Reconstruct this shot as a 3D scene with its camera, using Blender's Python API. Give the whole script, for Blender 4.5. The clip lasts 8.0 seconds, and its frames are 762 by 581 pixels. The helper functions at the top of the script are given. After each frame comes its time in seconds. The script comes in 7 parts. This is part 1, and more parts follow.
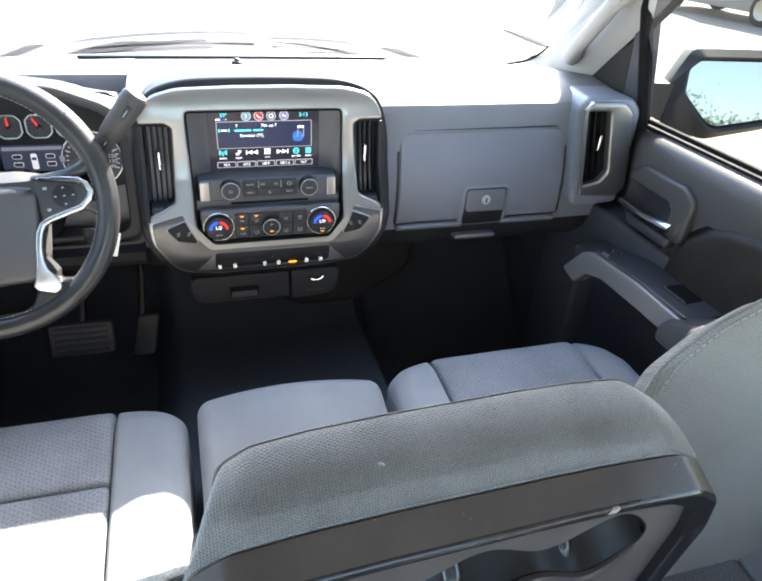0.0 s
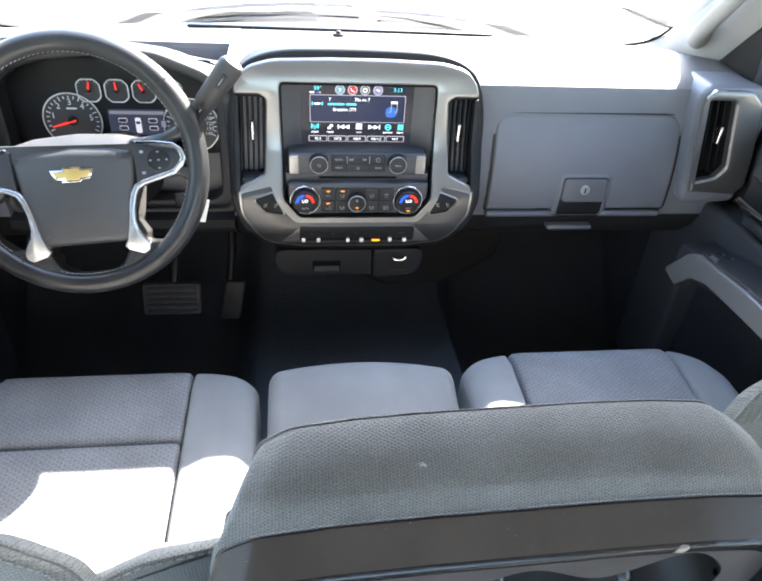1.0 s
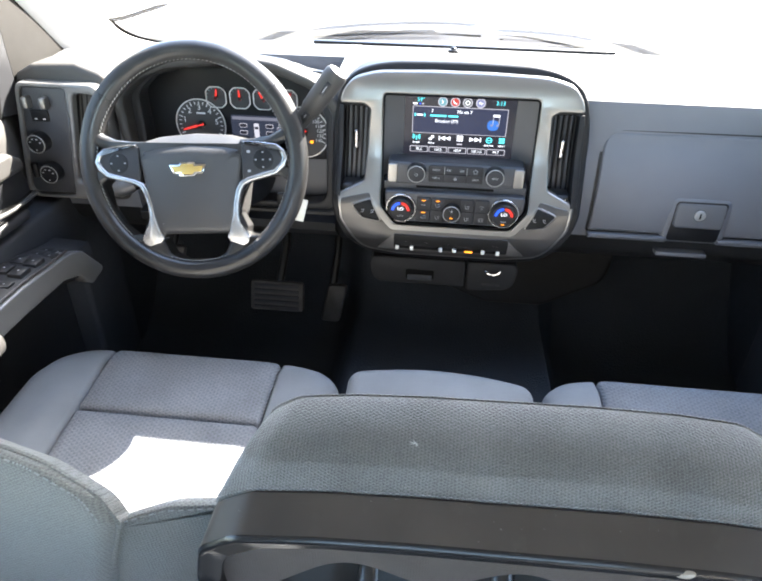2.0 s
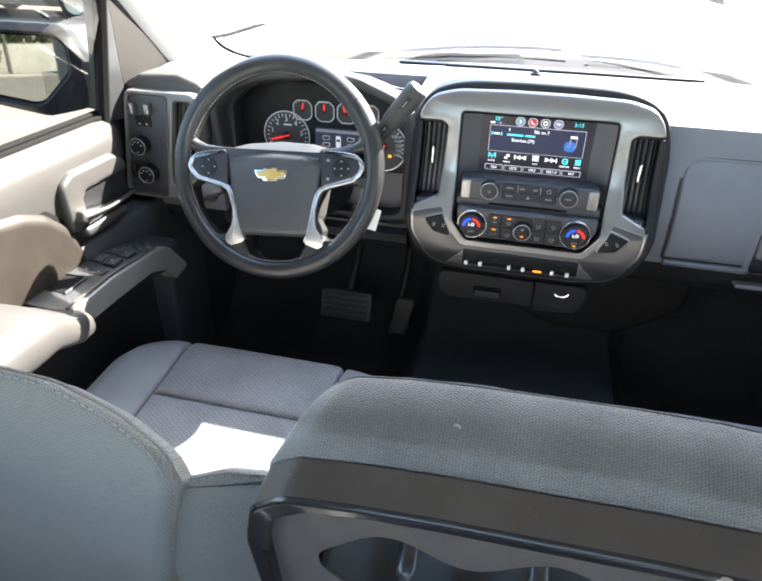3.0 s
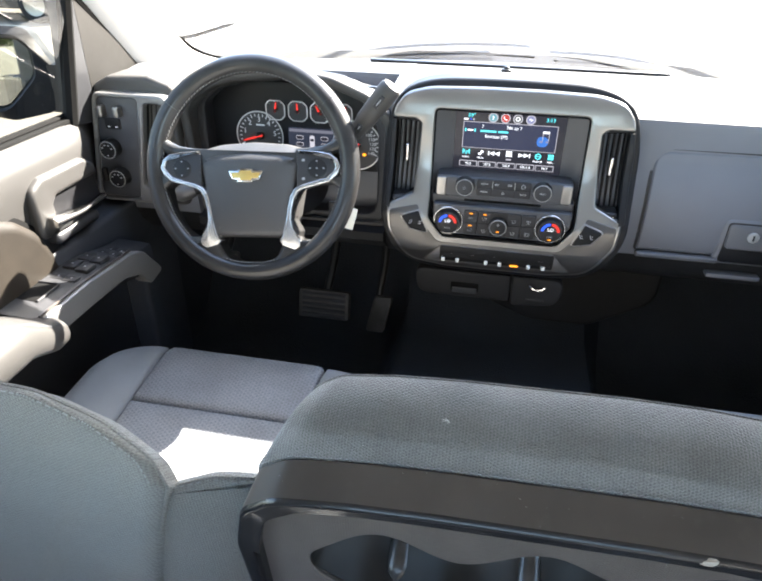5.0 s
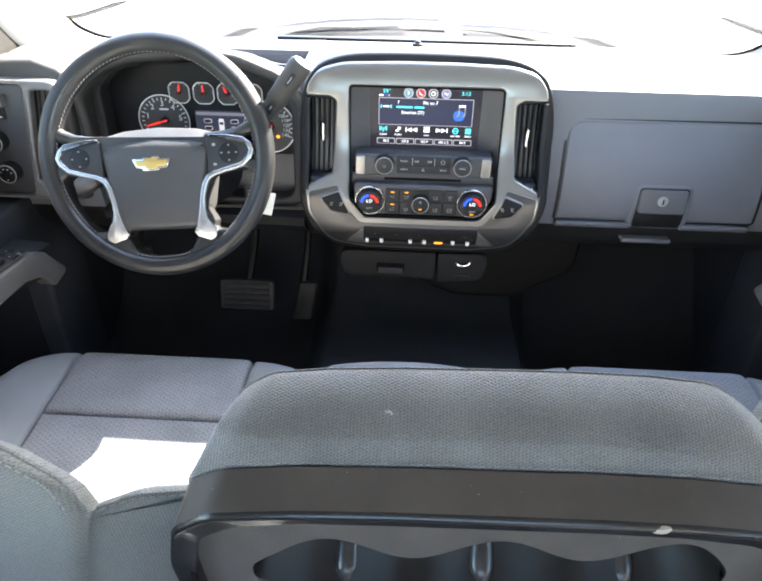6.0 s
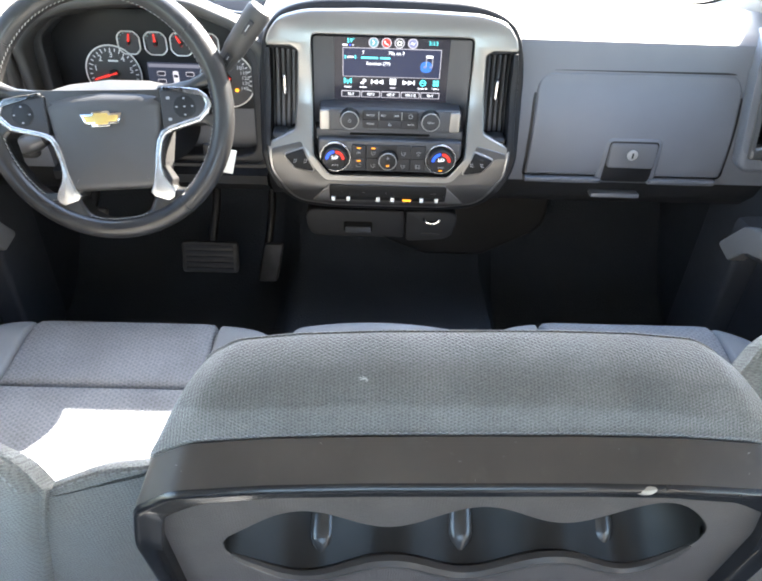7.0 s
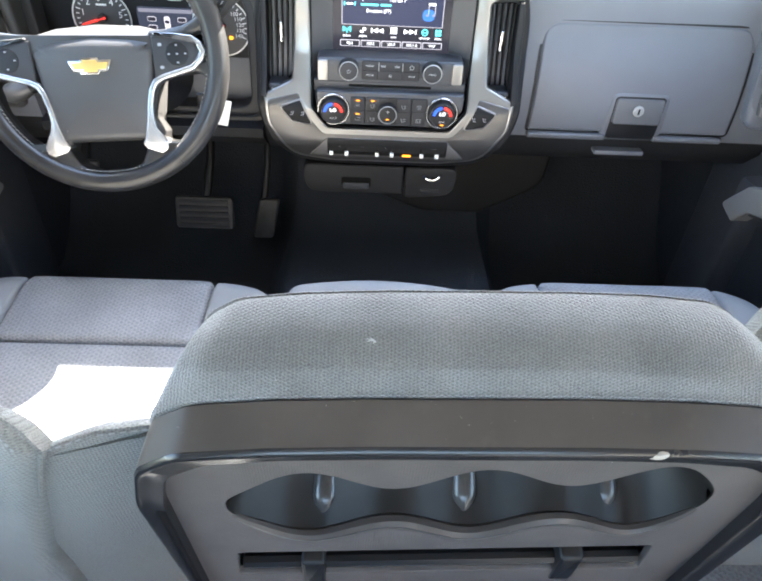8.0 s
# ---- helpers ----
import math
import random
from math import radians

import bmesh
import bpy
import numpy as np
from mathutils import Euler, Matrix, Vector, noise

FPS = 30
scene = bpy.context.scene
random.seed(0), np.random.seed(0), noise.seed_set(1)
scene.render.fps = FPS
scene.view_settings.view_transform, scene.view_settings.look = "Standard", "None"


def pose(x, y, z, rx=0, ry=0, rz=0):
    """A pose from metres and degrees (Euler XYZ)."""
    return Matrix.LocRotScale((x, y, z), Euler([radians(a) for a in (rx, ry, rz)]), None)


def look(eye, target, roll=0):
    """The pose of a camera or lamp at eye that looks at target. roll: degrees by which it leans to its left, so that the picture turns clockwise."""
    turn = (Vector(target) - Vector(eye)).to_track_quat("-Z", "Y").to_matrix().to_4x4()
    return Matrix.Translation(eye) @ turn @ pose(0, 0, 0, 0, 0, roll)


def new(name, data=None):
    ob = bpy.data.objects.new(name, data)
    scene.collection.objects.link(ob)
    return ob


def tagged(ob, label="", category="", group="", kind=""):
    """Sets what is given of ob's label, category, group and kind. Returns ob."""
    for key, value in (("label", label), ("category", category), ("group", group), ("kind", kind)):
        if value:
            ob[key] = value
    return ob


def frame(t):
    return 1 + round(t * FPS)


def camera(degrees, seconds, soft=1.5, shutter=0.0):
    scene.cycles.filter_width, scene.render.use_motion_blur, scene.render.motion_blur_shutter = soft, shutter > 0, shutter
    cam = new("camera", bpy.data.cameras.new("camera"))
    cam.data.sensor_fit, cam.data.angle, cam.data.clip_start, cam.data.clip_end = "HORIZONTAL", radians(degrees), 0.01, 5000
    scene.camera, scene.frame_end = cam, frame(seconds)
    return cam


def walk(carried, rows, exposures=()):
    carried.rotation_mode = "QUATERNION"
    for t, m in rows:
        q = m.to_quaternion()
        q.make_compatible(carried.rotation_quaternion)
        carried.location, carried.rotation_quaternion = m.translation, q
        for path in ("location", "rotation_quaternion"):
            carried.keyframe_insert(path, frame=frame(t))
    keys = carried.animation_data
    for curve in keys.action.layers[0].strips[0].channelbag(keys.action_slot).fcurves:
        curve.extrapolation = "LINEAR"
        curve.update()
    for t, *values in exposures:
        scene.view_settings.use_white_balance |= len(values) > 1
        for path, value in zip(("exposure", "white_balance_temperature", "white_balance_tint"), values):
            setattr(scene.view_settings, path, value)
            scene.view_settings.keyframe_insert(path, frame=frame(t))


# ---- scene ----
cam = camera(63.2, 8.0, soft=2.1)
PATH = [
    (0, (-0.1225, -1.0940, 1.0565), (0.4114, 0.5280, 0.0155), 3.94),
    (0.5, (-0.1185, -1.0840, 1.0546), (0.2971, 0.5520, -0.0179), 3.98),
    (1, (-0.0953, -1.0750, 1.0471), (0.1449, 0.5730, -0.0621), 3.53),
    (1.5, (-0.0451, -1.0820, 1.0341), (-0.0408, 0.5820, -0.0760), 1.74),
    (2, (-0.0250, -1.0990, 1.0326), (-0.1919, 0.5890, -0.0272), 1.11),
    (2.2, (-0.0170, -1.1110, 1.0317), (-0.2474, 0.5840, -0.0043), 0.99),
    (3.3, (-0.0088, -1.1300, 1.0229), (-0.4490, 0.5480, 0.0265), 1.33),
    (3.5, (-0.0078, -1.1310, 1.0219), (-0.4691, 0.5420, 0.0270), 1.33),
    (4, (-0.0077, -1.1330, 1.0179), (-0.4981, 0.5340, 0.0264), 1.02),
    (4.2, (-0.0087, -1.1330, 1.0189), (-0.4900, 0.5370, 0.0256), 1.02),
    (5.3, (-0.0179, -1.1290, 1.0257), (-0.2628, 0.5820, 0.0184), 0.87),
    (5.5, (-0.0189, -1.1260, 1.0247), (-0.2136, 0.5850, 0.0084), 0.88),
    (6, (-0.0236, -1.1070, 1.0126), (-0.0997, 0.5960, -0.0342), 1.11),
    (6.5, (-0.0214, -1.0940, 1.0026), (-0.0255, 0.5810, -0.0897), 1.53),
    (7, (-0.0273, -1.0860, 0.9985), (0.0078, 0.5490, -0.1530), 2.07),
    (7.5, (-0.0352, -1.0780, 0.9943), (0.0171, 0.5140, -0.2148), 2.61),
    (8, (-0.0351, -1.0740, 0.9903), (0.0243, 0.4780, -0.2697), 3.14),
]
walk(cam, [(t, look(eye, target, roll)) for t, eye, target, roll in PATH],
     [(0, 4.27, 6650, 10), (2.0, 4.30, 6600, 10), (3.5, 4.00, 6650, 10), (4.2, 4.00, 6650, 10), (5.5, 4.21, 6700, 10), (6.5, 4.43, 6700, 10), (7.2, 4.71, 6750, 10), (8.0, 4.89, 6750, 10)])

# ---- world and light ----
SUN_WAY = Vector((0.65, 0.738, 0.83)).normalized()      # towards the sun: ahead, to the right
world = bpy.data.worlds.new("daylight")
scene.world = world
world.use_nodes = True
wt = world.node_tree
sky = wt.nodes.new("ShaderNodeTexSky")
sky.sky_type, sky.sun_disc = "NISHITA", False
sky.sun_elevation = math.asin(SUN_WAY.z)
sky.sun_rotation = math.atan2(SUN_WAY.x, SUN_WAY.y)
wt.nodes["Background"].inputs[1].default_value = 0.15
wt.links.new(sky.outputs[0], wt.nodes["Background"].inputs[0])
sun = new("sun", bpy.data.lights.new("sun", "SUN"))
sun.data.energy, sun.data.angle, sun.data.color = 4.6, radians(0.6), (1.0, 0.95, 0.87)
sun.matrix_world = look((0, 0, 30), Vector((0, 0, 30)) - SUN_WAY)


# ---- materials ----
def material(name, color, rough=0.5, metal=0.0, grain=0.0, grain_size=0.0008, mottle=0.0, mottle_size=0.15, sheen=0.0,
             coat=0.0, spec=0.5, weave=0.0, weave_size=0.003, color2=None, wear=0.0, coat_rough=0.08, uneven=None):
    """A surface of one colour with large mottling, a fine pebbled or woven relief, and uneven gloss."""
    m = bpy.data.materials.new(name)
    m.use_nodes = True
    nt = m.node_tree
    N, L = nt.nodes, nt.links
    b = N["Principled BSDF"]
    uneven = (0.12 if rough > 0.5 else 0.02) if uneven is None else uneven
    b.inputs["Metallic"].default_value = metal
    b.inputs["Roughness"].default_value = rough
    b.inputs["Specular IOR Level"].default_value = spec
    b.inputs["Sheen Weight"].default_value = sheen
    b.inputs["Sheen Roughness"].default_value = 0.5
    b.inputs["Coat Weight"].default_value = coat
    b.inputs["Coat Roughness"].default_value = coat_rough
    tc = N.new("ShaderNodeTexCoord")
    n1 = N.new("ShaderNodeTexNoise")
    n1.inputs["Scale"].default_value, n1.inputs["Detail"].default_value = 1 / mottle_size, 6
    L.new(tc.outputs["Object"], n1.inputs["Vector"])
    ramp = N.new("ShaderNodeMapRange")
    ramp.inputs["From Min"].default_value, ramp.inputs["From Max"].default_value = 0.3, 0.7
    L.new(n1.outputs[0], ramp.inputs[0])
    mix = N.new("ShaderNodeMix")
    mix.data_type = "RGBA"
    c2 = color2 or tuple(min(1, c * (1 + mottle)) for c in color)
    mix.inputs["A"].default_value = (*[c * (1 - mottle) for c in color], 1)
    mix.inputs["B"].default_value = (*c2, 1)
    L.new(ramp.outputs[0], mix.inputs["Factor"])
    col = mix.outputs["Result"]
    rr = N.new("ShaderNodeMapRange")
    rr.inputs["To Min"].default_value, rr.inputs["To Max"].default_value = rough * (1 - uneven), min(1, rough * (1 + uneven))
    n2 = N.new("ShaderNodeTexNoise")
    n2.inputs["Scale"].default_value, n2.inputs["Detail"].default_value = 9 / mottle_size, 4
    L.new(tc.outputs["Object"], n2.inputs["Vector"])
    L.new(n2.outputs[0], rr.inputs[0])
    L.new(rr.outputs[0], b.inputs["Roughness"])
    height = None
    if weave:
        k = 2 * math.pi / weave_size
        sep = N.new("ShaderNodeSeparateXYZ")
        L.new(tc.outputs["Object"], sep.inputs[0])

        def op(kind, a, bb=None):
            o = N.new("ShaderNodeMath")
            o.operation = kind
            for i, v in enumerate((a, bb)):
                if v is None:
                    continue
                if isinstance(v, (int, float)):
                    o.inputs[i].default_value = v
                else:
                    L.new(v, o.inputs[i])
            return o.outputs[0]

        run = op("ADD", op("MULTIPLY", sep.outputs[1], 0.8), sep.outputs[2])
        u = op("MULTIPLY", sep.outputs[0], k)
        v = op("MULTIPLY", run, k * 0.87)
        half = op("MULTIPLY", u, 0.5)
        wob = op("MULTIPLY", n2.outputs[0], 3.0)
        n4 = N.new("ShaderNodeTexNoise")
        n4.inputs["Scale"].default_value, n4.inputs["Detail"].default_value = 0.5 / weave_size, 3
        L.new(tc.outputs["Object"], n4.inputs["Vector"])
        wob = op("ADD", wob, op("MULTIPLY", n4.outputs[0], 5.0))
        waves = op("ADD", op("SINE", op("ADD", u, wob)), op("ADD", op("SINE", op("SUBTRACT", v, op("ADD", half, wob))), op("SINE", op("SUBTRACT", op("MULTIPLY", wob, 0.6), op("ADD", half, v)))))
        n5 = N.new("ShaderNodeTexNoise")
        n5.inputs["Scale"].default_value, n5.inputs["Detail"].default_value = 2.2 / weave_size, 4
        L.new(tc.outputs["Object"], n5.inputs["Vector"])
        fuzz = op("MULTIPLY", op("SUBTRACT", n5.outputs[0], 0.5), 3.4)
        height = op("ADD", op("MULTIPLY", waves, 0.30), fuzz)
        dark = N.new("ShaderNodeMix")
        dark.data_type = "RGBA"
        dark.blend_type = "MULTIPLY"
        mr = N.new("ShaderNodeMapRange")
        mr.inputs["From Min"].default_value = -1
        mr.inputs["To Min"].default_value, mr.inputs["To Max"].default_value = weave * 0.85, 0
        L.new(height, mr.inputs[0])
        L.new(mr.outputs[0], dark.inputs["Factor"])
        L.new(col, dark.inputs["A"])
        dark.inputs["B"].default_value = (0.25, 0.25, 0.25, 1)
        col = dark.outputs["Result"]
        strength, dist = min(0.7, 0.7 * weave), min(0.0009, weave_size * 0.35)
    elif grain:
        vo = N.new("ShaderNodeTexVoronoi")
        vo.inputs["Scale"].default_value = 1 / grain_size
        L.new(tc.outputs["Object"], vo.inputs["Vector"])
        height, strength, dist = vo.outputs[0], grain, grain_size * 0.4
    if wear:
        n3 = N.new("ShaderNodeTexNoise")
        n3.inputs["Scale"].default_value, n3.inputs["Detail"].default_value = 60, 8
        L.new(tc.outputs["Object"], n3.inputs["Vector"])
        mr = N.new("ShaderNodeMapRange")
        mr.inputs["From Min"].default_value, mr.inputs["From Max"].default_value = 0.60, 0.72
        mr.inputs["To Max"].default_value = wear
        L.new(n3.outputs[0], mr.inputs[0])
        mx = N.new("ShaderNodeMix")
        mx.data_type = "RGBA"
        L.new(mr.outputs[0], mx.inputs["Factor"])
        L.new(col, mx.inputs["A"])
        mx.inputs["B"].default_value = (0.35, 0.33, 0.30, 1)
        col = mx.outputs["Result"]
    L.new(col, b.inputs["Base Color"])
    if height is not None:
        bump = N.new("ShaderNodeBump")
        bump.inputs["Strength"].default_value, bump.inputs["Distance"].default_value = strength, dist
        L.new(height, bump.inputs["Height"])
        L.new(bump.outputs[0], b.inputs["Normal"])
    return m


def glow(name, color, strength):
    m = bpy.data.materials.new(name)
    m.use_nodes = True
    b = m.node_tree.nodes["Principled BSDF"]
    b.inputs["Base Color"].default_value = (0.01, 0.01, 0.01, 1)
    b.inputs["Roughness"].default_value = 0.2
    b.inputs["Specular IOR Level"].default_value = 0.2
    b.inputs["Emission Color"].default_value = (*color, 1)
    b.inputs["Emission Strength"].default_value = strength
    return m


def pane(name, tint, dust=0.0):
    """Thin window glass: straight through, with a Fresnel gloss."""
    m = bpy.data.materials.new(name)
    m.use_nodes = True
    N, L = m.node_tree.nodes, m.node_tree.links
    N.remove(N["Principled BSDF"])
    tr, gl, mx, fr = (N.new("ShaderNode" + k) for k in ("BsdfTransparent", "BsdfGlossy", "MixShader", "Fresnel"))
    tr.inputs[0].default_value = (*tint, 1)
    gl.inputs["Roughness"].default_value = 0.01
    fr.inputs[0].default_value = 1.35
    L.new(fr.outputs[0], mx.inputs[0])
    L.new(tr.outputs[0], mx.inputs[1])
    L.new(gl.outputs[0], mx.inputs[2])
    out = mx.outputs[0]
    # dust: a milky share that stands in for glare veiling the view
    if dust:
        tl, m2, nz, mr = (N.new("ShaderNode" + k) for k in ("BsdfTranslucent", "MixShader", "TexNoise", "MapRange"))
        nz.inputs["Scale"].default_value, nz.inputs["Detail"].default_value = 5, 6
        mr.inputs["To Min"].default_value, mr.inputs["To Max"].default_value = dust * 0.5, dust * 1.5
        L.new(nz.outputs[0], mr.inputs[0])
        L.new(mr.outputs[0], m2.inputs[0])
        L.new(out, m2.inputs[1])
        L.new(tl.outputs[0], m2.inputs[2])
        out = m2.outputs[0]
    L.new(out, N["Material Output"].inputs[0])
    return m


M_DASH = material("dash_plastic", (0.118, 0.125, 0.143), 0.42, grain=0.25, grain_size=0.0012, mottle=0.08)
M_DASHTOP = material("dash_pad", (0.092, 0.092, 0.094), 0.5, grain=0.3, grain_size=0.0012, mottle=0.08)
M_DARK = material("dark_plastic", (0.024, 0.0245, 0.027), 0.45, spec=0.35, grain=0.2, grain_size=0.001, mottle=0.15)
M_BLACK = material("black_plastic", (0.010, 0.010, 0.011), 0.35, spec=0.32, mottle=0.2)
# wear here paints patchy reflections as well as scuffs
M_GLOSS = material("gloss_black", (0.054, 0.0450, 0.0400), 0.33, wear=0.035, mottle=0.2, mottle_size=0.06, spec=0.32, uneven=0.2)
M_LIP = material("glossy_lip", (0.012, 0.0115, 0.0125), 0.22, spec=0.38, wear=0.02, mottle=0.15, mottle_size=0.05, uneven=0.2)
M_PANEL = material("textured_panel", (0.104, 0.087, 0.079), 0.5, spec=0.28, weave=0.5, weave_size=0.0018, mottle=0.12, mottle_size=0.03)
M_CUP = material("cup_black", (0.014, 0.0125, 0.0115), 0.42, spec=0.20, mottle=0.2, mottle_size=0.03)
# ribs paler than the cup: their highlight is put into the colour
M_RIB = material("highlit_rib", (0.030, 0.028, 0.027), 0.26, mottle=0.2, mottle_size=0.01)
# wipers and cowl: grey lifted above black for the glare over them
M_WIPER = material("wiper_grey", (0.045, 0.045, 0.043), 0.7, spec=0.2, mottle=0.2)
M_LOWER = material("lower_trim", (0.036, 0.039, 0.045), 0.6, spec=0.3, grain=0.2, grain_size=0.001, mottle=0.1)
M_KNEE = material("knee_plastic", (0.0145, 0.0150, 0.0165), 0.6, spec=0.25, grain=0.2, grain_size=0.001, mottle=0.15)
# sail colour kept darker partly for the shade on the driver's side
M_SAIL = material("sail_plastic", (0.017, 0.016, 0.015), 0.65, spec=0.2, grain=0.2, grain_size=0.0012, mottle=0.06)
M_RUBBER = material("rim_black", (0.012, 0.012, 0.013), 0.38, spec=0.22, mottle=0.2)
M_SILVER = material("satin_silver", (0.29, 0.282, 0.27), 0.30, metal=0.92, mottle=0.05)
M_SPOKE = material("spoke_silver", (0.50, 0.50, 0.505), 0.24, metal=0.92, mottle=0.04)
M_DSILVER = material("dark_silver", (0.15, 0.145, 0.14), 0.40, metal=0.6, mottle=0.06)
M_ARMTRIM = material("armrest_silver", (0.17, 0.168, 0.165), 0.36, metal=0.3, mottle=0.06)
M_LEVER = material("bright_lever", (0.62, 0.61, 0.60), 0.16, metal=1.0, mottle=0.05)
M_PEDAL = material("worn_pedal_rubber", (0.050, 0.050, 0.051), 0.5, spec=0.4, mottle=0.3, mottle_size=0.03)
M_LATCH = material("latch_plastic", (0.085, 0.088, 0.097), 0.45, grain=0.2, grain_size=0.0012, mottle=0.08)
M_TITAN = material("titanium_trim", (0.11, 0.105, 0.10), 0.34, metal=0.8, mottle=0.05)
M_RING = material("bright_ring", (0.33, 0.33, 0.32), 0.3, metal=0.3)
# chrome's bright reflections put into a near-white base colour
M_GRING = material("gauge_ring", (0.82, 0.82, 0.80), 0.22, metal=0.3)
M_DIAL = material("gauge_dial", (0.040, 0.040, 0.042), 0.4, mottle=0.05)
M_HOOD = material("hood_plastic", (0.045, 0.043, 0.041), 0.55, grain=0.3, grain_size=0.0012, mottle=0.08)
M_STACK = material("console_plastic", (0.046, 0.048, 0.054), 0.40, grain=0.15, grain_size=0.0008, mottle=0.1)
M_SEAL = material("seal_rubber", (0.005, 0.005, 0.005), 0.85, spec=0.08)
M_CHROME = material("chrome", (0.8, 0.8, 0.8), 0.08, metal=1.0)
M_LEATHER = material("wheel_leather", (0.011, 0.0108, 0.0112), 0.42, spec=0.30, coat=0.45, coat_rough=0.12, uneven=0.03, grain=0.08, grain_size=0.0011, mottle=0.15, mottle_size=0.06, color2=(0.025, 0.024, 0.0235))
M_HUB = material("hub_vinyl", (0.034, 0.033, 0.0325), 0.42, spec=0.6, uneven=0.08, grain=0.30, grain_size=0.0011, mottle=0.12, mottle_size=0.06)
M_LEVERGRIP = material("lever_grip", (0.036, 0.033, 0.031), 0.5, grain=0.2, grain_size=0.001, mottle=0.1)
M_FABRIC = material("grey_cloth", (0.192, 0.203, 0.216), 0.9, weave=0.3, weave_size=0.0022, mottle=0.12, mottle_size=0.12, sheen=0.15, spec=0.2)
M_INSERT = material("patterned_cloth", (0.190, 0.200, 0.217), 0.9, weave=0.62, weave_size=0.0060, mottle=0.14, mottle_size=0.10, sheen=0.15, spec=0.2)
M_CONSOLE = material("console_cloth", (0.170, 0.166, 0.163), 0.92, weave=0.85, weave_size=0.0021, mottle=0.20, mottle_size=0.05, sheen=0.5, spec=0.2)
M_BACK = material("seat_back_cloth", (0.245, 0.240, 0.224), 0.92, weave=0.7, weave_size=0.0024, mottle=0.12, mottle_size=0.2, sheen=0.2, spec=0.2)
M_THREAD = material("thread", (0.30, 0.305, 0.30), 0.8)
M_CARPET = material("carpet", (0.046, 0.053, 0.064), 0.98, grain=0.9, grain_size=0.004, mottle=0.10, mottle_size=0.25, spec=0.1)
M_DOOR = material("door_plastic", (0.034, 0.0325, 0.0312), 0.46, spec=0.40, grain=0.25, grain_size=0.0012, mottle=0.06)
M_DOORPAD = material("door_pad", (0.0118, 0.0092, 0.0066), 0.58, spec=0.26, grain=0.35, grain_size=0.0014, mottle=0.25, mottle_size=0.04)
M_HEAD = material("headliner", (0.47, 0.44, 0.40), 0.95, grain=0.3, grain_size=0.002, mottle=0.05)
M_PILLAR = material("pillar_trim", (0.28, 0.272, 0.262), 0.6, grain=0.2, grain_size=0.0012, mottle=0.05)
M_GROUND = material("lot_concrete", (0.26, 0.23, 0.185), 0.9, mottle=0.15, mottle_size=1.2, grain=0.3, grain_size=0.02, wear=0.2)
M_WHITE = material("white_paint", (0.75, 0.75, 0.74), 0.25, coat=0.6, mottle=0.02)
M_CARDARK = material("dark_car_paint", (0.03, 0.032, 0.036), 0.25, coat=0.6, mottle=0.1)
M_CARGREY = material("grey_car_paint", (0.16, 0.15, 0.15), 0.28, coat=0.6, mottle=0.05)
M_TYRE = material("tyre_rubber", (0.02, 0.02, 0.02), 0.85, mottle=0.2)
M_LEAF = material("leaf", (0.07, 0.10, 0.03), 0.7, mottle=0.5, mottle_size=0.5)
M_BARK = material("bark", (0.12, 0.09, 0.06), 0.9, mottle=0.4, mottle_size=0.1)
M_WALL = material("pale_wall", (0.5, 0.48, 0.42), 0.9, mottle=0.1, mottle_size=0.6)
M_GLASS = pane("clear_glass", (0.80, 0.83, 0.81), 0.016)
M_TINT = pane("tinted_glass", (0.215, 0.215, 0.20))
M_PRIVACY = pane("rear_glass", (0.74, 0.74, 0.715))
M_TRUCK = material("navy_truck_paint", (0.02, 0.026, 0.05), 0.25, coat=0.6, mottle=0.1)
M_MIRROR = material("mirror_silver", (0.33, 0.35, 0.34), 0.02, metal=1.0)
M_SCREEN = glow("screen_navy", (0.006, 0.008, 0.020), 0.28)
M_SCRBLK = glow("screen_black", (0.004, 0.004, 0.006), 0.4)
M_CYAN = glow("lit_cyan", (0.08, 0.62, 0.70), 0.16)
M_LITWHITE = glow("lit_white", (0.85, 0.9, 1.0), 0.15)
M_LITGREY = glow("lit_grey", (0.50, 0.50, 0.58), 0.085)
M_TRIP = glow("trip_blue", (0.07, 0.085, 0.14), 0.032)
M_LITDIM = glow("lit_dim", (0.40, 0.42, 0.55), 0.03)
M_LITNAVY = glow("lit_navy", (0.02, 0.10, 0.35), 0.14)
M_LITRED = glow("lit_red", (0.9, 0.04, 0.03), 0.085)
M_LITBLUE = glow("lit_blue", (0.02, 0.10, 0.9), 0.11)
M_AMBER = glow("lit_amber", (1.0, 0.32, 0.02), 0.16)
M_DISC_TEAL = glow("disc_teal", (0.22, 0.50, 0.60), 0.055)
M_DISC_RED = glow("disc_red", (0.62, 0.07, 0.06), 0.065)
M_DISC_GREY = glow("disc_grey", (0.20, 0.22, 0.22), 0.05)
M_DISC_MAUVE = glow("disc_mauve", (0.33, 0.36, 0.62), 0.055)
M_PRINT = material("white_print", (0.72, 0.72, 0.72), 0.6)
M_KEY = material("key_plastic", (0.024, 0.024, 0.026), 0.48, spec=0.3, mottle=0.15, mottle_size=0.02)
M_BLADE = material("vent_blade", (0.008, 0.008, 0.0085), 0.5, spec=0.22, mottle=0.2, mottle_size=0.03)
M_DIMPRINT = material("dim_print", (0.40, 0.40, 0.41), 0.6)
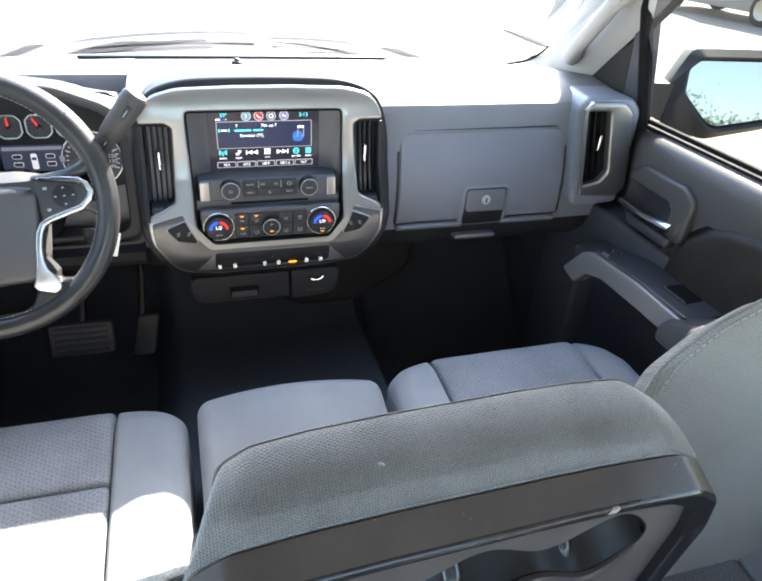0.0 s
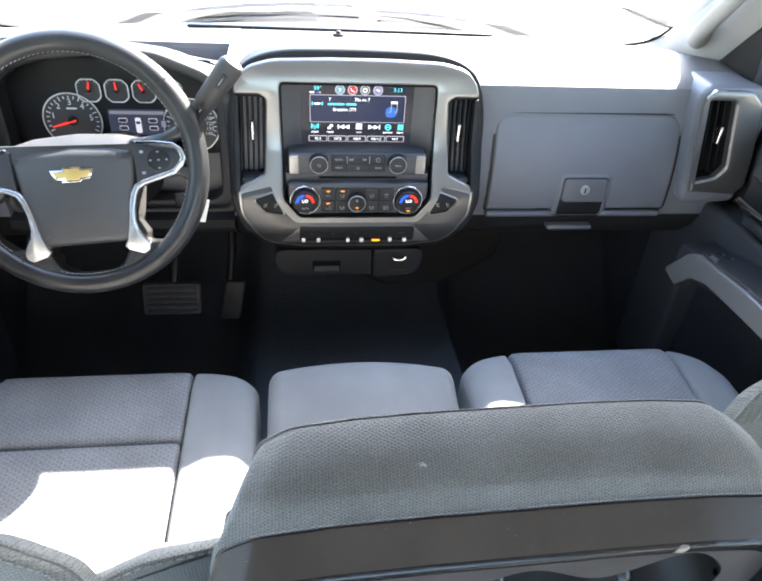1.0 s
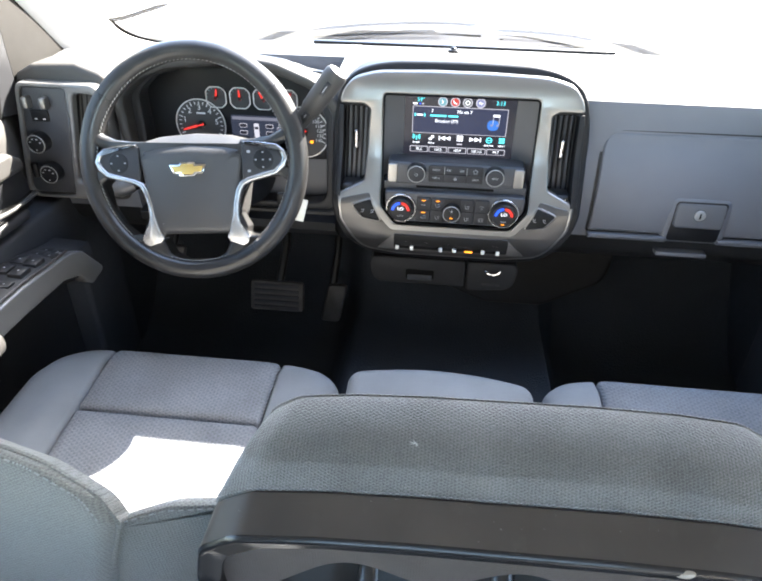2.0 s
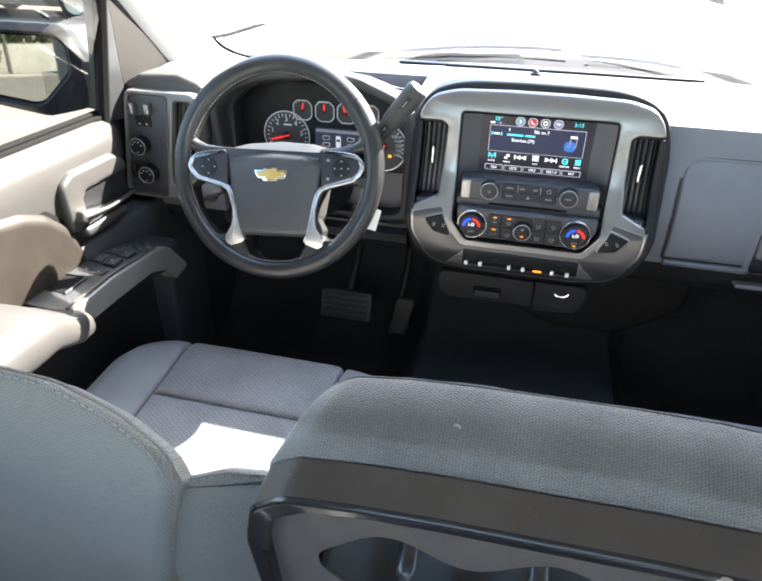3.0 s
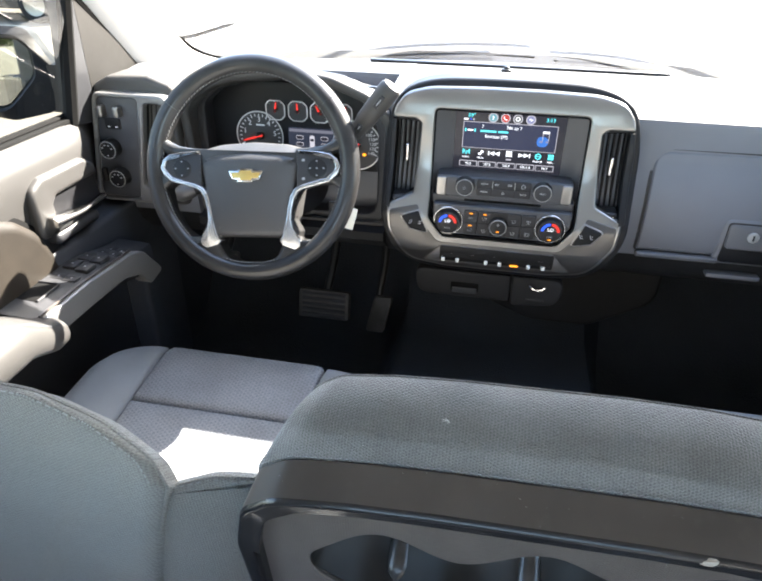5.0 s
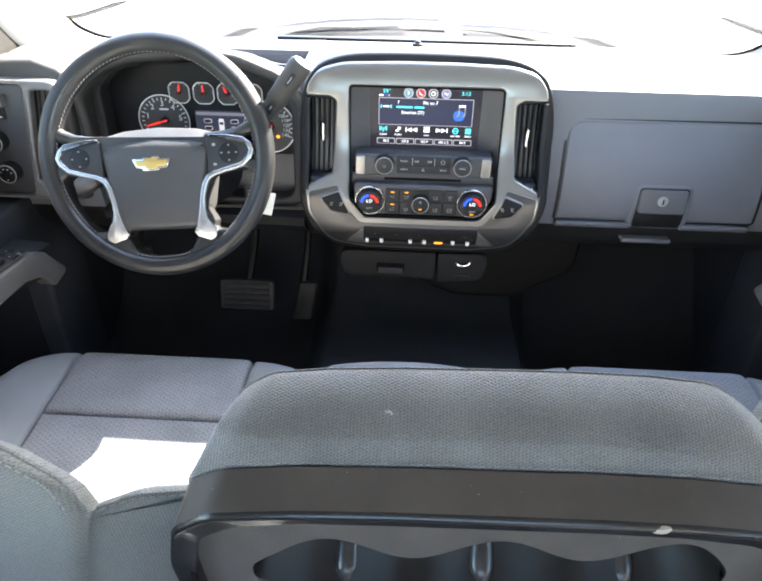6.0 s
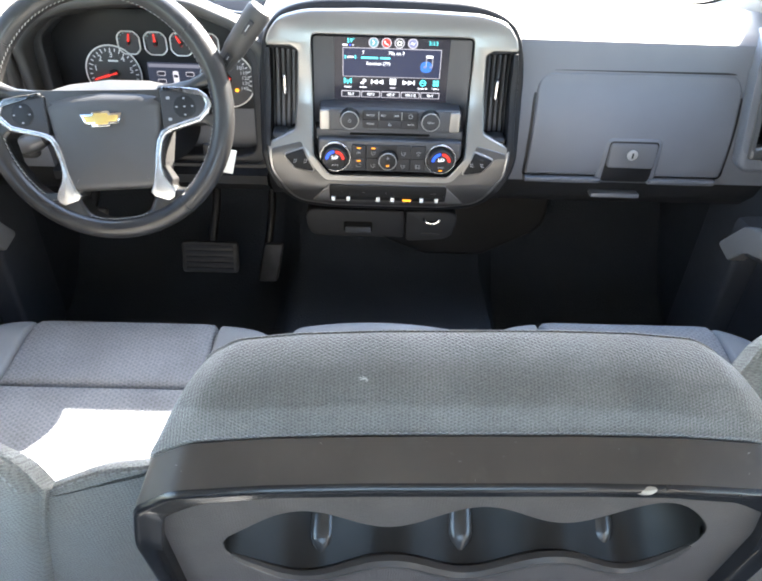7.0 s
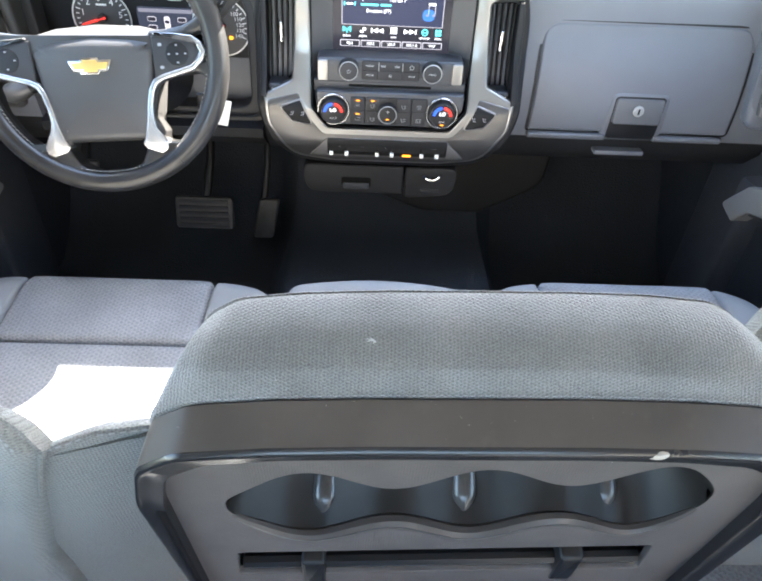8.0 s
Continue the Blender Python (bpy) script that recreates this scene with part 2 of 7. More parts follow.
M_TEAL = material("teal_print", (0.30, 0.62, 0.62), 0.6)
M_FAINT = material("faint_print", (0.22, 0.225, 0.24), 0.6)
M_GOLD = material("badge_gold", (0.55, 0.38, 0.12), 0.3, metal=0.6)
M_CHIP = material("bare_plastic", (0.30, 0.26, 0.22), 0.7)
M_LINT = material("lint", (0.42, 0.42, 0.40), 0.9)
M_TAG = material("paper_tag", (0.75, 0.74, 0.66), 0.8)


# ---- mesh helpers ----
BASE = {}


def link(name, bm, mat, smooth=True):
    me = bpy.data.meshes.new(name)
    bmesh.ops.recalc_face_normals(bm, faces=bm.faces[:])
    bm.to_mesh(me)
    bm.free()
    for m in mat if isinstance(mat, (list, tuple)) else (mat,):
        me.materials.append(m)
    if smooth:
        me.shade_smooth()
        me.set_sharp_from_angle(angle=radians(38))
    return new(name, me)


def thing(name, base, label, category, group="", kind=""):
    ob = new(name)
    ob.empty_display_size = 0.05
    ob.location = base
    BASE[ob] = Vector(base)
    return tagged(ob, label, category, group, kind)


def part(name, bm, mat, parent, label="", smooth=True):
    ob = link(name, bm, mat, smooth)
    ob.parent = parent
    if parent in BASE:
        ob.matrix_parent_inverse = Matrix.Translation(-BASE[parent])
    return tagged(ob, label)


def single(name, bm, mat, label, category, kind="", group="", smooth=True):
    return tagged(link(name, bm, mat, smooth), label, category, group, kind)


def fresh():
    return bmesh.new()


def box(bm, x0, x1, y0, y1, z0, z1, r=0.0, seg=2, m=None):
    """A box with rounded edges; m moves it."""
    b = bmesh.new()
    bmesh.ops.create_cube(b, size=1)
    for v in b.verts:
        v.co = Vector(((x0 + x1) / 2 + v.co.x * (x1 - x0), (y0 + y1) / 2 + v.co.y * (y1 - y0), (z0 + z1) / 2 + v.co.z * (z1 - z0)))
    if r:
        bmesh.ops.bevel(b, geom=b.edges[:], offset=r, segments=seg, profile=0.5, affect="EDGES", clamp_overlap=True)
    merge(bm, b, m)
    return bm


def merge(bm, b, m=None):
    if m is not None:
        bmesh.ops.transform(b, matrix=m, verts=b.verts[:])
    vs = [bm.verts.new(v.co) for v in b.verts]
    b.verts.index_update()
    for f in b.faces:
        bm.faces.new([vs[v.index] for v in f.verts])
    b.free()


def loft(bm, rings, closed=True, caps=True):
    vs = [[bm.verts.new(p) for p in r] for r in rings]
    n = len(vs[0])
    for a, b in zip(vs, vs[1:]):
        for i in range(n if closed else n - 1):
            j = (i + 1) % n
            bm.faces.new((a[i], a[j], b[j], b[i]))
    if caps and closed:
        bm.faces.new(vs[0][::-1])
        bm.faces.new(vs[-1])
    return vs


def ring(c, u, v, ru, rv, n):
    return [Vector(c) + Vector(u) * ru * math.cos(2 * math.pi * i / n) + Vector(v) * rv * math.sin(2 * math.pi * i / n) for i in range(n)]


def frame_of(axis):
    w = Vector(axis).normalized()
    u = w.cross(Vector((0, 0, 1)))
    u = u.normalized() if u.length > 1e-4 else Vector((1, 0, 0))
    return u, w.cross(u).normalized(), w


def cyl(bm, c, axis, r, h, n=24, bev=0.0, r2=None):
    """A round body from c along axis, its far rim rounded."""
    u, v, w = frame_of(axis)
    c, r2 = Vector(c), r if r2 is None else r2
    rings = [ring(c, u, v, r, r, n)]
    if bev:
        for k in range(4):
            a = k / 3 * math.pi / 2
            rings.append(ring(c + w * (h - bev + bev * math.sin(a)), u, v, r2 - bev + bev * math.cos(a), r2 - bev + bev * math.cos(a), n))
    else:
        rings.append(ring(c + w * h, u, v, r2, r2, n))
    loft(bm, rings)
    return bm


def tube(bm, pts, r, n=8, closed=False):
    pts = [Vector(p) for p in pts]
    rings, up, m = [], None, len(pts)
    for i, p in enumerate(pts):
        if closed:
            t = pts[(i + 1) % m] - pts[i - 1]
        else:
            t = pts[min(i + 1, m - 1)] - pts[max(i - 1, 0)]
        t.normalize()
        if up is None:
            up = Vector((0, 0, 1)) if abs(t.z) < 0.9 else Vector((0, 1, 0))
        u = t.cross(up).normalized()
        up = u.cross(t).normalized()
        rad = r[i] if isinstance(r, (list, tuple)) else r
        rings.append([p + u * rad * math.cos(2 * math.pi * k / n) + up * rad * math.sin(2 * math.pi * k / n) for k in range(n)])
    if closed:
        rings.append(rings[0])
        vs = [[bm.verts.new(q) for q in rg] for rg in rings[:-1]]
        for i in range(m):
            a, b = vs[i], vs[(i + 1) % m]
            for k in range(n):
                bm.faces.new((a[k], a[(k + 1) % n], b[(k + 1) % n], b[k]))
    else:
        loft(bm, rings)
    return bm


def rounded(pts, r, n=5):
    """The outline pts with its corners rounded; r is one radius or one for each corner."""
    out = []
    for i, p in enumerate(pts):
        p, a, b = Vector(p), Vector(pts[i - 1]), Vector(pts[(i + 1) % len(pts)])
        rad = r[i] if isinstance(r, (list, tuple)) else r
        da, db = (a - p), (b - p)
        la, lb = da.length, db.length
        if rad <= 0:
            out.append((p.x, p.y))
            continue
        da.normalize(), db.normalize()
        ang = da.angle(db)
        d = min(rad / math.tan(ang / 2), la * 0.49, lb * 0.49)
        s, e = p + da * d, p + db * d
        for k in range(n + 1):
            t = k / n
            q = s * (1 - t) ** 2 + p * 2 * t * (1 - t) + e * t * t
            out.append((q.x, q.y))
    return out


def softened(pts, n=3):
    """A closed outline with its corners cut n times, which rounds it."""
    for _ in range(n):
        out = []
        for p, q in zip(pts, pts[1:] + pts[:1]):
            out += [(p[0] * 0.75 + q[0] * 0.25, p[1] * 0.75 + q[1] * 0.25), (p[0] * 0.25 + q[0] * 0.75, p[1] * 0.25 + q[1] * 0.75)]
        pts = out
    return pts


def oblong(x0, x1, z0, z1, r, n=5):
    return rounded([(x0, z0), (x1, z0), (x1, z1), (x0, z1)], r, n)


def area(loop):
    return sum(a[0] * b[1] - b[0] * a[1] for a, b in zip(loop, loop[1:] + loop[:1])) / 2


def inset(loop, c):
    """The loop moved to its left by c (inwards when it runs counter-clockwise)."""
    out, n = [], len(loop)
    for i in range(n):
        p, a, b = Vector(loop[i]), Vector(loop[i - 1]), Vector(loop[(i + 1) % n])
        d1, d2 = (p - a), (b - p)
        d1 = d1.normalized() if d1.length > 1e-7 else d2.normalized()
        d2 = d2.normalized() if d2.length > 1e-7 else d1
        n1, n2 = Vector((-d1.y, d1.x)), Vector((-d2.y, d2.x))
        s = n1 + n2
        s = s / max(0.5, s.length_squared / 2) if s.length > 1e-5 else n1
        q = p + s * c
        out.append((q.x, q.y))
    return out


def plate(bm, outer, holes=(), at=None, thick=0.01, c=0.002, steps=3, back=True):
    """A plate with a rounded rim, cut from an outline with holes. at(u, v, d) gives the place; d runs away from the viewer."""
    at = at or (lambda u, v, d: (u, d, v))
    loops = [list(outer) if area(list(outer)) > 0 else list(outer)[::-1]]
    loops += [list(h) if area(list(h)) < 0 else list(h)[::-1] for h in holes]
    b = bmesh.new()
    front, rear = [], []
    for lp in loops:
        rings = []
        for k in range(steps + 1):
            a = k / steps * math.pi / 2
            off, d = c * (1 - math.sin(a)), c * (1 - math.cos(a))
            rings.append([b.verts.new(at(u, v, d)) for u, v in (inset(lp, off) if off > 1e-6 else lp)])
        rings.append([b.verts.new(at(u, v, thick)) for u, v in lp])
        n = len(lp)
        for r0, r1 in zip(rings, rings[1:]):
            for i in range(n):
                j = (i + 1) % n
                b.faces.new((r0[i], r0[j], r1[j], r1[i]))
        front += [b.edges.get((rings[0][i], rings[0][(i + 1) % n])) for i in range(n)]
        rear += [b.edges.get((rings[-1][i], rings[-1][(i + 1) % n])) for i in range(n)]
    if len(loops) == 1:
        bmesh.ops.contextual_create(b, geom=front)
        if back:
            bmesh.ops.contextual_create(b, geom=rear)
    else:
        bmesh.ops.triangle_fill(b, edges=front, use_beauty=True, use_dissolve=False)
        if back:
            bmesh.ops.triangle_fill(b, edges=rear, use_beauty=True, use_dissolve=False)
    merge(bm, b)
    return bm


def words(name, text, size, m, mat, parent, label=""):
    """Raised lettering as a mesh, centred at the pose m."""
    cu = bpy.data.curves.new(name, "FONT")
    cu.body, cu.size, cu.align_x, cu.align_y, cu.extrude = text, size, "CENTER", "CENTER", 0.0002
    cu.resolution_u = 2
    tmp = new(name, cu)
    me = bpy.data.meshes.new_from_object(tmp.evaluated_get(bpy.context.evaluated_depsgraph_get()))
    bpy.data.objects.remove(tmp)
    me.transform(m)
    me.materials.clear()
    me.materials.append(mat)
    ob = new(name, me)
    ob.parent = parent
    if parent in BASE:
        ob.matrix_parent_inverse = Matrix.Translation(-BASE[parent])
    return tagged(ob, label)


def facing(x, y, z, tilt=0.0):
    """The pose of lettering that faces the cabin at a place, leaning back by tilt."""
    return pose(x, y, z, 90 - tilt, 0, 0)


def smoothstep(a, b, x):
    t = min(1.0, max(0.0, (x - a) / (b - a)))
    return t * t * (3 - 2 * t)


def interp(x, pts):
    for (x0, y0), (x1, y1) in zip(pts, pts[1:]):
        if x <= x1:
            t = max(0.0, (x - x0) / (x1 - x0))
            return y0 + (y1 - y0) * t
    return pts[-1][1]


# ---- cab shell ----
XL, XR = -0.805, 0.751                 # inner faces of the two front doors
bm = fresh()
nx, ny = 96, 48
grid = []
for j in range(ny + 1):
    y = -2.2 + 2.85 * j / ny
    row = []
    for i in range(nx + 1):
        x = XL - 0.05 + (XR - XL + 0.1) * i / nx
        hump = 0.13 * smoothstep(0.285, 0.225, abs(x - 0.02)) * smoothstep(-1.9, -0.3, y)
        z = max(hump, 0.0) + 0.42 * smoothstep(0.22, 0.62, y)
        row.append(bm.verts.new((x, y, z)))
    grid.append(row)
for a, b in zip(grid, grid[1:]):
    for i in range(nx):
        bm.faces.new((a[i], a[i + 1], b[i + 1], b[i]))
single("floor", bm, M_CARPET, "black carpeted cab floor with a low centre hump", "floor", "structure")

bm = fresh()
box(bm, XL - 0.12, XR + 0.12, 0.62, 0.66, 0.0, 0.72)
single("wall_front", bm, M_BLACK, "black firewall behind the dashboard", "wall", "structure")
bm = fresh()
box(bm, XL - 0.12, XR + 0.12, -2.24, -2.2, 0.0, 0.80)
box(bm, XL - 0.12, XL + 0.25, -2.24, -2.2, 0.80, 1.30)
box(bm, XR - 0.25, XR + 0.12, -2.24, -2.2, 0.80, 1.30)
box(bm, XL + 0.25, XR - 0.25, -2.24, -2.2, 1.18, 1.30)
single("wall_rear", bm, M_HEAD, "grey rear wall of the cab round its back window", "wall", "structure")

# headliner: a shallow vault from the windscreen header to the rear wall
bm = fresh()
rows = []
for j in range(13):
    y = -2.24 + 1.95 * j / 12
    zc = 1.30 - 0.10 * smoothstep(-0.9, -0.38, y)
    rows.append([(XL - 0.12 + (XR - XL + 0.24) * i / 16, y, zc - 0.10 * abs(i / 8 - 1) ** 3) for i in range(17)])
lo = [[Vector(p) for p in r] for r in rows]
vs = [[bm.verts.new(p) for p in r] for r in lo]
vt = [[bm.verts.new(p + Vector((0, 0, 0.03))) for p in r] for r in lo]
for g in (vs, vt):
    for a, b in zip(g, g[1:]):
        for i in range(16):
            bm.faces.new((a[i], a[i + 1], b[i + 1], b[i]))
single("ceiling", bm, M_HEAD, "pale fabric headliner of the cab roof", "ceiling", "structure")

# windscreen: leans back from the cowl to the header
bm = fresh()
rows = []
for j in range(8):
    t = -0.08 + 1.08 * j / 7
    rows.append([(-0.027 + (0.80 - 0.10 * t) * s, 0.60 - 0.98 * t - 0.21 * s * s * (1 - 0.6 * t), 0.755 + 0.485 * t + 0.03 * math.sin(t * math.pi)) for s in [k / 8 - 1 for k in range(17)]])
loft(bm, rows, closed=False)
ws = single("window_1", bm, M_GLASS, "clear curved windscreen above the dashboard", "windscreen", "structure")
ws.visible_shadow = False


def along(pts, n):
    """n + 1 places along a smooth line through pts."""
    pts = [Vector(p) for p in pts]
    out = []
    for k in range(n + 1):
        x = k / n * (len(pts) - 1)
        i = min(int(x), len(pts) - 2)
        f = x - i
        p0, p1, p2, p3 = pts[max(0, i - 1)], pts[i], pts[i + 1], pts[min(len(pts) - 1, i + 2)]
        out.append(0.5 * (2 * p1 + (p2 - p0) * f + (2 * p0 - 5 * p1 + 4 * p2 - p3) * f * f + (3 * p1 - p0 - 3 * p2 + p3) * f ** 3))
    return out


def pillar(side):
    """The slanting trim beside the windscreen, with a grab handle on the passenger's side."""
    X = lambda p: Vector((-0.027 + side * p[0], p[1], p[2]))
    t = thing("pillar_trim", (-0.027 + side * 0.75, 0.20, 0.74), "pale grey plastic trim of the slanting windscreen pillar", "pillar trim", kind="structure")
    inner = along([(0.600, 0.385, 0.738), (0.690, 0.375, 0.748), (0.740, 0.360, 0.764), (0.766, 0.338, 0.792), (0.779, 0.300, 0.842), (0.780, 0.255, 0.890), (0.772, 0.180, 0.960), (0.742, 0.000, 1.090), (0.690, -0.240, 1.210)], 32)
    outer = along([(0.790, 0.330, 0.715), (0.789, 0.250, 0.725), (0.788, 0.195, 0.740), (0.786, 0.160, 0.765), (0.785, 0.095, 0.825), (0.782, 0.035, 0.880), (0.776, -0.045, 0.950), (0.750, -0.200, 1.090), (0.715, -0.370, 1.205)], 32)
    mid = []
    bm = fresh()
    rings = []
    for k, (p, q) in enumerate(zip(inner, outer)):
        swell = 0.004 + 0.026 * smoothstep(0, 14, k)
        rows_ = []
        for f in (0.0, 0.08, 0.25, 0.45, 0.65, 0.85, 0.97, 1.0):
            b_ = swell * math.sin(math.pi * f) ** 0.8
            rows_.append(p.lerp(q, f) + Vector((-b_ * 0.75, -b_ * 0.75, 0)))
        mid.append(p.lerp(q, 0.45) + Vector((-swell * 0.7, -swell * 0.7, 0)))
        rows_ += [q + Vector((0.03, 0.03, 0)), p + Vector((0.02, 0.03, 0))]
        rings.append([X(v) for v in rows_])
    loft(bm, rings)
    part("pillar_cover", bm, M_PILLAR, t)
    bm = fresh()
    tube(bm, [X(q + Vector((0.006, -0.004, 0))) for q in outer], 0.0085, 8)
    part("door_seal", bm, M_SEAL, t, "black rubber door seal")
    bm = fresh()
    tube(bm, [X(p + Vector((-0.003, 0.006, 0))) for p in inner], [(0.0045 if side < 0 else 0.0035) * (1 - 0.55 * smoothstep(9, 16, k)) for k in range(33)], 8)
    part("glass_border", bm, M_SEAL, t, "black border of the windscreen")
    if side > 0:
        bm = fresh()
        pts = []
        for k in range(17):
            q = k / 16
            base = mid[14].lerp(mid[24], q)
            lift = 0.045 * min(1, math.sin(q * math.pi) * 2.6)
            pts.append(X(base + Vector((-lift * 0.7, -lift * 0.7, 0))))
        tube(bm, pts, [0.026, 0.022] + [0.017] * 13 + [0.022, 0.026], 12)
        part("grab_handle", bm, M_PILLAR, t, "pale moulded grab handle")
    return t


pillar(1)
pillar(-1)

for x, lab in ((XL - 0.03, "black kick panel beside the pedals"), (XR + 0.03, "black kick panel of the passenger footwell")):
    bm = fresh()
    box(bm, x - 0.02, x + 0.02, 0.06, 0.66, -0.05, 0.76, 0.005)
    single("wall_kick", bm, M_LOWER, lab, "wall", "structure")
bm = fresh()
bm.faces.new([bm.verts.new(p) for p in ((XL + 0.25, -2.22, 0.80), (XR - 0.25, -2.22, 0.80), (XR - 0.25, -2.22, 1.18), (XL + 0.25, -2.22, 1.18))])
single("window_2", bm, M_PRIVACY, "tinted rear window of the cab", "window", "structure").visible_shadow = False

# ---- dashboard ----
dash = thing("dashboard", (-0.02, 0.2, 0.40), "dark grey moulded plastic dashboard with a sunlit top pad", "dashboard")
BIN = (-0.625, -0.225)                 # the instrument binnacle's sides


def face_y(z):
    """How far forward the fascia lies at a height: a shallow bulge."""
    return -0.006 + 1.25 * (z - 0.575) ** 2 - 0.5 * max(0.0, z - 0.69)


def dash_profile(x):
    """Points y, z from the windscreen's foot over the top and down to the knees."""
    end = smoothstep(0.66, 0.80, abs(x + 0.025))
    edge = -0.012 * end
    far = 0.62 - 0.20 * ((x + 0.027) / 0.8) ** 2
    return [(far, 0.724), (far - 0.09, 0.745), (0.27, 0.768 - 0.01 * end), (0.15, 0.781 - 0.01 * end), (0.085, 0.775 - 0.010 * end), (0.028 + edge, 0.7655 - 0.010 * end),
            (0.007 + edge, 0.752 - 0.008 * end), (face_y(0.734) + edge, 0.734), (face_y(0.705) + edge, 0.705), (face_y(0.66) + edge, 0.66), (face_y(0.60) + edge, 0.60), (face_y(0.55), 0.55), (face_y(0.50), 0.50),
            (0.015, 0.47), (0.05, 0.435), (0.14, 0.40), (0.32, 0.37), (0.60, 0.37)]


def bin_profile(x):
    far = 0.62 - 0.20 * ((x + 0.027) / 0.8) ** 2
    return [(far, 0.724), (far - 0.09, 0.745), (0.27, 0.770), (0.20, 0.778), (0.16, 0.780), (0.15, 0.778), (0.145, 0.77), (0.14, 0.75), (0.085, 0.72), (0.080, 0.66), (0.078, 0.60), (0.078, 0.55), (0.076, 0.51),
            (0.03, 0.505), (-0.012, 0.498), (-0.010, 0.480), (0.03, 0.450), (0.60, 0.37)]


top_m, face_m = fresh(), fresh()
xs = [XL + 0.002] + [XL + 0.02 + k * (BIN[0] - XL - 0.02) / 4 for k in range(5)]
cols = [(x, dash_profile(x)) for x in xs] + [(x, bin_profile(x)) for x in (BIN[0] + 0.001, (BIN[0] + BIN[1]) / 2, BIN[1] - 0.001)]
cols += [(BIN[1] + k * (XR - BIN[1]) / 16 - (0.002 if k == 16 else 0), dash_profile(BIN[1] + k * (XR - BIN[1]) / 16)) for k in range(17)]
cut = 6
loft(top_m, [[(x, y, z) for y, z in p[:cut + 1]] for x, p in cols], closed=False)
loft(face_m, [[(x, y, z) for y, z in p[cut:13]] for x, p in cols], closed=False)
part("top_pad", top_m, M_DASHTOP, dash, "soft grained top pad")
part("fascia", face_m, M_DASH, dash, "dark grey grained fascia")
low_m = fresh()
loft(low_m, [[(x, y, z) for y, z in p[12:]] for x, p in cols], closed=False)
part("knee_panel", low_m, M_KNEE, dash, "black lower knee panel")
bm = fresh()
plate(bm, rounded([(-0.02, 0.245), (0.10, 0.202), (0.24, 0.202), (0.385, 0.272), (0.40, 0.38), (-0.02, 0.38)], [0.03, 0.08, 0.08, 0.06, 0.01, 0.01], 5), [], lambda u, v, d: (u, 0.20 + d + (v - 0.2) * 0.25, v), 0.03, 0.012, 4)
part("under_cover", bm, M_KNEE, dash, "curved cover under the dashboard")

# a narrow defroster slot and the light sensor on the top pad
bm = fresh()
box(bm, -0.34, 0.34, 0.385, 0.405, 0.757, 0.764, 0.003)
part("defroster_slot", bm, M_BLACK, dash)
bm = fresh()
cyl(bm, (-0.018, 0.30, 0.766), (0, 0, 1), 0.012, 0.006, 16, 0.002)
cyl(bm, (-0.018, 0.30, 0.771), (0, 0, 1), 0.006, 0.006, 16, 0.003)
part("light_sensor", bm, M_BLACK, dash, "small black dome light sensor")

# binnacle hood over the instruments
hood_in = rounded([(-0.618, 0.505), (-0.232, 0.505), (-0.228, 0.718), (-0.262, 0.757), (-0.325, 0.783), (-0.420, 0.795), (-0.515, 0.784), (-0.568, 0.764), (-0.618, 0.722)],
                  [0.02, 0.03, 0.04, 0.05, 0.07, 0.10, 0.07, 0.05, 0.05], 5)
bm = fresh()
plate(bm, [(u, max(v, 0.498)) for u, v in inset(hood_in, -0.021)][::-1], [hood_in], lambda u, v, d: (u, 0.014 - 0.047 * smoothstep(0.60, 0.80, v) + d, v - 0.22 * d * smoothstep(0.74, 0.80, v)), 0.20, 0.010, 5)
part("binnacle_hood", bm, M_HOOD, dash, "arched hood over the instruments")
bezel_in = rounded([(-0.601, 0.520), (-0.249, 0.520), (-0.246, 0.690), (-0.262, 0.737), (-0.290, 0.764), (-0.345, 0.780), (-0.510, 0.776), (-0.570, 0.752), (-0.601, 0.725)], [0.02, 0.03, 0.04, 0.03, 0.03, 0.03, 0.03, 0.03, 0.03], 5)
bm = fresh()
plate(bm, inset(hood_in, -0.004), [bezel_in], lambda u, v, d: (u, 0.028 + d, v), 0.040, 0.004, 4)
part("cluster_bezel", bm, M_DARK, dash, "black inner bezel of the instruments")

# ---- glovebox ----
gl_out = rounded([(0.258, 0.514), (0.627, 0.516), (0.617, 0.702), (0.257, 0.699)], [0.004, 0.006, 0.034, 0.028], 5)


def face_plate(outer, off, thick, c, steps):
    """A plate that follows the bulge of the fascia."""
    b = fresh()
    plate(b, outer, [], lambda u, v, d: (u, off + d, v), thick, c, steps)
    for k in range(1, 12):
        bmesh.ops.bisect_plane(b, geom=b.verts[:] + b.edges[:] + b.faces[:], plane_co=(0, 0, 0.50 + 0.02 * k), plane_no=(0, 0, 1))
    for v in b.verts:
        v.co.y += face_y(v.co.z)
    return b


part("glovebox_gap", face_plate(inset(gl_out, -0.0048), -0.0006, 0.03, 0.001, 2), M_BLACK, dash)
glove = part("glovebox_door", face_plate(gl_out, -0.005, 0.03, 0.005, 4), M_DASH, dash, "closed glovebox door")
for x0, x1 in ((0.258, 0.402), (0.492, 0.620)):
    part("finger_ledge", face_plate(rounded([(x0, 0.501), (x1, 0.501), (x1, 0.512), (x0, 0.512)], 0.003), -0.013, 0.03, 0.004, 3), M_DASH, glove)
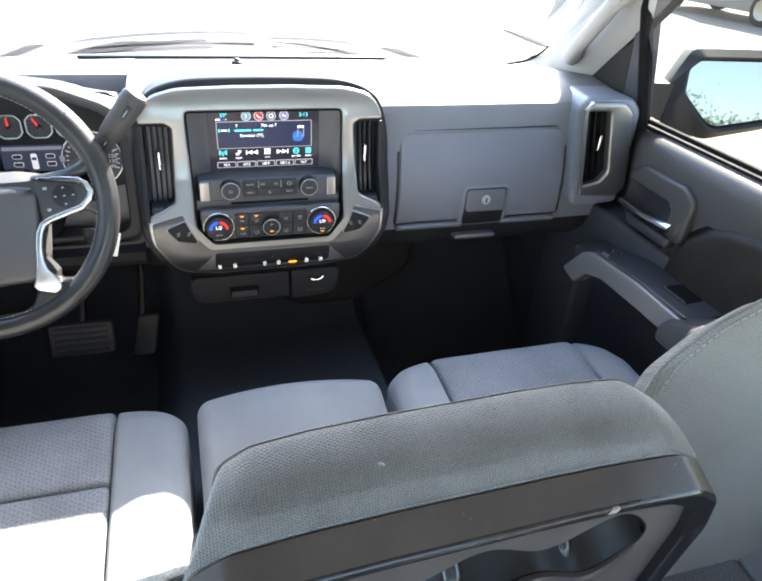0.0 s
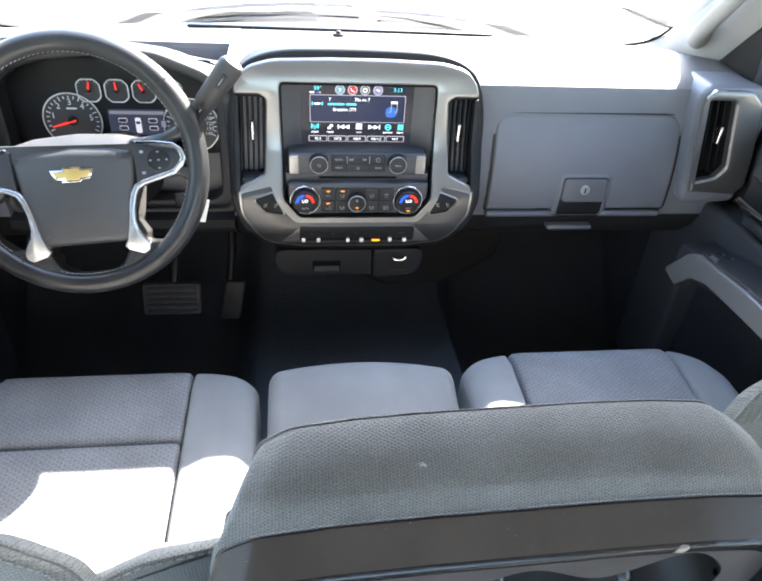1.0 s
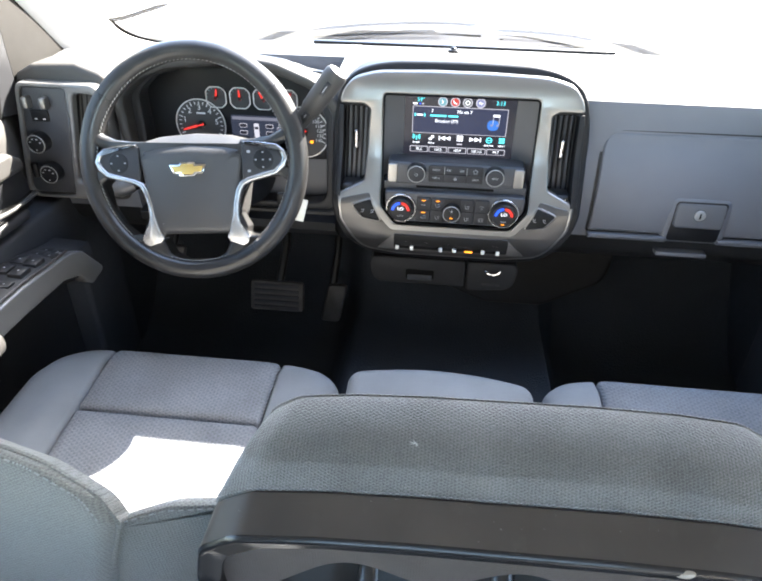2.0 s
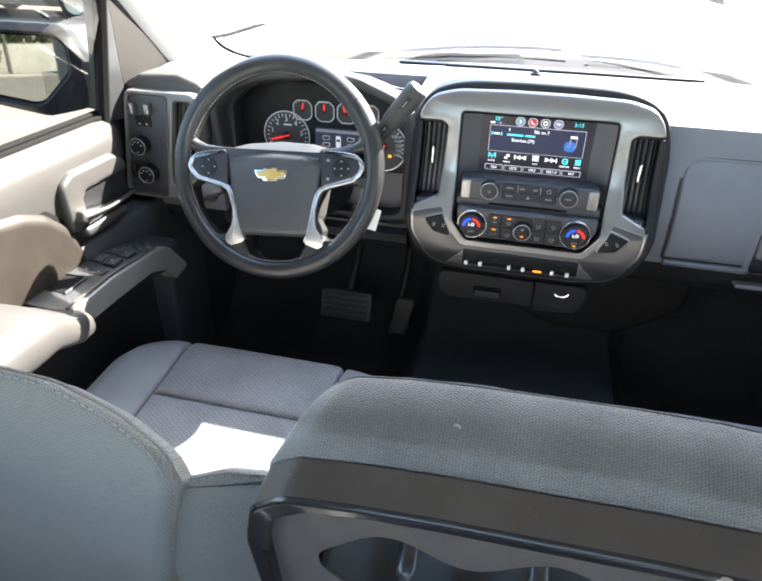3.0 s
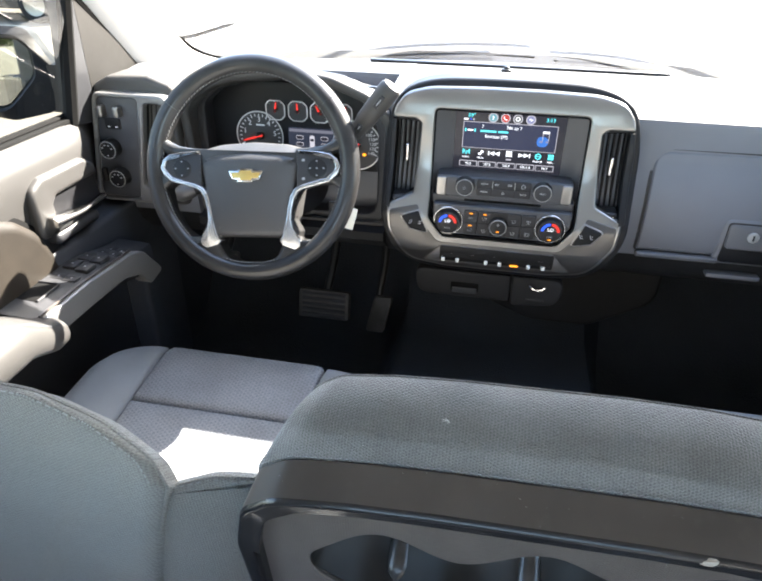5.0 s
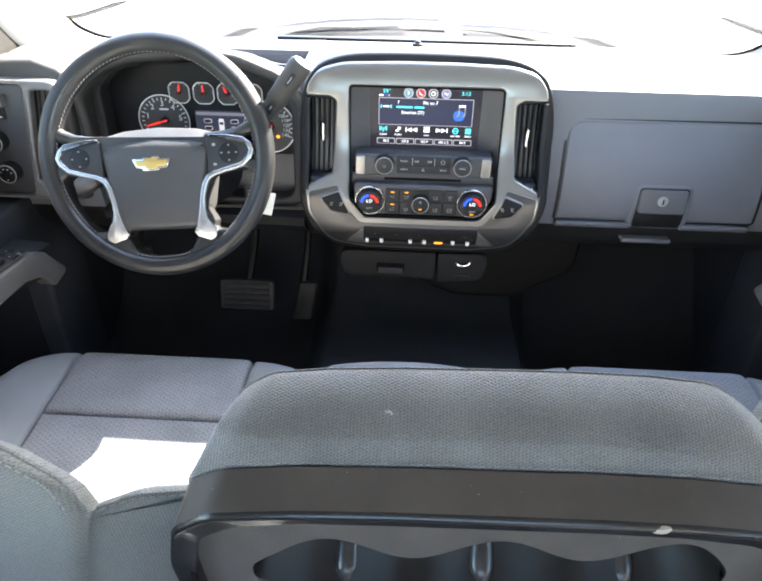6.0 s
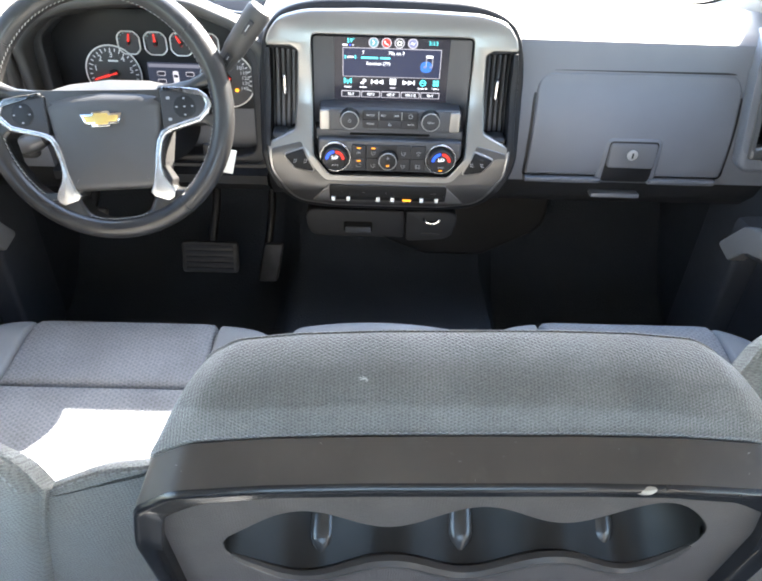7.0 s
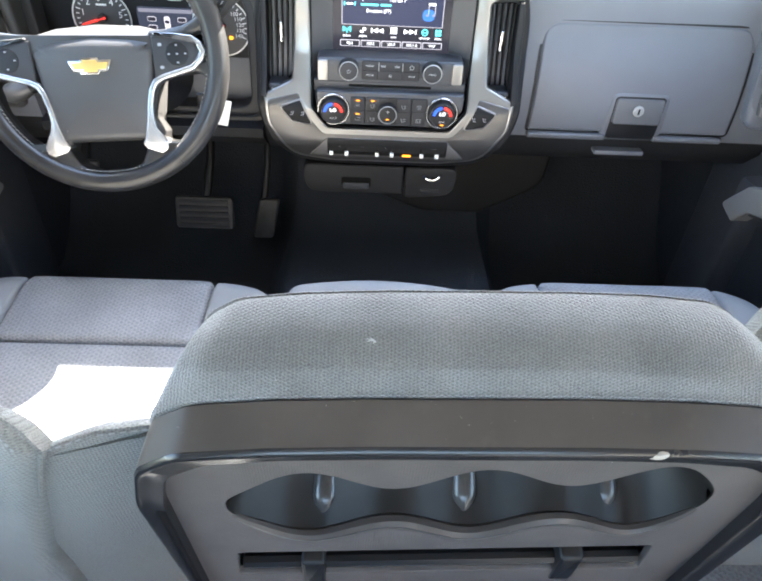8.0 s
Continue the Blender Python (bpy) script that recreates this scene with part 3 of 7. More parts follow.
part("latch_pocket", face_plate(rounded([(0.390, 0.500), (0.505, 0.500), (0.500, 0.592), (0.396, 0.592)], [0.004, 0.004, 0.014, 0.014], 4), -0.0075, 0.02, 0.006, 4), M_DASH, glove, "raised moulding round the latch")
part("latch_gap", face_plate(rounded([(0.402, 0.505), (0.493, 0.505), (0.493, 0.586), (0.402, 0.586)], 0.008), -0.0082, 0.012, 0.0008, 2), M_BLACK, glove)
bm = fresh()
plate(bm, rounded([(0.404, 0.537), (0.491, 0.537), (0.491, 0.583), (0.404, 0.583)], 0.007), [], lambda u, v, d: (u, -0.016 - 0.006 * (0.585 - v) / 0.05 + d, v), 0.02, 0.003, 3)
part("latch", bm, M_LATCH, glove, "glovebox pull latch")
bm = fresh()
cyl(bm, (0.446, -0.017, 0.562), (0, -1, 0), 0.0100, 0.0045, 24, 0.002)
lock = part("lock", bm, M_RING, glove, "round metal lock")
bm = fresh()
box(bm, 0.4445, 0.4475, -0.0222, -0.020, 0.557, 0.567)
part("key_slot", bm, M_BLACK, lock)
bm = fresh()
box(bm, 0.392, 0.486, -0.008, 0.03, 0.470, 0.479, 0.003)
part("lower_catch", bm, M_DASH, dash)


# ---- steering wheel ----
WC, WT, WR = Vector((-0.4235, -0.183, 0.6745)), radians(22), radians(4.5)     # centre, rake, and how far it is turned
W0, W1 = Vector((1, 0, 0)), Vector((0, math.sin(WT), math.cos(WT)))
WU, WV = W0 * math.cos(WR) + W1 * math.sin(WR), W1 * math.cos(WR) - W0 * math.sin(WR)
WN = WU.cross(WV)                      # towards the driver


def on_wheel(u, v, d=0.0):
    """A place in the wheel's plane; d runs from the driver."""
    return WC + WU * u + WV * v - WN * d


wheel = thing("steering_wheel", tuple(WC), "black leather steering wheel with silver spokes and stitched rim", "steering wheel")
RR = 0.1728


def rim_half(a):
    """Half the rim's width: fuller where the palms rest at ten and two."""
    return 0.0158 + 0.0016 * max(math.exp(-((a - math.pi * 0.18) / 0.35) ** 2), math.exp(-((a - math.pi * 0.82) / 0.35) ** 2))


bm = fresh()
rings = []
for k in range(128):
    a = 2 * math.pi * k / 128
    ctr = on_wheel(RR * math.cos(a), RR * math.sin(a))
    er = (WU * math.cos(a) + WV * math.sin(a))
    w_ = rim_half(a)
    rings.append([ctr + er * w_ * math.cos(2 * math.pi * j / 18) + WN * (w_ + 0.0012) * math.sin(2 * math.pi * j / 18) for j in range(18)])
vs = [[bm.verts.new(p) for p in r] for r in rings]
for i in range(128):
    a, b = vs[i], vs[(i + 1) % 128]
    for j in range(18):
        bm.faces.new((a[j], a[(j + 1) % 18], b[(j + 1) % 18], b[j]))
part("rim", bm, M_LEATHER, wheel, "worn black leather rim")


def ribbon(path, widths):
    """An outline of a band that follows path, widths wide."""
    left, right = [], []
    for i, p in enumerate(path):
        a, b = Vector(path[max(0, i - 1)]), Vector(path[min(len(path) - 1, i + 1)])
        t = (b - a).normalized()
        n = Vector((-t.y, t.x)) * widths[i] / 2
        left.append(tuple(Vector(p) + n)), right.append(tuple(Vector(p) - n))
    return left + right[::-1]


# stitching in a puckered seam along the rim's inner side
bm = fresh()
for k in range(150):
    a = 2 * math.pi * k / 150
    er = WU * math.cos(a) + WV * math.sin(a)
    et = WV * math.cos(a) - WU * math.sin(a)
    w_ = rim_half(a)
    p = WC + er * (RR - (w_ + 0.0003) * math.cos(0.35)) + WN * (w_ + 0.0015) * math.sin(0.35)
    tube(bm, [p - et * 0.0022 + WN * 0.0016, p + et * 0.0022 - WN * 0.0016], 0.0006, 5)
tagged(part("stitching", bm, M_THREAD, wheel, "pale thread round the rim"), kind="stuff")
for a in (142, 38, 234, 306):
    bm = fresh()
    er = WU * math.cos(radians(a)) + WV * math.sin(radians(a))
    ctr, w_ = WC + er * RR, rim_half(radians(a))
    tube(bm, [ctr + er * (w_ + 0.0002) * math.cos(2 * math.pi * j / 20) + WN * (w_ + 0.0014) * math.sin(2 * math.pi * j / 20) for j in range(20)], 0.0006, 5, closed=True)
    if a > 180:
        q = 1 if a > 270 else -1
        tube(bm, [on_wheel(q * (0.076 + 0.020 * k / 6), -0.120 - 0.021 * k / 6 - 0.003 * math.sin(k / 6 * math.pi), -0.0083) for k in range(7)], 0.0006, 5)
    part("leather_seam", bm, M_BLACK, wheel)

# the web that carries the spokes: one leather skin with three openings
web = [(0.170 * math.cos(radians(a)), 0.170 * math.sin(radians(a))) for a in range(165, 376, 6)] + [(0.151, 0.043), (0.128, 0.036), (0.103, 0.032), (0.090, 0.012), (-0.090, 0.012), (-0.103, 0.032), (-0.128, 0.036), (-0.151, 0.043)]
side_gap = [(0.154, -0.032), (0.144, -0.024), (0.092, -0.029), (0.077, -0.044), (0.074, -0.082), (0.087, -0.103), (0.085, -0.116), (0.106, -0.118), (0.128, -0.100), (0.148, -0.066)]
gaps = [rounded([(q * u, v) for u, v in side_gap], [0.006, 0.008, 0.010, 0.010, 0.010, 0.006, 0.008, 0.012, 0.02, 0.02], 4) for q in (-1, 1)]
gaps.append(rounded([(-0.050, -0.112), (0.050, -0.112), (0.056, -0.126), (0.046, -0.146), (0.024, -0.158), (-0.024, -0.158), (-0.046, -0.146), (-0.056, -0.126)], 0.010, 4))
bm = fresh()
plate(bm, web, gaps, lambda u, v, d: on_wheel(u, v, d - 0.008), 0.034, 0.007, 4)
for q in (-1, 1):
    tube(bm, [on_wheel(q * u, v, d_) for u, v, d_ in ((0.166, 0.050, 0.000), (0.150, 0.0375, 0.001), (0.130, 0.0300, 0.002), (0.105, 0.0270, 0.004), (0.080, 0.0260, 0.008))], [0.0125, 0.0110, 0.0095, 0.0090, 0.0090], 14)
part("spokes", bm, M_LEATHER, wheel, "black leather spokes")
hub = rounded([(-0.066, -0.115), (0.066, -0.115), (0.073, -0.085), (0.081, -0.040), (0.088, 0.000), (0.095, 0.024), (0.091, 0.035), (0.060, 0.043), (0.0, 0.047), (-0.060, 0.043), (-0.091, 0.035), (-0.095, 0.024), (-0.088, 0.000), (-0.081, -0.040), (-0.073, -0.085)],
              [0.034, 0.034, 0.03, 0.05, 0.03, 0.012, 0.010, 0.05, 0.05, 0.05, 0.010, 0.012, 0.03, 0.05, 0.03], 5)


def hub_height(u, v, e):
    """How far the pad stands proud: e is 0 at its edge and 1 well inside. Its brow falls away steeply."""
    a, b = 0.024 * math.sqrt(max(0.0, 1 - (1 - e) ** 2)), 0.026 - 1.25 * max(0.0, v - 0.014)
    return 0.5 * (a + b - math.sqrt((a - b) ** 2 + 0.0003)) + 0.003 - 1.3 * u * u - 0.5 * (v + 0.03) ** 2


bm = fresh()
rings = [[on_wheel(u, v, 0.05) for u, v in hub], [on_wheel(u, v, max(0.004, 0.002 - hub_height(u, v, 0))) for u, v in hub]]
for k in (0.0012, 0.003, 0.006, 0.010, 0.014, 0.019):
    rings.append([on_wheel(u, v, -hub_height(u, v, min(1, k / 0.010))) for u, v in inset(hub, k)])
core = inset(hub, 0.019)
for q in (0.9, 0.8, 0.7, 0.6, 0.4, 0.2, 0.04):
    rings.append([on_wheel(u * q, (v + 0.04) * q - 0.04, -hub_height(u * q, (v + 0.04) * q - 0.04, 1)) for u, v in core])
loft(bm, rings)
part("hub_pad", bm, M_HUB, wheel, "dark padded airbag hub")
for q in (-1, 1):
    pod = rounded([(q * 0.084, 0.026), (q * 0.140, 0.021), (q * 0.152, 0.003), (q * 0.138, -0.016), (q * 0.084, -0.030)], [0.002, 0.008, 0.006, 0.008, 0.002], 4)
    bm = fresh()
    plate(bm, pod, [], lambda u, v, d: on_wheel(u, v, d - 0.012), 0.02, 0.002, 3)
    p = part("button_pod", bm, M_DARK, wheel, "dark button pod")
    bm = fresh()
    band = ribbon([(q * 0.088, 0.0285), (q * 0.118, 0.0265), (q * 0.141, 0.0225), (q * 0.150, 0.0140), (q * 0.1545, 0.003), (q * 0.150, -0.007), (q * 0.138, -0.0175), (q * 0.115, -0.0235), (q * 0.094, -0.0290), (q * 0.083, -0.035), (q * 0.0765, -0.046),
                   (q * 0.0715, -0.066), (q * 0.0695, -0.085), (q * 0.0690, -0.098), (q * 0.0705, -0.109), (q * 0.0715, -0.119), (q * 0.0705, -0.125), (q * 0.0685, -0.131)],
                  [0.003, 0.0035, 0.005, 0.008, 0.009, 0.009, 0.0085, 0.008, 0.008, 0.009, 0.009, 0.0085, 0.0100, 0.016, 0.026, 0.037, 0.037, 0.022])
    plate(bm, band, [], lambda u, v, d: on_wheel(u, v, d - 0.0140 + 0.10 * max(0.0, -0.095 - v)), 0.020, 0.0025, 4)
    part("spoke_trim", bm, M_SPOKE, wheel, "satin silver spoke trim")
    cu, cv = q * 0.119, 0.001
    bm = fresh()
    plate(bm, [(cu + 0.0165 * math.cos(2 * math.pi * k / 32), cv + 0.0165 * math.sin(2 * math.pi * k / 32)) for k in range(32)], [], lambda u, v, d: on_wheel(u, v, d - 0.0128), 0.004, 0.0010, 3)
    part("rocker_pad", bm, M_BLACK, p, "round four-way rocker")
    for k, (du, dv) in enumerate(((-0.0115, 0), (0.0115, 0), (0, -0.0115), (0, 0.0115), (0, 0))[:5 if q > 0 else 4]):
        bm = fresh()
        plate(bm, [(cu + du + 0.0021 * math.cos(2 * math.pi * (k_ + 0.5) / 4), cv + dv + 0.0015 * math.sin(2 * math.pi * (k_ + 0.5) / 4)) for k_ in range(4)], [], lambda u, v, d: on_wheel(u, v, d - 0.0136), 0.001, 0.0002, 1)
        part("button_mark", bm, M_FAINT, p)
    if q > 0:
        for dv in (0.014, -0.016):
            bm = fresh()
            plate(bm, oblong(0.0935, 0.0985, dv - 0.002, dv + 0.002, 0.001, 2), [], lambda u, v, d: on_wheel(u, v, d - 0.0130), 0.001, 0.0002, 1)
            part("button_mark", bm, M_FAINT, p)
# badge: a gold bar with a raised middle, edged in chrome
for off, d0, m_, nm in ((0.0030, 0.0, M_CHROME, "badge_edge"), (0.0, 0.0012, M_GOLD, "badge_face")):
    bm = fresh()
    o = [(-0.022, -0.0045), (-0.009, -0.0045), (-0.011, -0.008), (0.009, -0.008), (0.011, -0.0045), (0.022, -0.0045), (0.026, 0.0045), (0.011, 0.0045), (0.010, 0.008), (-0.010, 0.008), (-0.012, 0.0045), (-0.026, 0.0045)]
    plate(bm, inset(o, -off), [], lambda u, v, d: on_wheel(u, v - 0.011, d - 0.0245 - d0), 0.006, 0.0012, 2)
    part(nm, bm, m_, wheel)

# ---- seats ----


def pad(bm, x0, x1, y0, y1, z0, zf, r, m=None):
    """A stuffed pad whose top follows zf(x, y)."""
    b = bmesh.new()
    bmesh.ops.create_cube(b, size=1)
    h = 0.16
    for v in b.verts:
        v.co = Vector(((x0 + x1) / 2 + v.co.x * (x1 - x0), (y0 + y1) / 2 + v.co.y * (y1 - y0), v.co.z * h))
    bmesh.ops.bevel(b, geom=b.edges[:], offset=r, segments=5, profile=0.5, affect="EDGES", clamp_overlap=True)
    for ax, lo, hi, n in ((0, x0, x1, 14), (1, y0, y1, 18)):
        for k in range(1, n):
            co, no = [0, 0, 0], [0, 0, 0]
            co[ax], no[ax] = lo + (hi - lo) * k / n, 1
            bmesh.ops.bisect_plane(b, geom=b.verts[:] + b.edges[:] + b.faces[:], plane_co=co, plane_no=no)
    for v in b.verts:
        top = zf(v.co.x, v.co.y)
        v.co.z = z0 + (top - z0) * (v.co.z / h + 0.5) if v.co.z < 0 else top - (h / 2 - v.co.z)
    merge(bm, b, m)


def seat(name, x0, x1, seam0, seam1, notch, rise, side, label):
    """A front seat: cushion of four pads, and a leaning backrest whose shoulder slopes to the middle of the cab."""
    t = thing(name, ((x0 + x1) / 2, -0.5, 0.0), label, "car seat", "front seats")
    base = fresh()
    box(base, x0 + 0.03, x1 - 0.03, -0.85, -0.29, 0.02, 0.20, 0.02)
    part("seat_base", base, M_BLACK, t)

    def drop(t, depth):
        """How far a rounded edge has fallen at t, from 0 at its start to 1 at the edge."""
        t = min(1.0, max(0.0, t))
        return depth * (1 - math.sqrt(1 - t * t * 0.98))

    def zf(x, y):
        return 0.335 + rise - 0.108 * max(0, -0.27 - y) - drop((y + 0.280) / 0.050, 0.018)

    def bolster(x, y):
        outer = min(abs(x - x0), abs(x - x1))
        inner = min(abs(x - seam0), abs(x - seam1))
        crown = 0.016 * smoothstep(-0.25, -0.55, y) * smoothstep(0.0, 0.05, inner)
        return zf(x, y) + crown - drop(1 - outer / 0.045, 0.034) - 0.006 * (1 - min(1.0, inner / 0.012)) ** 2

    def puff(xa, xb, ya, yb):
        def f(x, y):
            e = min(x - xa, xb - x, y - ya if ya > -0.8 else 1.0, yb - y if yb < -0.3 else 1.0)
            return zf(x, y) + 0.003 - 0.008 * (1 - min(1.0, max(0.0, e) / 0.014)) ** 2
        return f

    g = 0.0012
    bm = fresh()
    pad(bm, seam0 + g, seam1 - g, -0.385 + g, -0.229, 0.14, puff(seam0, seam1, -0.385, -0.229), 0.007)
    part("front_insert", bm, M_INSERT, t, "patterned cloth thigh panel")
    bm = fresh()
    pad(bm, seam0 + g, seam1 - g, -0.86, -0.385 - g, 0.14, puff(seam0, seam1, -0.86, -0.385), 0.007)
    part("seat_insert", bm, M_INSERT, t, "patterned cloth seat panel")
    for xa, xb in ((x0, seam0 - g), (seam1 + g, x1)):
        bm = fresh()
        pad(bm, xa, xb, -0.87, -0.230, 0.12, bolster, 0.007)
        for v in bm.verts:
            near = min(abs(v.co.x - x0), abs(v.co.x - x1))
            v.co.y -= (0.070 if (xa == x0) == (side < 0) else 0.030) * max(0.0, 1 - near / 0.11) ** 2 * smoothstep(-0.55, -0.25, v.co.y)
        part("bolster", bm, M_FABRIC, t, "plain grey cloth side bolster")
    nx, ny_, nz = notch
    lean = radians(8)

    def on_back(u, v, d):
        """u across from the notch (outwards positive), v up the back, d forward."""
        return (nx + side * u, ny_ - v * math.sin(lean) + d, nz + v * math.cos(lean) - 1.0 * d)

    w = abs((x0 if side < 0 else x1) - nx)
    cut_ = 0.0 if side < 0 else 0.05
    crest = [(0.24, 0.158), (0.14, 0.101), (0.070, 0.095), (0.028, 0.073), (-0.001, 0.038)] if side < 0 else [(0.24, 0.175), (0.14, 0.118), (0.070, 0.110), (0.028, 0.083), (-0.002, 0.044)]
    out = rounded([(0.06 + cut_, -0.50), (w, -0.50), (w, 0.02), (w - 0.05, 0.14), (w - 0.15, 0.20), *crest, (-0.006, 0.004), (0.016 + cut_ * 0.5, -0.060), (0.045 + cut_, -0.16)],
                  [0.05, 0.05, 0.10, 0.08, 0.05, 0.06, 0.05, 0.04, 0.04, 0.04, 0.014, 0.06, 0.08], 6)
    bm = fresh()
    plate(bm, out, [], on_back, 0.028, 0.012, 5)
    part("backrest", bm, M_BACK, t, "grey cloth backrest leaning back")
    edge = 0.094 if side < 0 else 0.052
    wing = rounded([(-edge, -0.42), (0.16, -0.42), (0.12, -0.10), (0.016, 0.000), (0.0, 0.008), (-0.034, 0.030), (-edge, 0.040 if side < 0 else 0.020)], [0.02, 0, 0, 0.01, 0.003, 0.03, 0.01], 5)
    bm = fresh()
    plate(bm, wing, [], lambda u, v, d: on_back(u, v, d + 0.014 + 0.3 * max(0, 0.012 - u) ** 1.0), 0.035, 0.014, 5)
    part("backrest_wing", bm, M_BACK, t, "lower side wing of the backrest")
    return t, on_back, out


driver, driver_at, back_outline = seat("driver_seat", -0.730, -0.180, -0.603, -0.291, (-0.244, -0.842, 0.660), -0.010, -1, "grey cloth driver's seat with a sunlit cushion")
passenger, passenger_at, passenger_outline = seat("passenger_seat", 0.176, 0.660, 0.268, 0.569, (0.243, -0.772, 0.710), 0.010, 1, "grey cloth passenger seat in shade")

# middle seat
mid = thing("middle_seat", (-0.01, -0.5, 0.0), "grey cloth middle seat cushion between the front seats", "car seat", "front seats")
bm = fresh()
pad(bm, -0.161, 0.157, -0.84, -0.25, 0.14, lambda x, y: 0.342 - 0.16 * max(0, -0.27 - y) - 0.28 * max(0, -0.34 - y) + 0.008 * (1 - ((x + 0.01) / 0.16) ** 2), 0.022)
for v in bm.verts:
    if v.co.y > -0.30:
        v.co.y += 0.016 * (1 - (min(1, abs(v.co.x + 0.01) / 0.16)) ** 2) - 0.012
part("cushion", bm, M_FABRIC, mid)
bm = fresh()
box(bm, -0.14, 0.12, -0.82, -0.30, 0.10, 0.20, 0.02)
part("seat_base", bm, M_BLACK, mid)

# folding middle backrest with cup holders in its rear face
CB = Vector((0.032, -0.876, 0.725))
CS, CD = Vector((0, 0.12, -0.993)), Vector((0, 0.94, 0.342))


def on_rest(u, v, d):
    """u across, v up the back face, d forward; the rest hangs a little lower towards the driver."""
    return CB + Vector((u, 0, 0.030 * u)) - CS * v + CD * d


rest = thing("folding_armrest", (0.032, -0.80, 0.36), "charcoal cloth middle backrest with cup holders in its black back", "armrest")


def arch(top):
    """An outline symmetric about the middle, given as its right half from the middle of the top edge down."""
    right = [(0.178, -0.37)] + list(reversed(top))
    return right + [(-u, v) for u, v in reversed(right)]


rest_out = rounded(arch([(0.060, 0.0075), (0.115, 0.0055), (0.160, 0.0005), (0.184, -0.014), (0.1905, -0.048)]), [0.02, 0.06, 0.02, 0.03, 0.05, 0.05, 0.05, 0.05, 0.03, 0.02, 0.06, 0.02], 5)
rest_rim = rounded(arch([(0.060, -0.0015), (0.115, -0.0035), (0.166, -0.0090), (0.190, -0.026), (0.1985, -0.066)]), [0.02, 0.06, 0.02, 0.03, 0.05, 0.05, 0.05, 0.05, 0.03, 0.02, 0.06, 0.02], 5)
rest_in = rounded(arch([(0.060, -0.0195), (0.110, -0.0210), (0.152, -0.0265), (0.177, -0.042), (0.1850, -0.078)]), [0.02, 0.06, 0.02, 0.03, 0.05, 0.05, 0.05, 0.05, 0.03, 0.02, 0.06, 0.02], 5)
bm = fresh()
rings = [[on_rest(u, v, 0.040) for u, v in rest_in], [on_rest(u, v, 0.004) for u, v in rest_in], [on_rest(u, v, 0.001) for u, v in inset(rest_rim, 0.0062)], [on_rest(u, v, -0.0008) for u, v in inset(rest_rim, 0.0045)], [on_rest(u, v, -0.0014) for u, v in inset(rest_rim, 0.0028)], [on_rest(u, v, -0.0006) for u, v in inset(rest_rim, 0.0010)],
         [on_rest(u, v, 0.002) for u, v in rest_rim], *[[on_rest(p[0] + (q[0] - p[0]) * k, p[1] + (q[1] - p[1]) * k, 0.002 + 0.021 * k) for p, q in zip(rest_rim, inset(rest_out, 0.001))] for k in (0.08, 0.2, 0.92)], [on_rest(u, v, 0.023) for u, v in inset(rest_out, 0.001)], [on_rest(u, v, 0.026) for u, v in inset(rest_out, 0.004)],
         [on_rest(u, v, 0.05) for u, v in inset(rest_out, 0.006)]]
loft(bm, rings[6:], caps=False)
part("rear_frame", bm, M_GLOSS, rest, "scuffed brown-black plastic surround")
bm = fresh()
loft(bm, rings[:7], caps=False)
part("frame_lip", bm, M_LIP, rest, "glossy black lip of the surround")
bm = fresh()
rings = [[on_rest(u, v, 0.0255) for u, v in inset(rest_out, 0.005)], [on_rest(u, v, 0.0262) for u, v in inset(rest_out, 0.0015)], [on_rest(u, v, 0.029) for u, v in rest_out],
         *[[on_rest(u * (1 - 0.135 * min(1.0, (d_ - 0.029) / 0.058) ** 0.75), v + h_, d_) for u, v in rest_out] for d_, h_ in ((0.0325, 0.0034), (0.038, 0.0068), (0.045, 0.0100), (0.053, 0.0120), (0.062, 0.0122), (0.071, 0.0106), (0.079, 0.0076), (0.0848, 0.0044), (0.0880, 0.0012), (0.0890, -0.0020))],
         [on_rest(u * 0.87, v, 0.090) for u, v in inset(rest_out, 0.03)]]
vs = loft(bm, rings, caps=False)
bm.faces.new(vs[-1])
part("cloth_cover", bm, M_CONSOLE, rest, "charcoal woven cloth cover with lint")
# rear face of the backrest: textured panel, three-lobed cup recess, tray slot


def lobes():
    """The lower and upper edge of the cup recess: three joined ovals, slightly askew."""
    top, low, depth = [], [], []
    for i in range(1, 72):
        u = 0.0025 + 0.1525 * math.sin(math.pi * (i / 72 - 0.5))
        wave = 0.5 - 0.5 * math.cos(2 * math.pi * (u - 0.011) / 0.1085)
        e = min(1.0, max(0.0, 0.1525 - abs(u - 0.0025)) / 0.042)
        end = max(0.02, max(0.0, 1 - (1 - e) ** 2.4) ** (1 / 2.4))
        mid = -0.089 + 0.045 * u
        top.append((u, mid + (0.041 - 0.022 * wave) * end))
        low.append((u, mid - (0.045 - 0.021 * wave) * end))
        depth.append(end * (1 - 0.35 * wave))
    return low, top, depth


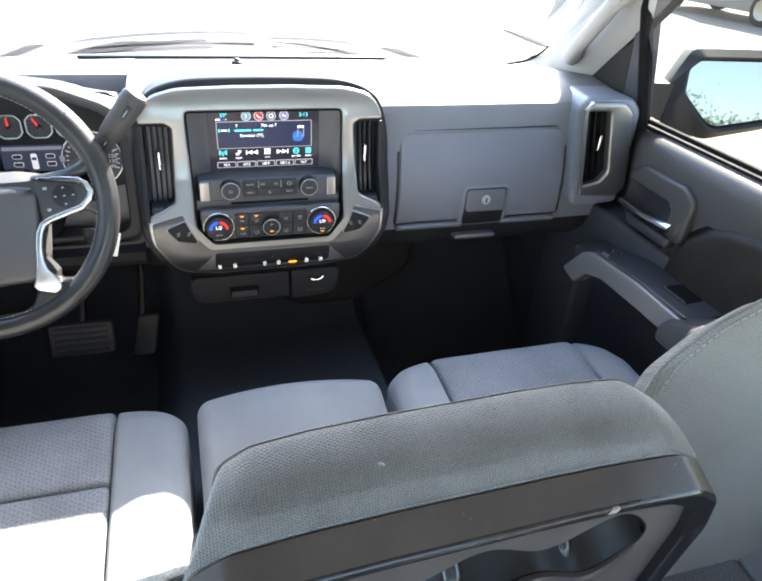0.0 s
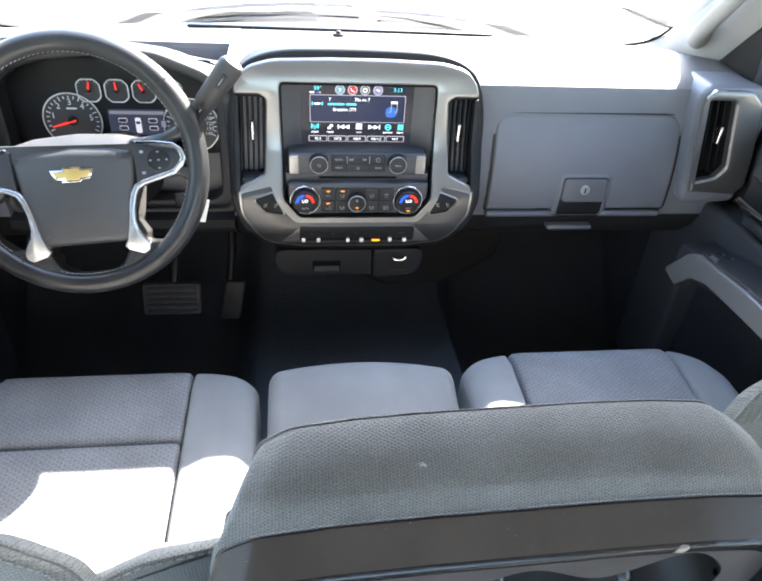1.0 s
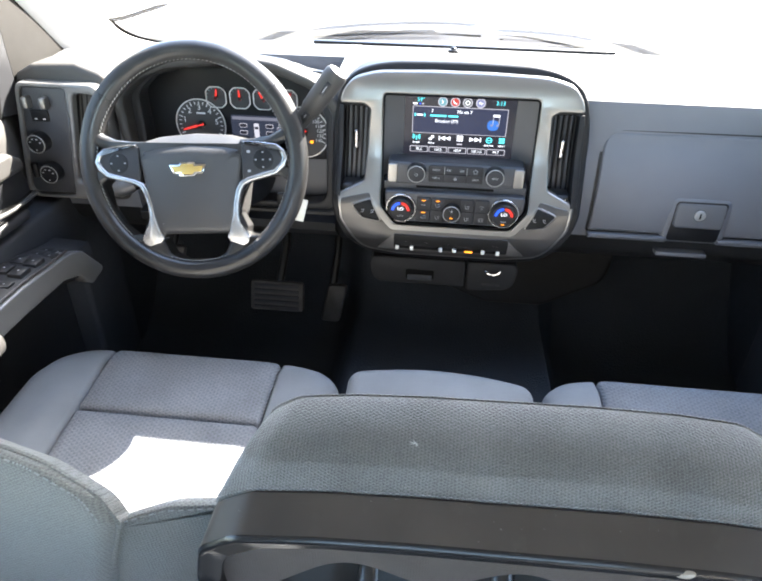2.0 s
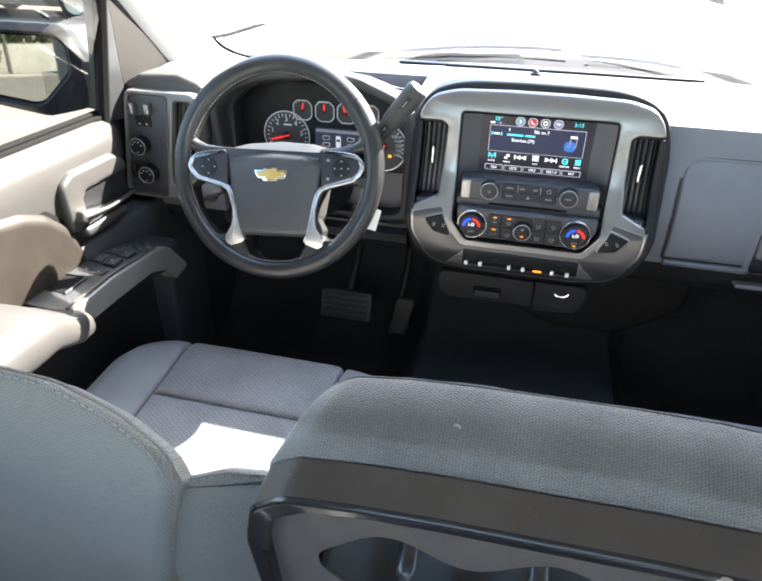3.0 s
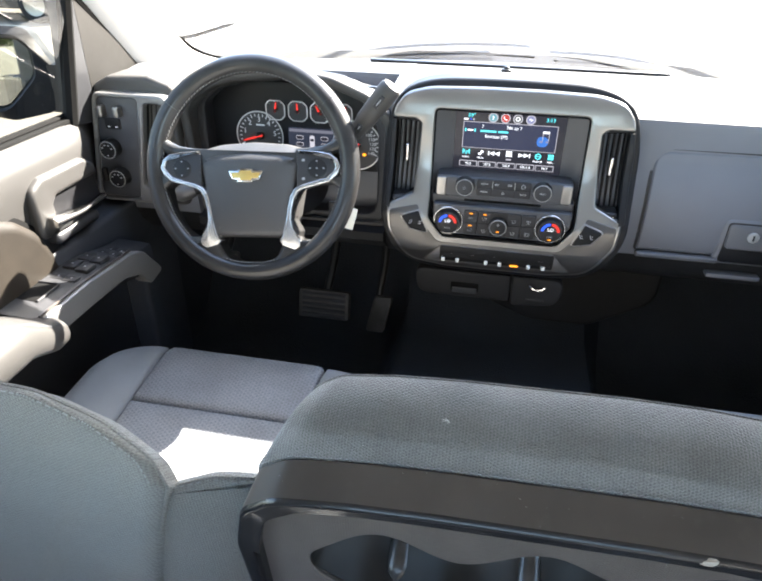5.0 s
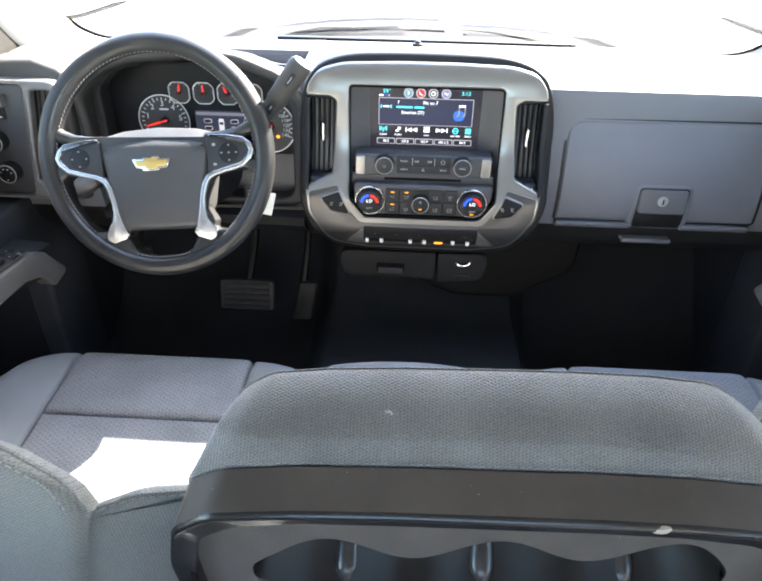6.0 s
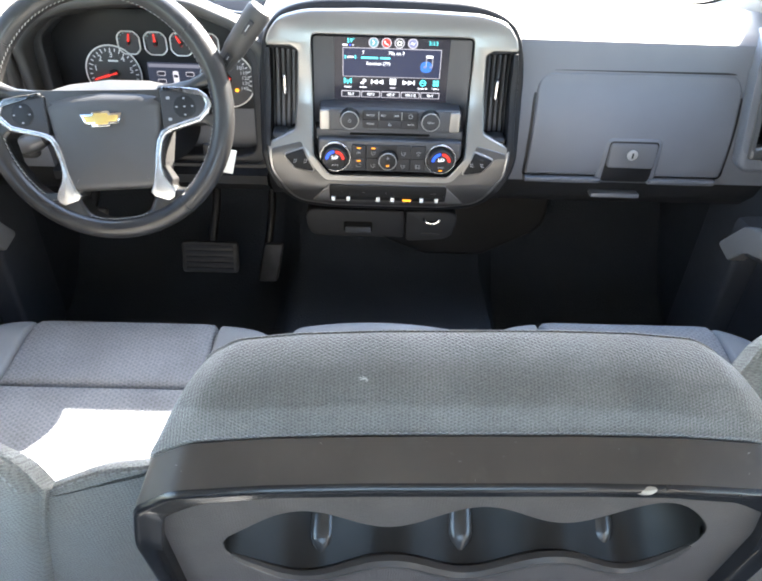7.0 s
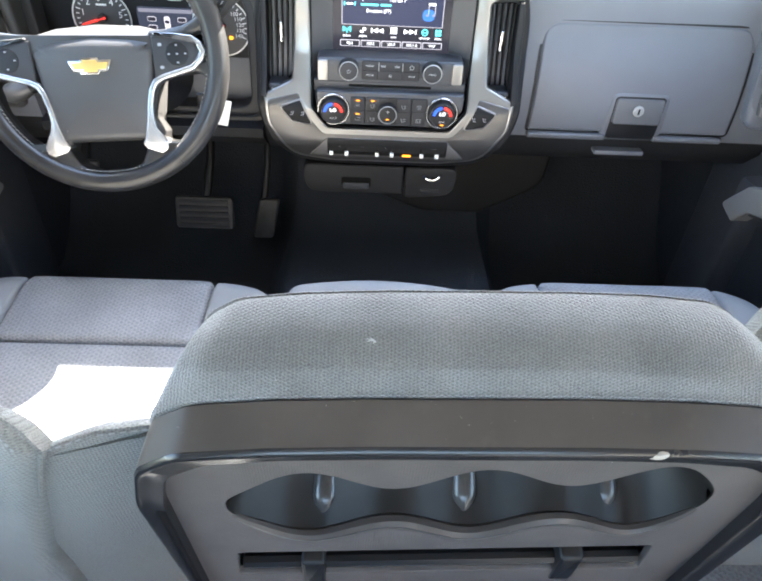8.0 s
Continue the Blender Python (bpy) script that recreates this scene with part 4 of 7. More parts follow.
cup_low, cup_top, cup_depth = lobes()
cup = cup_low + cup_top[::-1]
panel_out = inset(rest_in, -0.002)
bm = fresh()
slot = rounded([(-0.156, -0.215), (0.150, -0.200), (0.146, -0.157), (-0.152, -0.173)], 0.004, 3)
plate(bm, panel_out, [cup, slot], lambda u, v, d: on_rest(u, v, 0.012 + d), 0.006, 0.0012, 3, back=False)
part("back_panel", bm, M_PANEL, rest, "fine-textured charcoal plastic panel")
bm = fresh()
rows = []
for (u, a), (_, b), dp in zip(cup_top, cup_low, cup_depth):
    row = []
    for f, d in ((-0.02, 0.001), (0.0, 0.004), (0.03, 0.018), (0.09, 0.038), (0.22, 0.052), (0.45, 0.057), (0.65, 0.054), (0.82, 0.040), (0.93, 0.022), (0.985, 0.008), (1.01, 0.001)):
        row.append(on_rest(u, a + (b - a) * f, 0.012 + d * dp))
    rows.append(row)
vs = loft(bm, rows, closed=False)
bm.faces.new(vs[0])
bm.faces.new(vs[-1][::-1])
part("cup_recess", bm, M_CUP, rest, "glossy black triple cup recess")
WALL = [(0.0, 0.004), (0.03, 0.018), (0.09, 0.038), (0.22, 0.052), (0.45, 0.057), (0.65, 0.054), (0.82, 0.040), (0.93, 0.022), (0.985, 0.008)]
for u in (-0.089, 0.008, 0.105):
    bm = fresh()
    rings = []
    for k in range(15):
        t = k / 14
        f_ = 0.70 + 0.272 * t
        r_ = (0.0066 + 0.0034 * t) * math.sqrt(max(0.03, 1 - max(0.0, (t - 0.80) / 0.20) ** 2))
        v = -0.048 - 0.086 * f_ + 0.045 * u
        d_ = interp(f_, WALL)
        nv, nd = 0.50 + 0.40 * t, -0.85 + 0.45 * t
        ring_ = [on_rest(u + r_ * math.cos(a), v + nv * r_ * 0.8 * math.sin(a), 0.0135 + d_ + nd * r_ * 0.8 * math.sin(a)) for a in [j * math.pi / 10 for j in range(11)]]
        rings.append(ring_)
    vs = loft(bm, rings, closed=False)
    bm.faces.new(vs[-1])
    part("cup_rib", bm, M_RIB, rest, "moulded locating rib")
bm = fresh()
tube(bm, [on_rest(u, v - 0.0022, 0.0125) for u, v in cup_low[3:-3]], [0.0010 + 0.0044 * math.sin(math.pi * k / (len(cup_low) - 7)) ** 0.5 for k in range(len(cup_low) - 6)], 8)
part("cup_lip", bm, M_GLOSS, rest, "raised lip of the recess")
bm = fresh()
plate(bm, inset(slot, -0.002), [], lambda u, v, d: on_rest(u, v, 0.034 + d), 0.004, 0.001, 2)
tube(bm, [on_rest(-0.152, -0.209, 0.020), on_rest(0.148, -0.194, 0.020)], 0.006, 8)
part("tray_slot", bm, M_BLACK, rest, "black document tray slot")
for u in (-0.098, 0.094):
    bm = fresh()
    plate(bm, oblong(u - 0.009, u + 0.009, -0.226 + 0.055 * u, -0.183 + 0.055 * u, 0.003, 3), [], lambda a, b_, d: on_rest(a, b_, 0.010 + d), 0.014, 0.003, 2)
    part("tray_clip", bm, M_BLACK, rest)
# scuffs: a worn-through chip on the frame's edge, lint on the cloth
bm = fresh()
tube(bm, [on_rest(0.086 + 0.0125 * k / 6, -0.0070 + 0.0026 * k / 6, 0.0004) for k in range(7)], [0.0003, 0.0017, 0.0024, 0.0027, 0.0026, 0.0018, 0.0004], 8)
part("paint_chip", bm, M_CHIP, rest, "pale worn chip")
lint = random.Random(5)
bm = fresh()
for k in range(9):
    u, d = lint.uniform(-0.15, 0.15), lint.uniform(0.032, 0.075)
    p = Vector(on_rest(u, 0.0095, d))
    w = Vector((lint.uniform(-1, 1), lint.uniform(-1, 1), 0)).normalized() * lint.uniform(0.0003, 0.0010)
    tube(bm, [p - w, p + Vector((0, 0, 0.0004)), p + w], 0.00010, 4)
p = Vector((-0.0290, -0.836, 0.7622))
for k in range(4):
    w = Vector((lint.uniform(-1, 1), lint.uniform(-1, 1), lint.uniform(0, 0.6))) * 0.0030
    tube(bm, [p - w * 0.6, p + Vector((0.0008, 0, 0.0008)), p + w], 0.00022, 5)
tagged(part("lint", bm, M_LINT, rest, "specks of pale lint"), kind="stuff")
bm = fresh()
for k in range(60):
    u, q = lint.uniform(-0.17, 0.17), lint.random()
    top_ = -0.0015 - 0.28 * u * u
    if q < 0.5:
        f = lint.random()
        p = Vector(on_rest(u, top_ + 0.009 * f, 0.0005 + 0.021 * f + 0.0008))
    else:
        v_ = -0.024 - 0.02 * abs(u / 0.17) - lint.uniform(0.0, 0.016)
        p = Vector(on_rest(u, v_ if q < 0.8 else -0.148 - lint.uniform(0.0, 0.018), 0.0117))
    w = Vector((lint.uniform(-1, 1), lint.uniform(-0.3, 0.3), lint.uniform(-1, 1))).normalized() * lint.choice((0.00012, 0.00016, 0.0003, 0.0008))
    tube(bm, [p - w, p + w], lint.uniform(0.00004, 0.00011), 4)
tagged(part("dust", bm, M_LINT, rest, "pale dust and short fibres on the plastic"), kind="stuff")


# ---- centre stack ----
stack = thing("centre_stack", (0.0, 0.0, 0.455), "satin silver centre console with lit touchscreen and climate controls", "centre console")


def stack_y(z):
    return interp(z, [(0.44, -0.034), (0.47, -0.048), (0.50, -0.061), (0.565, -0.062), (0.60, -0.047), (0.66, -0.024), (0.745, -0.019), (0.775, -0.012), (0.81, 0.006)])


rim_o = softened([(-0.095, 0.446), (0.100, 0.446), (0.176, 0.458), (0.224, 0.530), (0.227, 0.620), (0.226, 0.705), (0.208, 0.778), (0.150, 0.803), (0.05, 0.806), (-0.05, 0.806),
                  (-0.148, 0.803), (-0.206, 0.778), (-0.224, 0.705), (-0.225, 0.620), (-0.222, 0.530), (-0.172, 0.458)])
half = [(0.050, 0.459), (0.096, 0.459), (0.166, 0.471), (0.209, 0.535), (0.2125, 0.583), (0.164, 0.606), (0.157, 0.730), (0.168, 0.737), (0.209, 0.737), (0.206, 0.755), (0.188, 0.780), (0.145, 0.791), (0.05, 0.794)]
silver = rounded(half + [(-x, z) for x, z in half[::-1]], ([0, 0.03, 0.05, 0.04, 0.006, 0.008, 0.008, 0.006, 0.004, 0.05, 0.06, 0.14, 0] + [0, 0.14, 0.06, 0.05, 0.004, 0.006, 0.008, 0.008, 0.006, 0.04, 0.05, 0.03, 0]), 5)
well = rounded([(-0.104, 0.531), (0.106, 0.531), (0.132, 0.566), (0.134, 0.756), (-0.133, 0.756), (-0.131, 0.566)], [0.015, 0.015, 0.02, 0.008, 0.008, 0.02], 4)
vent_hole = {s: rounded([(s * 0.208, 0.574), (s * 0.163, 0.602), (s * 0.156, 0.729), (s * 0.203, 0.733)], [0.012, 0.006, 0.004, 0.012], 4) for s in (-1, 1)}


def stack_plate(outer, holes, off, thick, c, steps):
    """A plate that follows the bent face of the stack: cut flat, divided at several heights, then bent."""
    b = fresh()
    plate(b, outer, holes, lambda u, v, d: (u, off + d, v), thick, c, steps)
    for z in (0.455, 0.47, 0.485, 0.50, 0.52, 0.545, 0.565, 0.58, 0.60, 0.62, 0.64, 0.66, 0.70, 0.745, 0.76, 0.775, 0.79):
        bmesh.ops.bisect_plane(b, geom=b.verts[:] + b.edges[:] + b.faces[:], plane_co=(0, 0, z), plane_no=(0, 0, 1))
    for v in b.verts:
        v.co.y += stack_y(v.co.z)
    return b


def on_stack(off):
    return lambda u, v, d: (u, stack_y(v) + off + d, v)


bm = stack_plate(rim_o, [inset(well, -0.004), vent_hole[-1], vent_hole[1]], 0.002, 0.05, 0.0045, 4)
part("surround", bm, M_RUBBER, stack, "black outer surround")
bm = stack_plate(silver, [well], -0.006, 0.014, 0.004, 4)
part("bezel", bm, M_SILVER, stack, "satin silver bezel")
low = [(0.0, 0.464), (0.096, 0.464), (0.163, 0.476), (0.203, 0.536), (0.205, 0.576), (0.152, 0.588), (0.145, 0.561), (0.112, 0.520), (0.0, 0.520)]
bm = stack_plate(rounded(low[1:-1] + [(-x, z) for x, z in low[1:-1][::-1]], [0.03, 0.05, 0.04, 0.006, 0.006, 0.02, 0.02] + [0.02, 0.02, 0.006, 0.006, 0.04, 0.05, 0.03], 5), [], -0.0069, 0.004, 0.002, 3)
part("lower_bezel", bm, M_TITAN, stack, "dark titanium lower band of the bezel")
for s in (-1, 1):
    bm = stack_plate([(s * 0.2165, 0.582), (s * 0.206, 0.578), (s * 0.2015, 0.735), (s * 0.2085, 0.735), (s * 0.2140, 0.700)], [], -0.0075, 0.010, 0.0015, 2)
    part("vent_side", bm, M_RUBBER, stack, "black vent side")

# display
# a black tube draws the dark gap inside the bezel
bm = fresh()
tube(bm, [on_stack(-0.0045)(u, v, 0) for u, v in inset(well if area(well) > 0 else well[::-1], 0.0012)], 0.0015, 6, closed=True)
part("well_gasket", bm, M_SEAL, stack, "thin black line drawn for the dark gap inside the bezel")
bm = fresh()
plate(bm, oblong(-0.132, 0.133, 0.600, 0.756, 0.006), [], lambda u, v, d: (u, 0.002 + d, v), 0.03, 0.001, 2)
part("well_back", bm, M_STACK, stack, "dark recess behind the display")
bm = fresh()
loft(bm, [[(u, y_, v) for u, v in oblong(-w_, w_, z0_, z1_, r_, 5)] for w_, z0_, z1_, r_, y_ in ((0.1345, 0.600, 0.757, 0.008, -0.016), (0.124, 0.612, 0.756, 0.008, -0.013), (0.112, 0.622, 0.755, 0.006, -0.006), (0.0965, 0.630, 0.7545, 0.004, -0.001))], caps=False)
part("display_surround", bm, M_STACK, stack, "dark sloping frame round the display")
bm = fresh()
plate(bm, oblong(-0.098, 0.098, 0.628, 0.7555, 0.003), [], lambda u, v, d: (u, -0.002 + d, v), 0.006, 0.001, 2)
screen = part("display", bm, M_SCRBLK, stack, "lit navy touchscreen showing radio")
SX0, SX1, SZ0, SZ1 = -0.0865, 0.0865, 0.6485, 0.7505


def on_screen(u, v, d=0.0):
    return (SX0 + (SX1 - SX0) * u, -0.0028 - d, SZ0 + (SZ1 - SZ0) * v)


def lit(name, u0, u1, v0, v1, mat, d=0.0003, r=0.0):
    bm = fresh()
    a, b = on_screen(u0, v0), on_screen(u1, v1)
    o = oblong(a[0], b[0], a[2], b[2], r, 4) if r else [(a[0], a[2]), (b[0], a[2]), (b[0], b[2]), (a[0], b[2])]
    plate(bm, o, [], lambda u, v, dd: (u, -0.0028 - d + dd, v), 0.0002, 0.00001, 1)
    return part(name, bm, mat, screen, smooth=False)


def lit_text(text, u, v, size, mat):
    return words("lettering", text, size, facing(*on_screen(u, v, 0.0006)), mat, screen)


def icon(parent, x, y, z, strokes, mat, r=0.00045):
    """A small sign drawn in thin strokes round its middle."""
    b = fresh()
    for line in strokes:
        tube(b, [(x + p[0], y, z + p[1]) for p in line], r, 4)
    return part("icon", b, mat, parent, smooth=False)


lit("media_panel", 0.02, 0.985, 0.36, 0.82, M_SCREEN)
for a in ((0.02, 0.985, 0.815, 0.825), (0.02, 0.985, 0.355, 0.362), (0.02, 0.026, 0.36, 0.82), (0.979, 0.985, 0.36, 0.82)):
    lit("panel_edge", *a, M_LITGREY, 0.0005)
lit_text("59°", 0.10, 0.930, 0.0095, M_CYAN)
lit_text("3:13", 0.90, 0.920, 0.0095, M_CYAN)
for u, m_ in ((0.32, M_DISC_TEAL), (0.445, M_DISC_RED), (0.57, M_DISC_GREY), (0.70, M_DISC_MAUVE)):
    bm = fresh()
    c_ = on_screen(u, 0.91)
    cyl(bm, (c_[0], -0.0028, c_[2]), (0, -1, 0), 0.0085, 0.0004, 20)
    part("status_disc", bm, M_LITGREY, screen)
    bm = fresh()
    cyl(bm, (c_[0], -0.0032, c_[2]), (0, -1, 0), 0.0069, 0.0003, 20)
    part("status_icon", bm, m_, screen)
    glyph_ = {M_DISC_TEAL: [[(-0.002, 0.003), (0.0012, 0.0012), (-0.001, -0.003)]], M_DISC_RED: [[(-0.003, 0.003), (-0.002, -0.001), (0.003, -0.003)]],
              M_DISC_GREY: [[(0.0034 * math.cos(a * math.pi / 5), 0.0034 * math.sin(a * math.pi / 5)) for a in range(11)]], M_DISC_MAUVE: [[(-0.0035, 0.0), (-0.001, 0.002), (0.001, -0.002), (0.0035, 0.0012)]]}
    icon(screen, c_[0], -0.0038, c_[2], glyph_[m_], M_LITWHITE, 0.0006)
lit_text("7", 0.22, 0.745, 0.0078, M_LITWHITE)
lit_text("70s on 7", 0.545, 0.745, 0.0078, M_LITWHITE)
for a in ((0.20, 0.365), (0.385, 0.485)):
    lit("name_bar", *a, 0.652, 0.682, M_CYAN, 0.0005)
for a, m_ in (((0.02, 0.065), M_LITWHITE), ((0.085, 0.10), M_LITBLUE), ((0.112, 0.13), M_LITGREY)):
    lit("status_mark", *a, 0.850, 0.875, m_, 0.0005)
lit_text("Emotion (77)", 0.37, 0.575, 0.0076, M_LITWHITE)
lit("source_icon", 0.065, 0.125, 0.66, 0.685, M_LITWHITE, 0.0005)
for a in (0.040, 0.138):
    lit("source_icon", a, a + 0.012, 0.645, 0.70, M_CYAN, 0.0005)
lit("note_glow", 0.785, 0.900, 0.45, 0.63, M_LITNAVY, 0.0004, 0.0085)
lit("note_beam", 0.838, 0.905, 0.690, 0.725, M_LITWHITE, 0.0005)
for u in (0.838, 0.899):
    lit("note_stem", u, u + 0.006, 0.545, 0.70, M_LITGREY, 0.0006)
    lit("note_head", u - 0.024, u + 0.006, 0.525, 0.560, M_DISC_MAUVE, 0.0007, 0.0012)
for u, s_, m_ in ((0.07, "RADIO", M_CYAN), (0.225, "MEDIA", M_LITWHITE), (0.52, "BAR", M_LITWHITE), (0.82, "BROWSE", M_CYAN), (0.95, "MENU", M_CYAN)):
    if s_ == "BAR":
        for i_ in range(3):
            for j_ in range(3):
                lit("menu_icon", u - 0.03 + 0.022 * i_, u - 0.014 + 0.022 * i_, 0.235 + 0.036 * j_, 0.262 + 0.036 * j_, m_, 0.0004)
    elif s_ == "RADIO":
        lit("menu_icon", u - 0.004, u + 0.004, 0.225, 0.30, m_, 0.0004)
        for w_ in (0.020, 0.034):
            for q_ in (-1, 1):
                lit("menu_icon", u + q_ * w_ - 0.004, u + q_ * w_ + 0.004, 0.275 - w_, 0.295 + w_, m_, 0.0004)
    elif s_ == "BROWSE":
        bm = fresh()
        c_ = on_screen(u, 0.275)
        tube(bm, [(c_[0] + 0.0048 * math.cos(a_ * math.pi / 8), -0.0032, c_[2] + 0.0048 * math.sin(a_ * math.pi / 8)) for a_ in range(16)], 0.0008, 5, closed=True)
        part("menu_icon", bm, m_, screen)
        lit("menu_icon", u - 0.028, u + 0.028, 0.268, 0.282, m_, 0.0004)
    elif s_ == "MENU":
        for i_ in range(2):
            for j_ in range(2):
                lit("menu_icon", u - 0.028 + 0.030 * i_, u - 0.002 + 0.030 * i_, 0.228 + 0.052 * j_, 0.272 + 0.052 * j_, m_, 0.0004, 0.0006)
    else:
        lit("menu_icon", u - 0.026, u + 0.005, 0.235, 0.270, m_, 0.0004, 0.001)
        lit("menu_icon", u - 0.004, u + 0.026, 0.272, 0.315, m_, 0.0004, 0.001)
    if s_ != "BAR":
        lit_text(s_, u, 0.180, 0.0042, M_LITWHITE)
    else:
        lit("menu_name", u - 0.028, u + 0.028, 0.168, 0.192, M_LITGREY, 0.0004)
for u, s_ in ((0.37, 1), (0.67, -1)):
    bm = fresh()
    for k in (0, 1):
        a = on_screen(u + (k - 0.5) * 0.055, 0.275)
        plate(bm, [(a[0] - s_ * 0.0045, a[2]), (a[0] + s_ * 0.0042, a[2] - 0.0038), (a[0] + s_ * 0.0042, a[2] + 0.0038)], [], lambda x, z, d: (x, -0.0034 + d, z), 0.0003, 0.00001, 1)
    part("skip_icon", bm, M_LITWHITE, screen, smooth=False)
    lit("skip_icon", u - s_ * 0.062 - 0.005, u - s_ * 0.062 + 0.005, 0.238, 0.312, M_LITWHITE, 0.0004)
for k, s_ in enumerate(("92.3", "107.5", "105.9", "105.1-2", "94.7")):
    u = 0.10 + 0.2 * k
    lit("preset_key", u - 0.095, u + 0.095, 0.012, 0.118, M_LITGREY, 0.0003, 0.0015)
    lit("preset_face", u - 0.088, u + 0.088, 0.020, 0.105, M_SCRBLK, 0.0004, 0.0012)
    lit_text(s_, u, 0.062, 0.0062, M_LITWHITE)


def key(name, parent, o, y, mat=M_BLACK, th=0.006, c=0.0012):
    bm = fresh()
    plate(bm, o, [], lambda u, v, d: (u, y + d, v), th, c, 3)
    return part(name, bm, mat, parent)


def mark(parent, x, y, z, w, h, mat):
    """A small printed or lit bar."""
    bm = fresh()
    plate(bm, oblong(x - w / 2, x + w / 2, z - h / 2, z + h / 2, min(w, h) * 0.3, 2), [], lambda u, v, d: (u, y + d, v), 0.0008, 0.0001, 1)
    return part("mark", bm, mat, parent)


def knob(parent, x, y, z, r, depth, face=M_DARK, ring_m=M_RING):
    """A knurled turning knob with a metal ring round its face."""
    bm = fresh()
    n, rings = 48, []
    for d, rr in ((0, r), (depth * 0.75, r * 0.97), (depth * 0.95, r * 0.93), (depth, r * 0.86)):
        rings.append([(x + rr * (1 - (0.02 if i % 2 else 0)) * math.cos(2 * math.pi * i / n), y - d, z + rr * (1 - (0.02 if i % 2 else 0)) * math.sin(2 * math.pi * i / n)) for i in range(n)])
    loft(bm, rings)
    k = part("knob", bm, M_BLACK, parent, "black turning knob")
    bm = fresh()
    tube(bm, [(x + r * 0.86 * math.cos(2 * math.pi * i / 36), y - depth, z + r * 0.86 * math.sin(2 * math.pi * i / 36)) for i in range(36)], r * 0.045, 6, closed=True)
    part("knob_ring", bm, ring_m, k, "thin bright ring")
    bm = fresh()
    cyl(bm, (x, y - depth + 0.001, z), (0, -1, 0), r * 0.80, 0.0015, 32, 0.0008)
    part("knob_face", bm, face, k)
    return k


# radio row
bm = fresh()
plate(bm, oblong(-0.122, 0.122, 0.603, 0.6435, 0.006), [], lambda u, v, d: (u, -0.046 + d - 0.05 * (0.63 - v), v), 0.05, 0.005, 4)
radio = part("radio_panel", bm, M_STACK, stack, "dark radio control panel")
for s in (-1, 1):
    bm = fresh()
    plate(bm, oblong(s * 0.112 - 0.009, s * 0.112 + 0.009, 0.606, 0.6405, 0.004), [], lambda u, v, d: (u, -0.0485 + d - 0.05 * (0.63 - v), v), 0.004, 0.002, 3)
    part("end_cap", bm, M_SILVER, radio, "silver end cap")
k1 = knob(radio, -0.069, -0.047, 0.628, 0.0175, 0.014)
icon(k1, -0.069, -0.0632, 0.628, [[(0.0026 * math.cos(radians(a)), 0.0026 * math.sin(radians(a))) for a in range(130, 411, 40)], [(0, 0.0005), (0, 0.0030)]], M_DIMPRINT, 0.0003)
k2 = knob(radio, 0.069, -0.047, 0.628, 0.0175, 0.014)
words("lettering", "MENU", 0.0042, facing(0.069, -0.0635, 0.628), M_DIMPRINT, k2)
key("key_bed", radio, oblong(-0.0475, 0.0485, 0.6100, 0.6415, 0.003), -0.0473, M_BLACK, 0.004, 0.0006)
for x0, x1 in ((-0.0468, -0.0208), (-0.0200, 0.0198), (0.0206, 0.0478)):
    for z in (0.6182, 0.6333):
        key("push_button", radio, oblong(x0, x1, z - 0.0072, z + 0.0072, 0.0015), -0.0482, M_KEY, 0.004, 0.0007)
for s_, x, z in (("RADIO", -0.034, 0.6333), ("MEDIA", -0.034, 0.6182), ("BACK", 0.036, 0.6182)):
    words("lettering", s_, 0.0044, facing(x, -0.0486, z), M_DIMPRINT, radio)
for x in (-0.0195, 0.0200):
    mark(radio, x, -0.0488, 0.6325, 0.0010, 0.0140, M_RING)
for x, q in ((-0.0115, 1), (0.0105, -1)):
    icon(radio, x, -0.0487, 0.6335, [[(-q * 0.0036, -0.0018), (-q * 0.0036, 0.0018)], [(-q * 0.003, 0), (0, 0.0018), (0, -0.0018), (-q * 0.003, 0)], [(0, 0), (q * 0.003, 0.0018), (q * 0.003, -0.0018), (0, 0)]], M_DIMPRINT)
icon(radio, 0.0, -0.0487, 0.6185, [[(-0.0025, -0.0022), (0.0025, -0.0022)], [(-0.0025, -0.0008), (0.0025, -0.0008), (0, 0.0022), (-0.0025, -0.0008)]], M_DIMPRINT)
icon(radio, 0.035, -0.0487, 0.6335, [[(-0.004, 0), (0, 0.0036), (0.004, 0)], [(-0.0028, 0), (-0.0028, -0.0036), (0.0028, -0.0036), (0.0028, 0)]], M_DIMPRINT)
bm = fresh()
plate(bm, oblong(-0.128, 0.128, 0.588, 0.6075, 0.003), [], lambda u, v, d: (u, -0.0452 + d, v), 0.03, 0.002, 3)
shelf = part("slot_shelf", bm, M_STACK, stack)
key("disc_slot", shelf, oblong(-0.069, 0.070, 0.5968, 0.6012, 0.0015), -0.0458, M_SEAL, 0.004, 0.0004)

